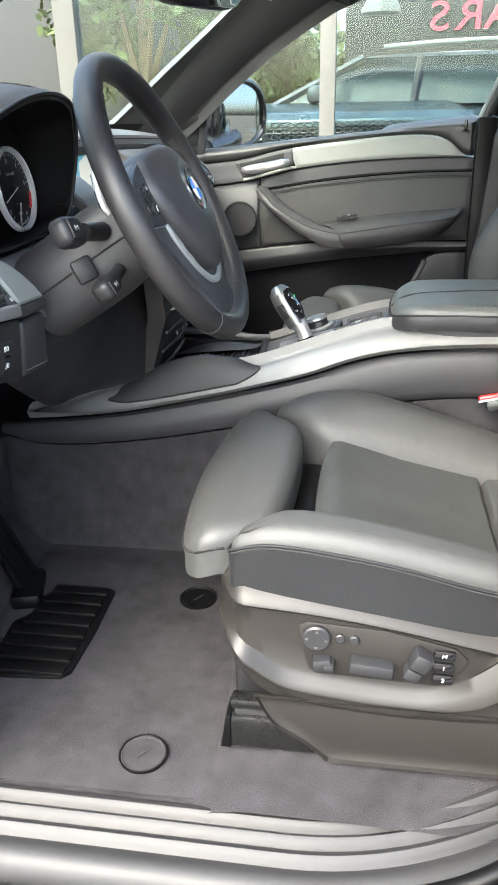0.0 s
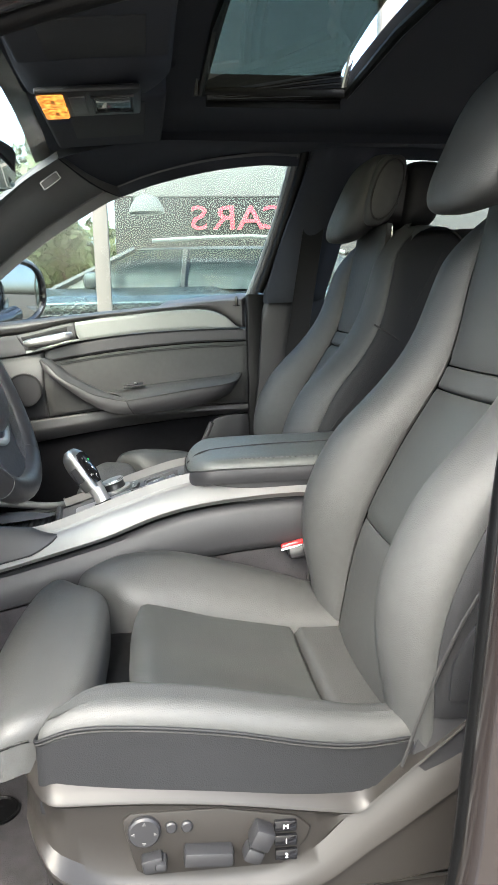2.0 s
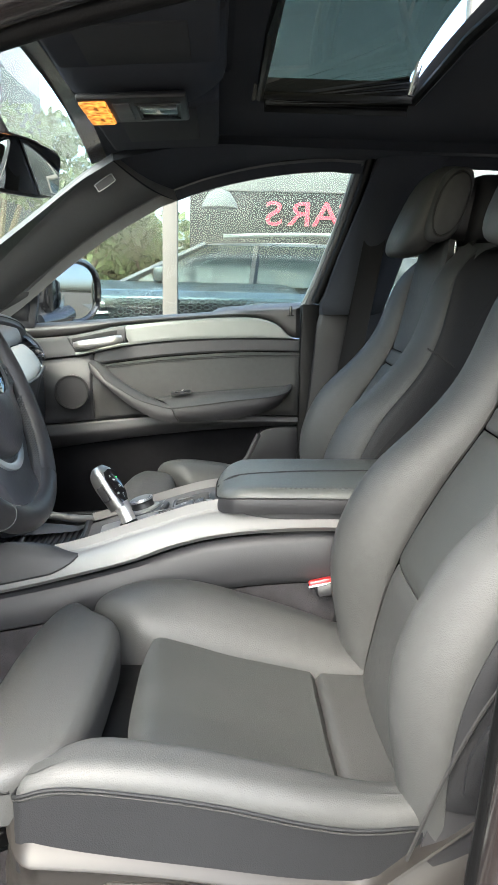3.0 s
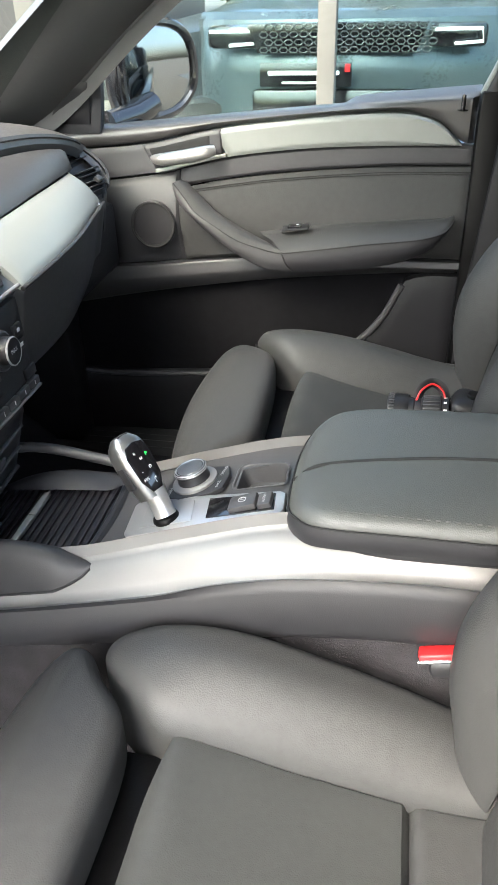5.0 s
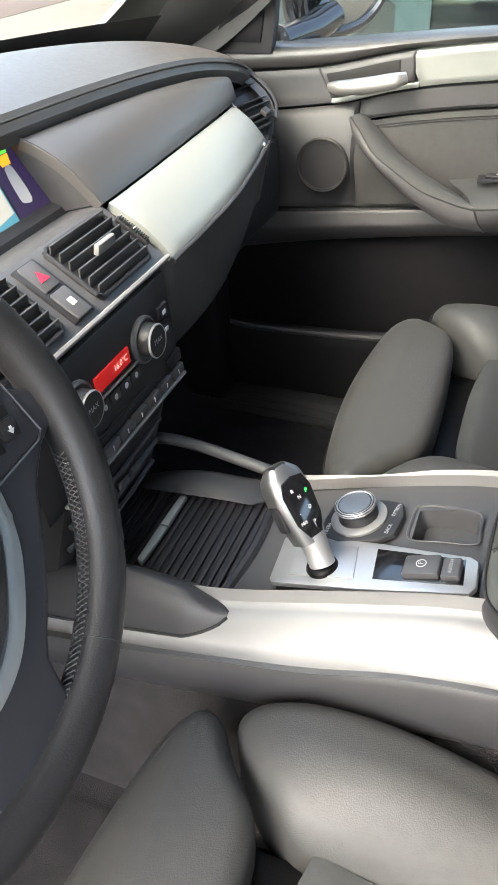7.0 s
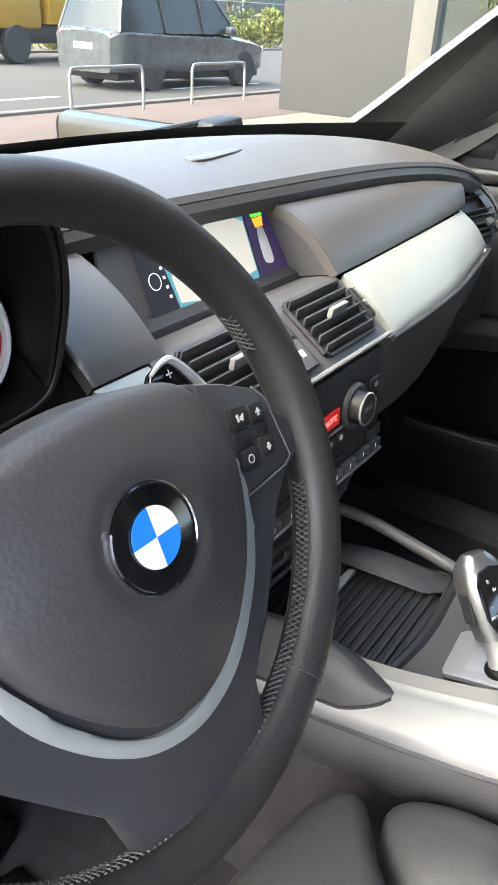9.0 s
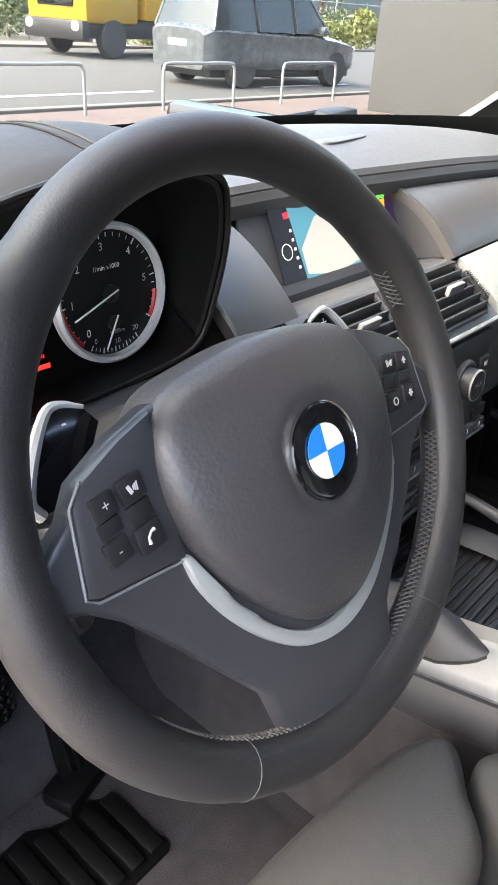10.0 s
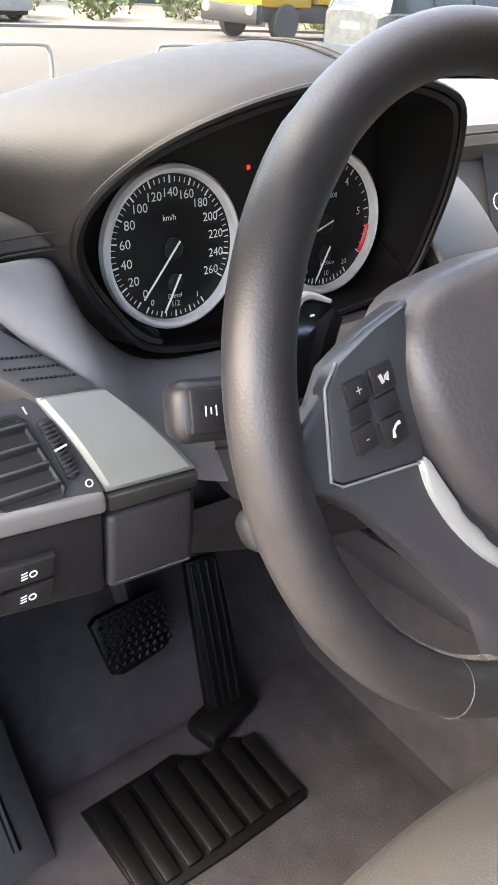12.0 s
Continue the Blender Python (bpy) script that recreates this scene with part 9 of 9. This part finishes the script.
for j in range(4):
    for k in range(17):
        cx, cz = -0.60 + 0.056 * k + 0.028 * (j % 2), 1.107 + 0.038 * j
        ring = [(cx + 0.024 * math.cos(a), 3.955, cz + 0.016 * math.sin(a)) for a in [math.pi / 3 * i for i in range(6)]]
        part("mesh_cell", tube(ring, 0.0045, 4, closed=True), SMOKE_TRIM, grl)
for s, x in ((1, 0.46), (-1, -0.78)):
    hl = part("headlamp", rbox((0.32, 0.06, 0.12), 0.03, pose(x, 4.02, 1.17, 0, 0, 10 * s)), GLOSS, suv, "dark headlamp with bright tubes")
    part("light_bar", tube([(x - 0.13, 3.965, 1.20), (x + 0.12, 3.975, 1.20), (x + 0.13, 3.975, 1.14), (x - 0.02, 3.97, 1.13)], 0.010, 6), ENAMEL, hl)
part("lower_grille", rbox((1.1, 0.05, 0.22), 0.03, pose(-0.12, 3.97, 0.80)), GLOSS, suv)
plate_b = part("advert_plate", rbox((0.52, 0.02, 0.12), 0.006, pose(-0.36, 3.93, 0.985)), GLOSS, suv, "black plate with unreadable white lettering")
part("text_bar", rbox((0.40, 0.004, 0.022), 0.001, pose(-0.37, 3.918, 0.995)), WHITE, plate_b)
part("text_bar", rbox((0.26, 0.004, 0.012), 0.001, pose(-0.36, 3.918, 0.945)), WHITE, plate_b)
part("red_mark", rbox((0.03, 0.004, 0.04), 0.001, pose(-0.125, 3.918, 1.02)), RED, plate_b)
wheel_set(suv, (-1.0, 4.25, 0.42), 0.42, 0.24, Matrix.Identity(4))
tree(-2.6, 16.5, 5.2, 1.5, 9, LEAF, 0.12, 2600)
tree(-1.7, 9.2, 3.0, 0.9, 10, LEAF, 0.09, 3000)
tree(-3.0, 9.6, 4.2, 1.1, 12, LEAF, 0.09, 3000)
tree(-0.9, 9.8, 2.4, 0.7, 13, LEAF, 0.09, 2400)
setting("showroom_beam", box(0.04, 0.16, 3.6, 8.1, 3.50, 3.66, 0.01), WALL_PALE, "pale ceiling beam of the showroom", "beam")
pend = thing("pendant_lamp", (0.1, 5.2, 1.98), "white dome pendant lamp in the showroom", "pendant lamp")
part("shade", lathe([(0.02, 0.15), (0.09, 0.12), (0.14, 0.04), (0.15, 0.0), (0.14, 0.0), (0.08, 0.10)], 32, pose(0.1, 5.2, 1.98), ring=True), WALL_PALE, pend)
part("cord", tube([(0.1, 5.2, 2.15), (0.1, 5.2, 3.6)], 0.006, 6), HARD, pend)
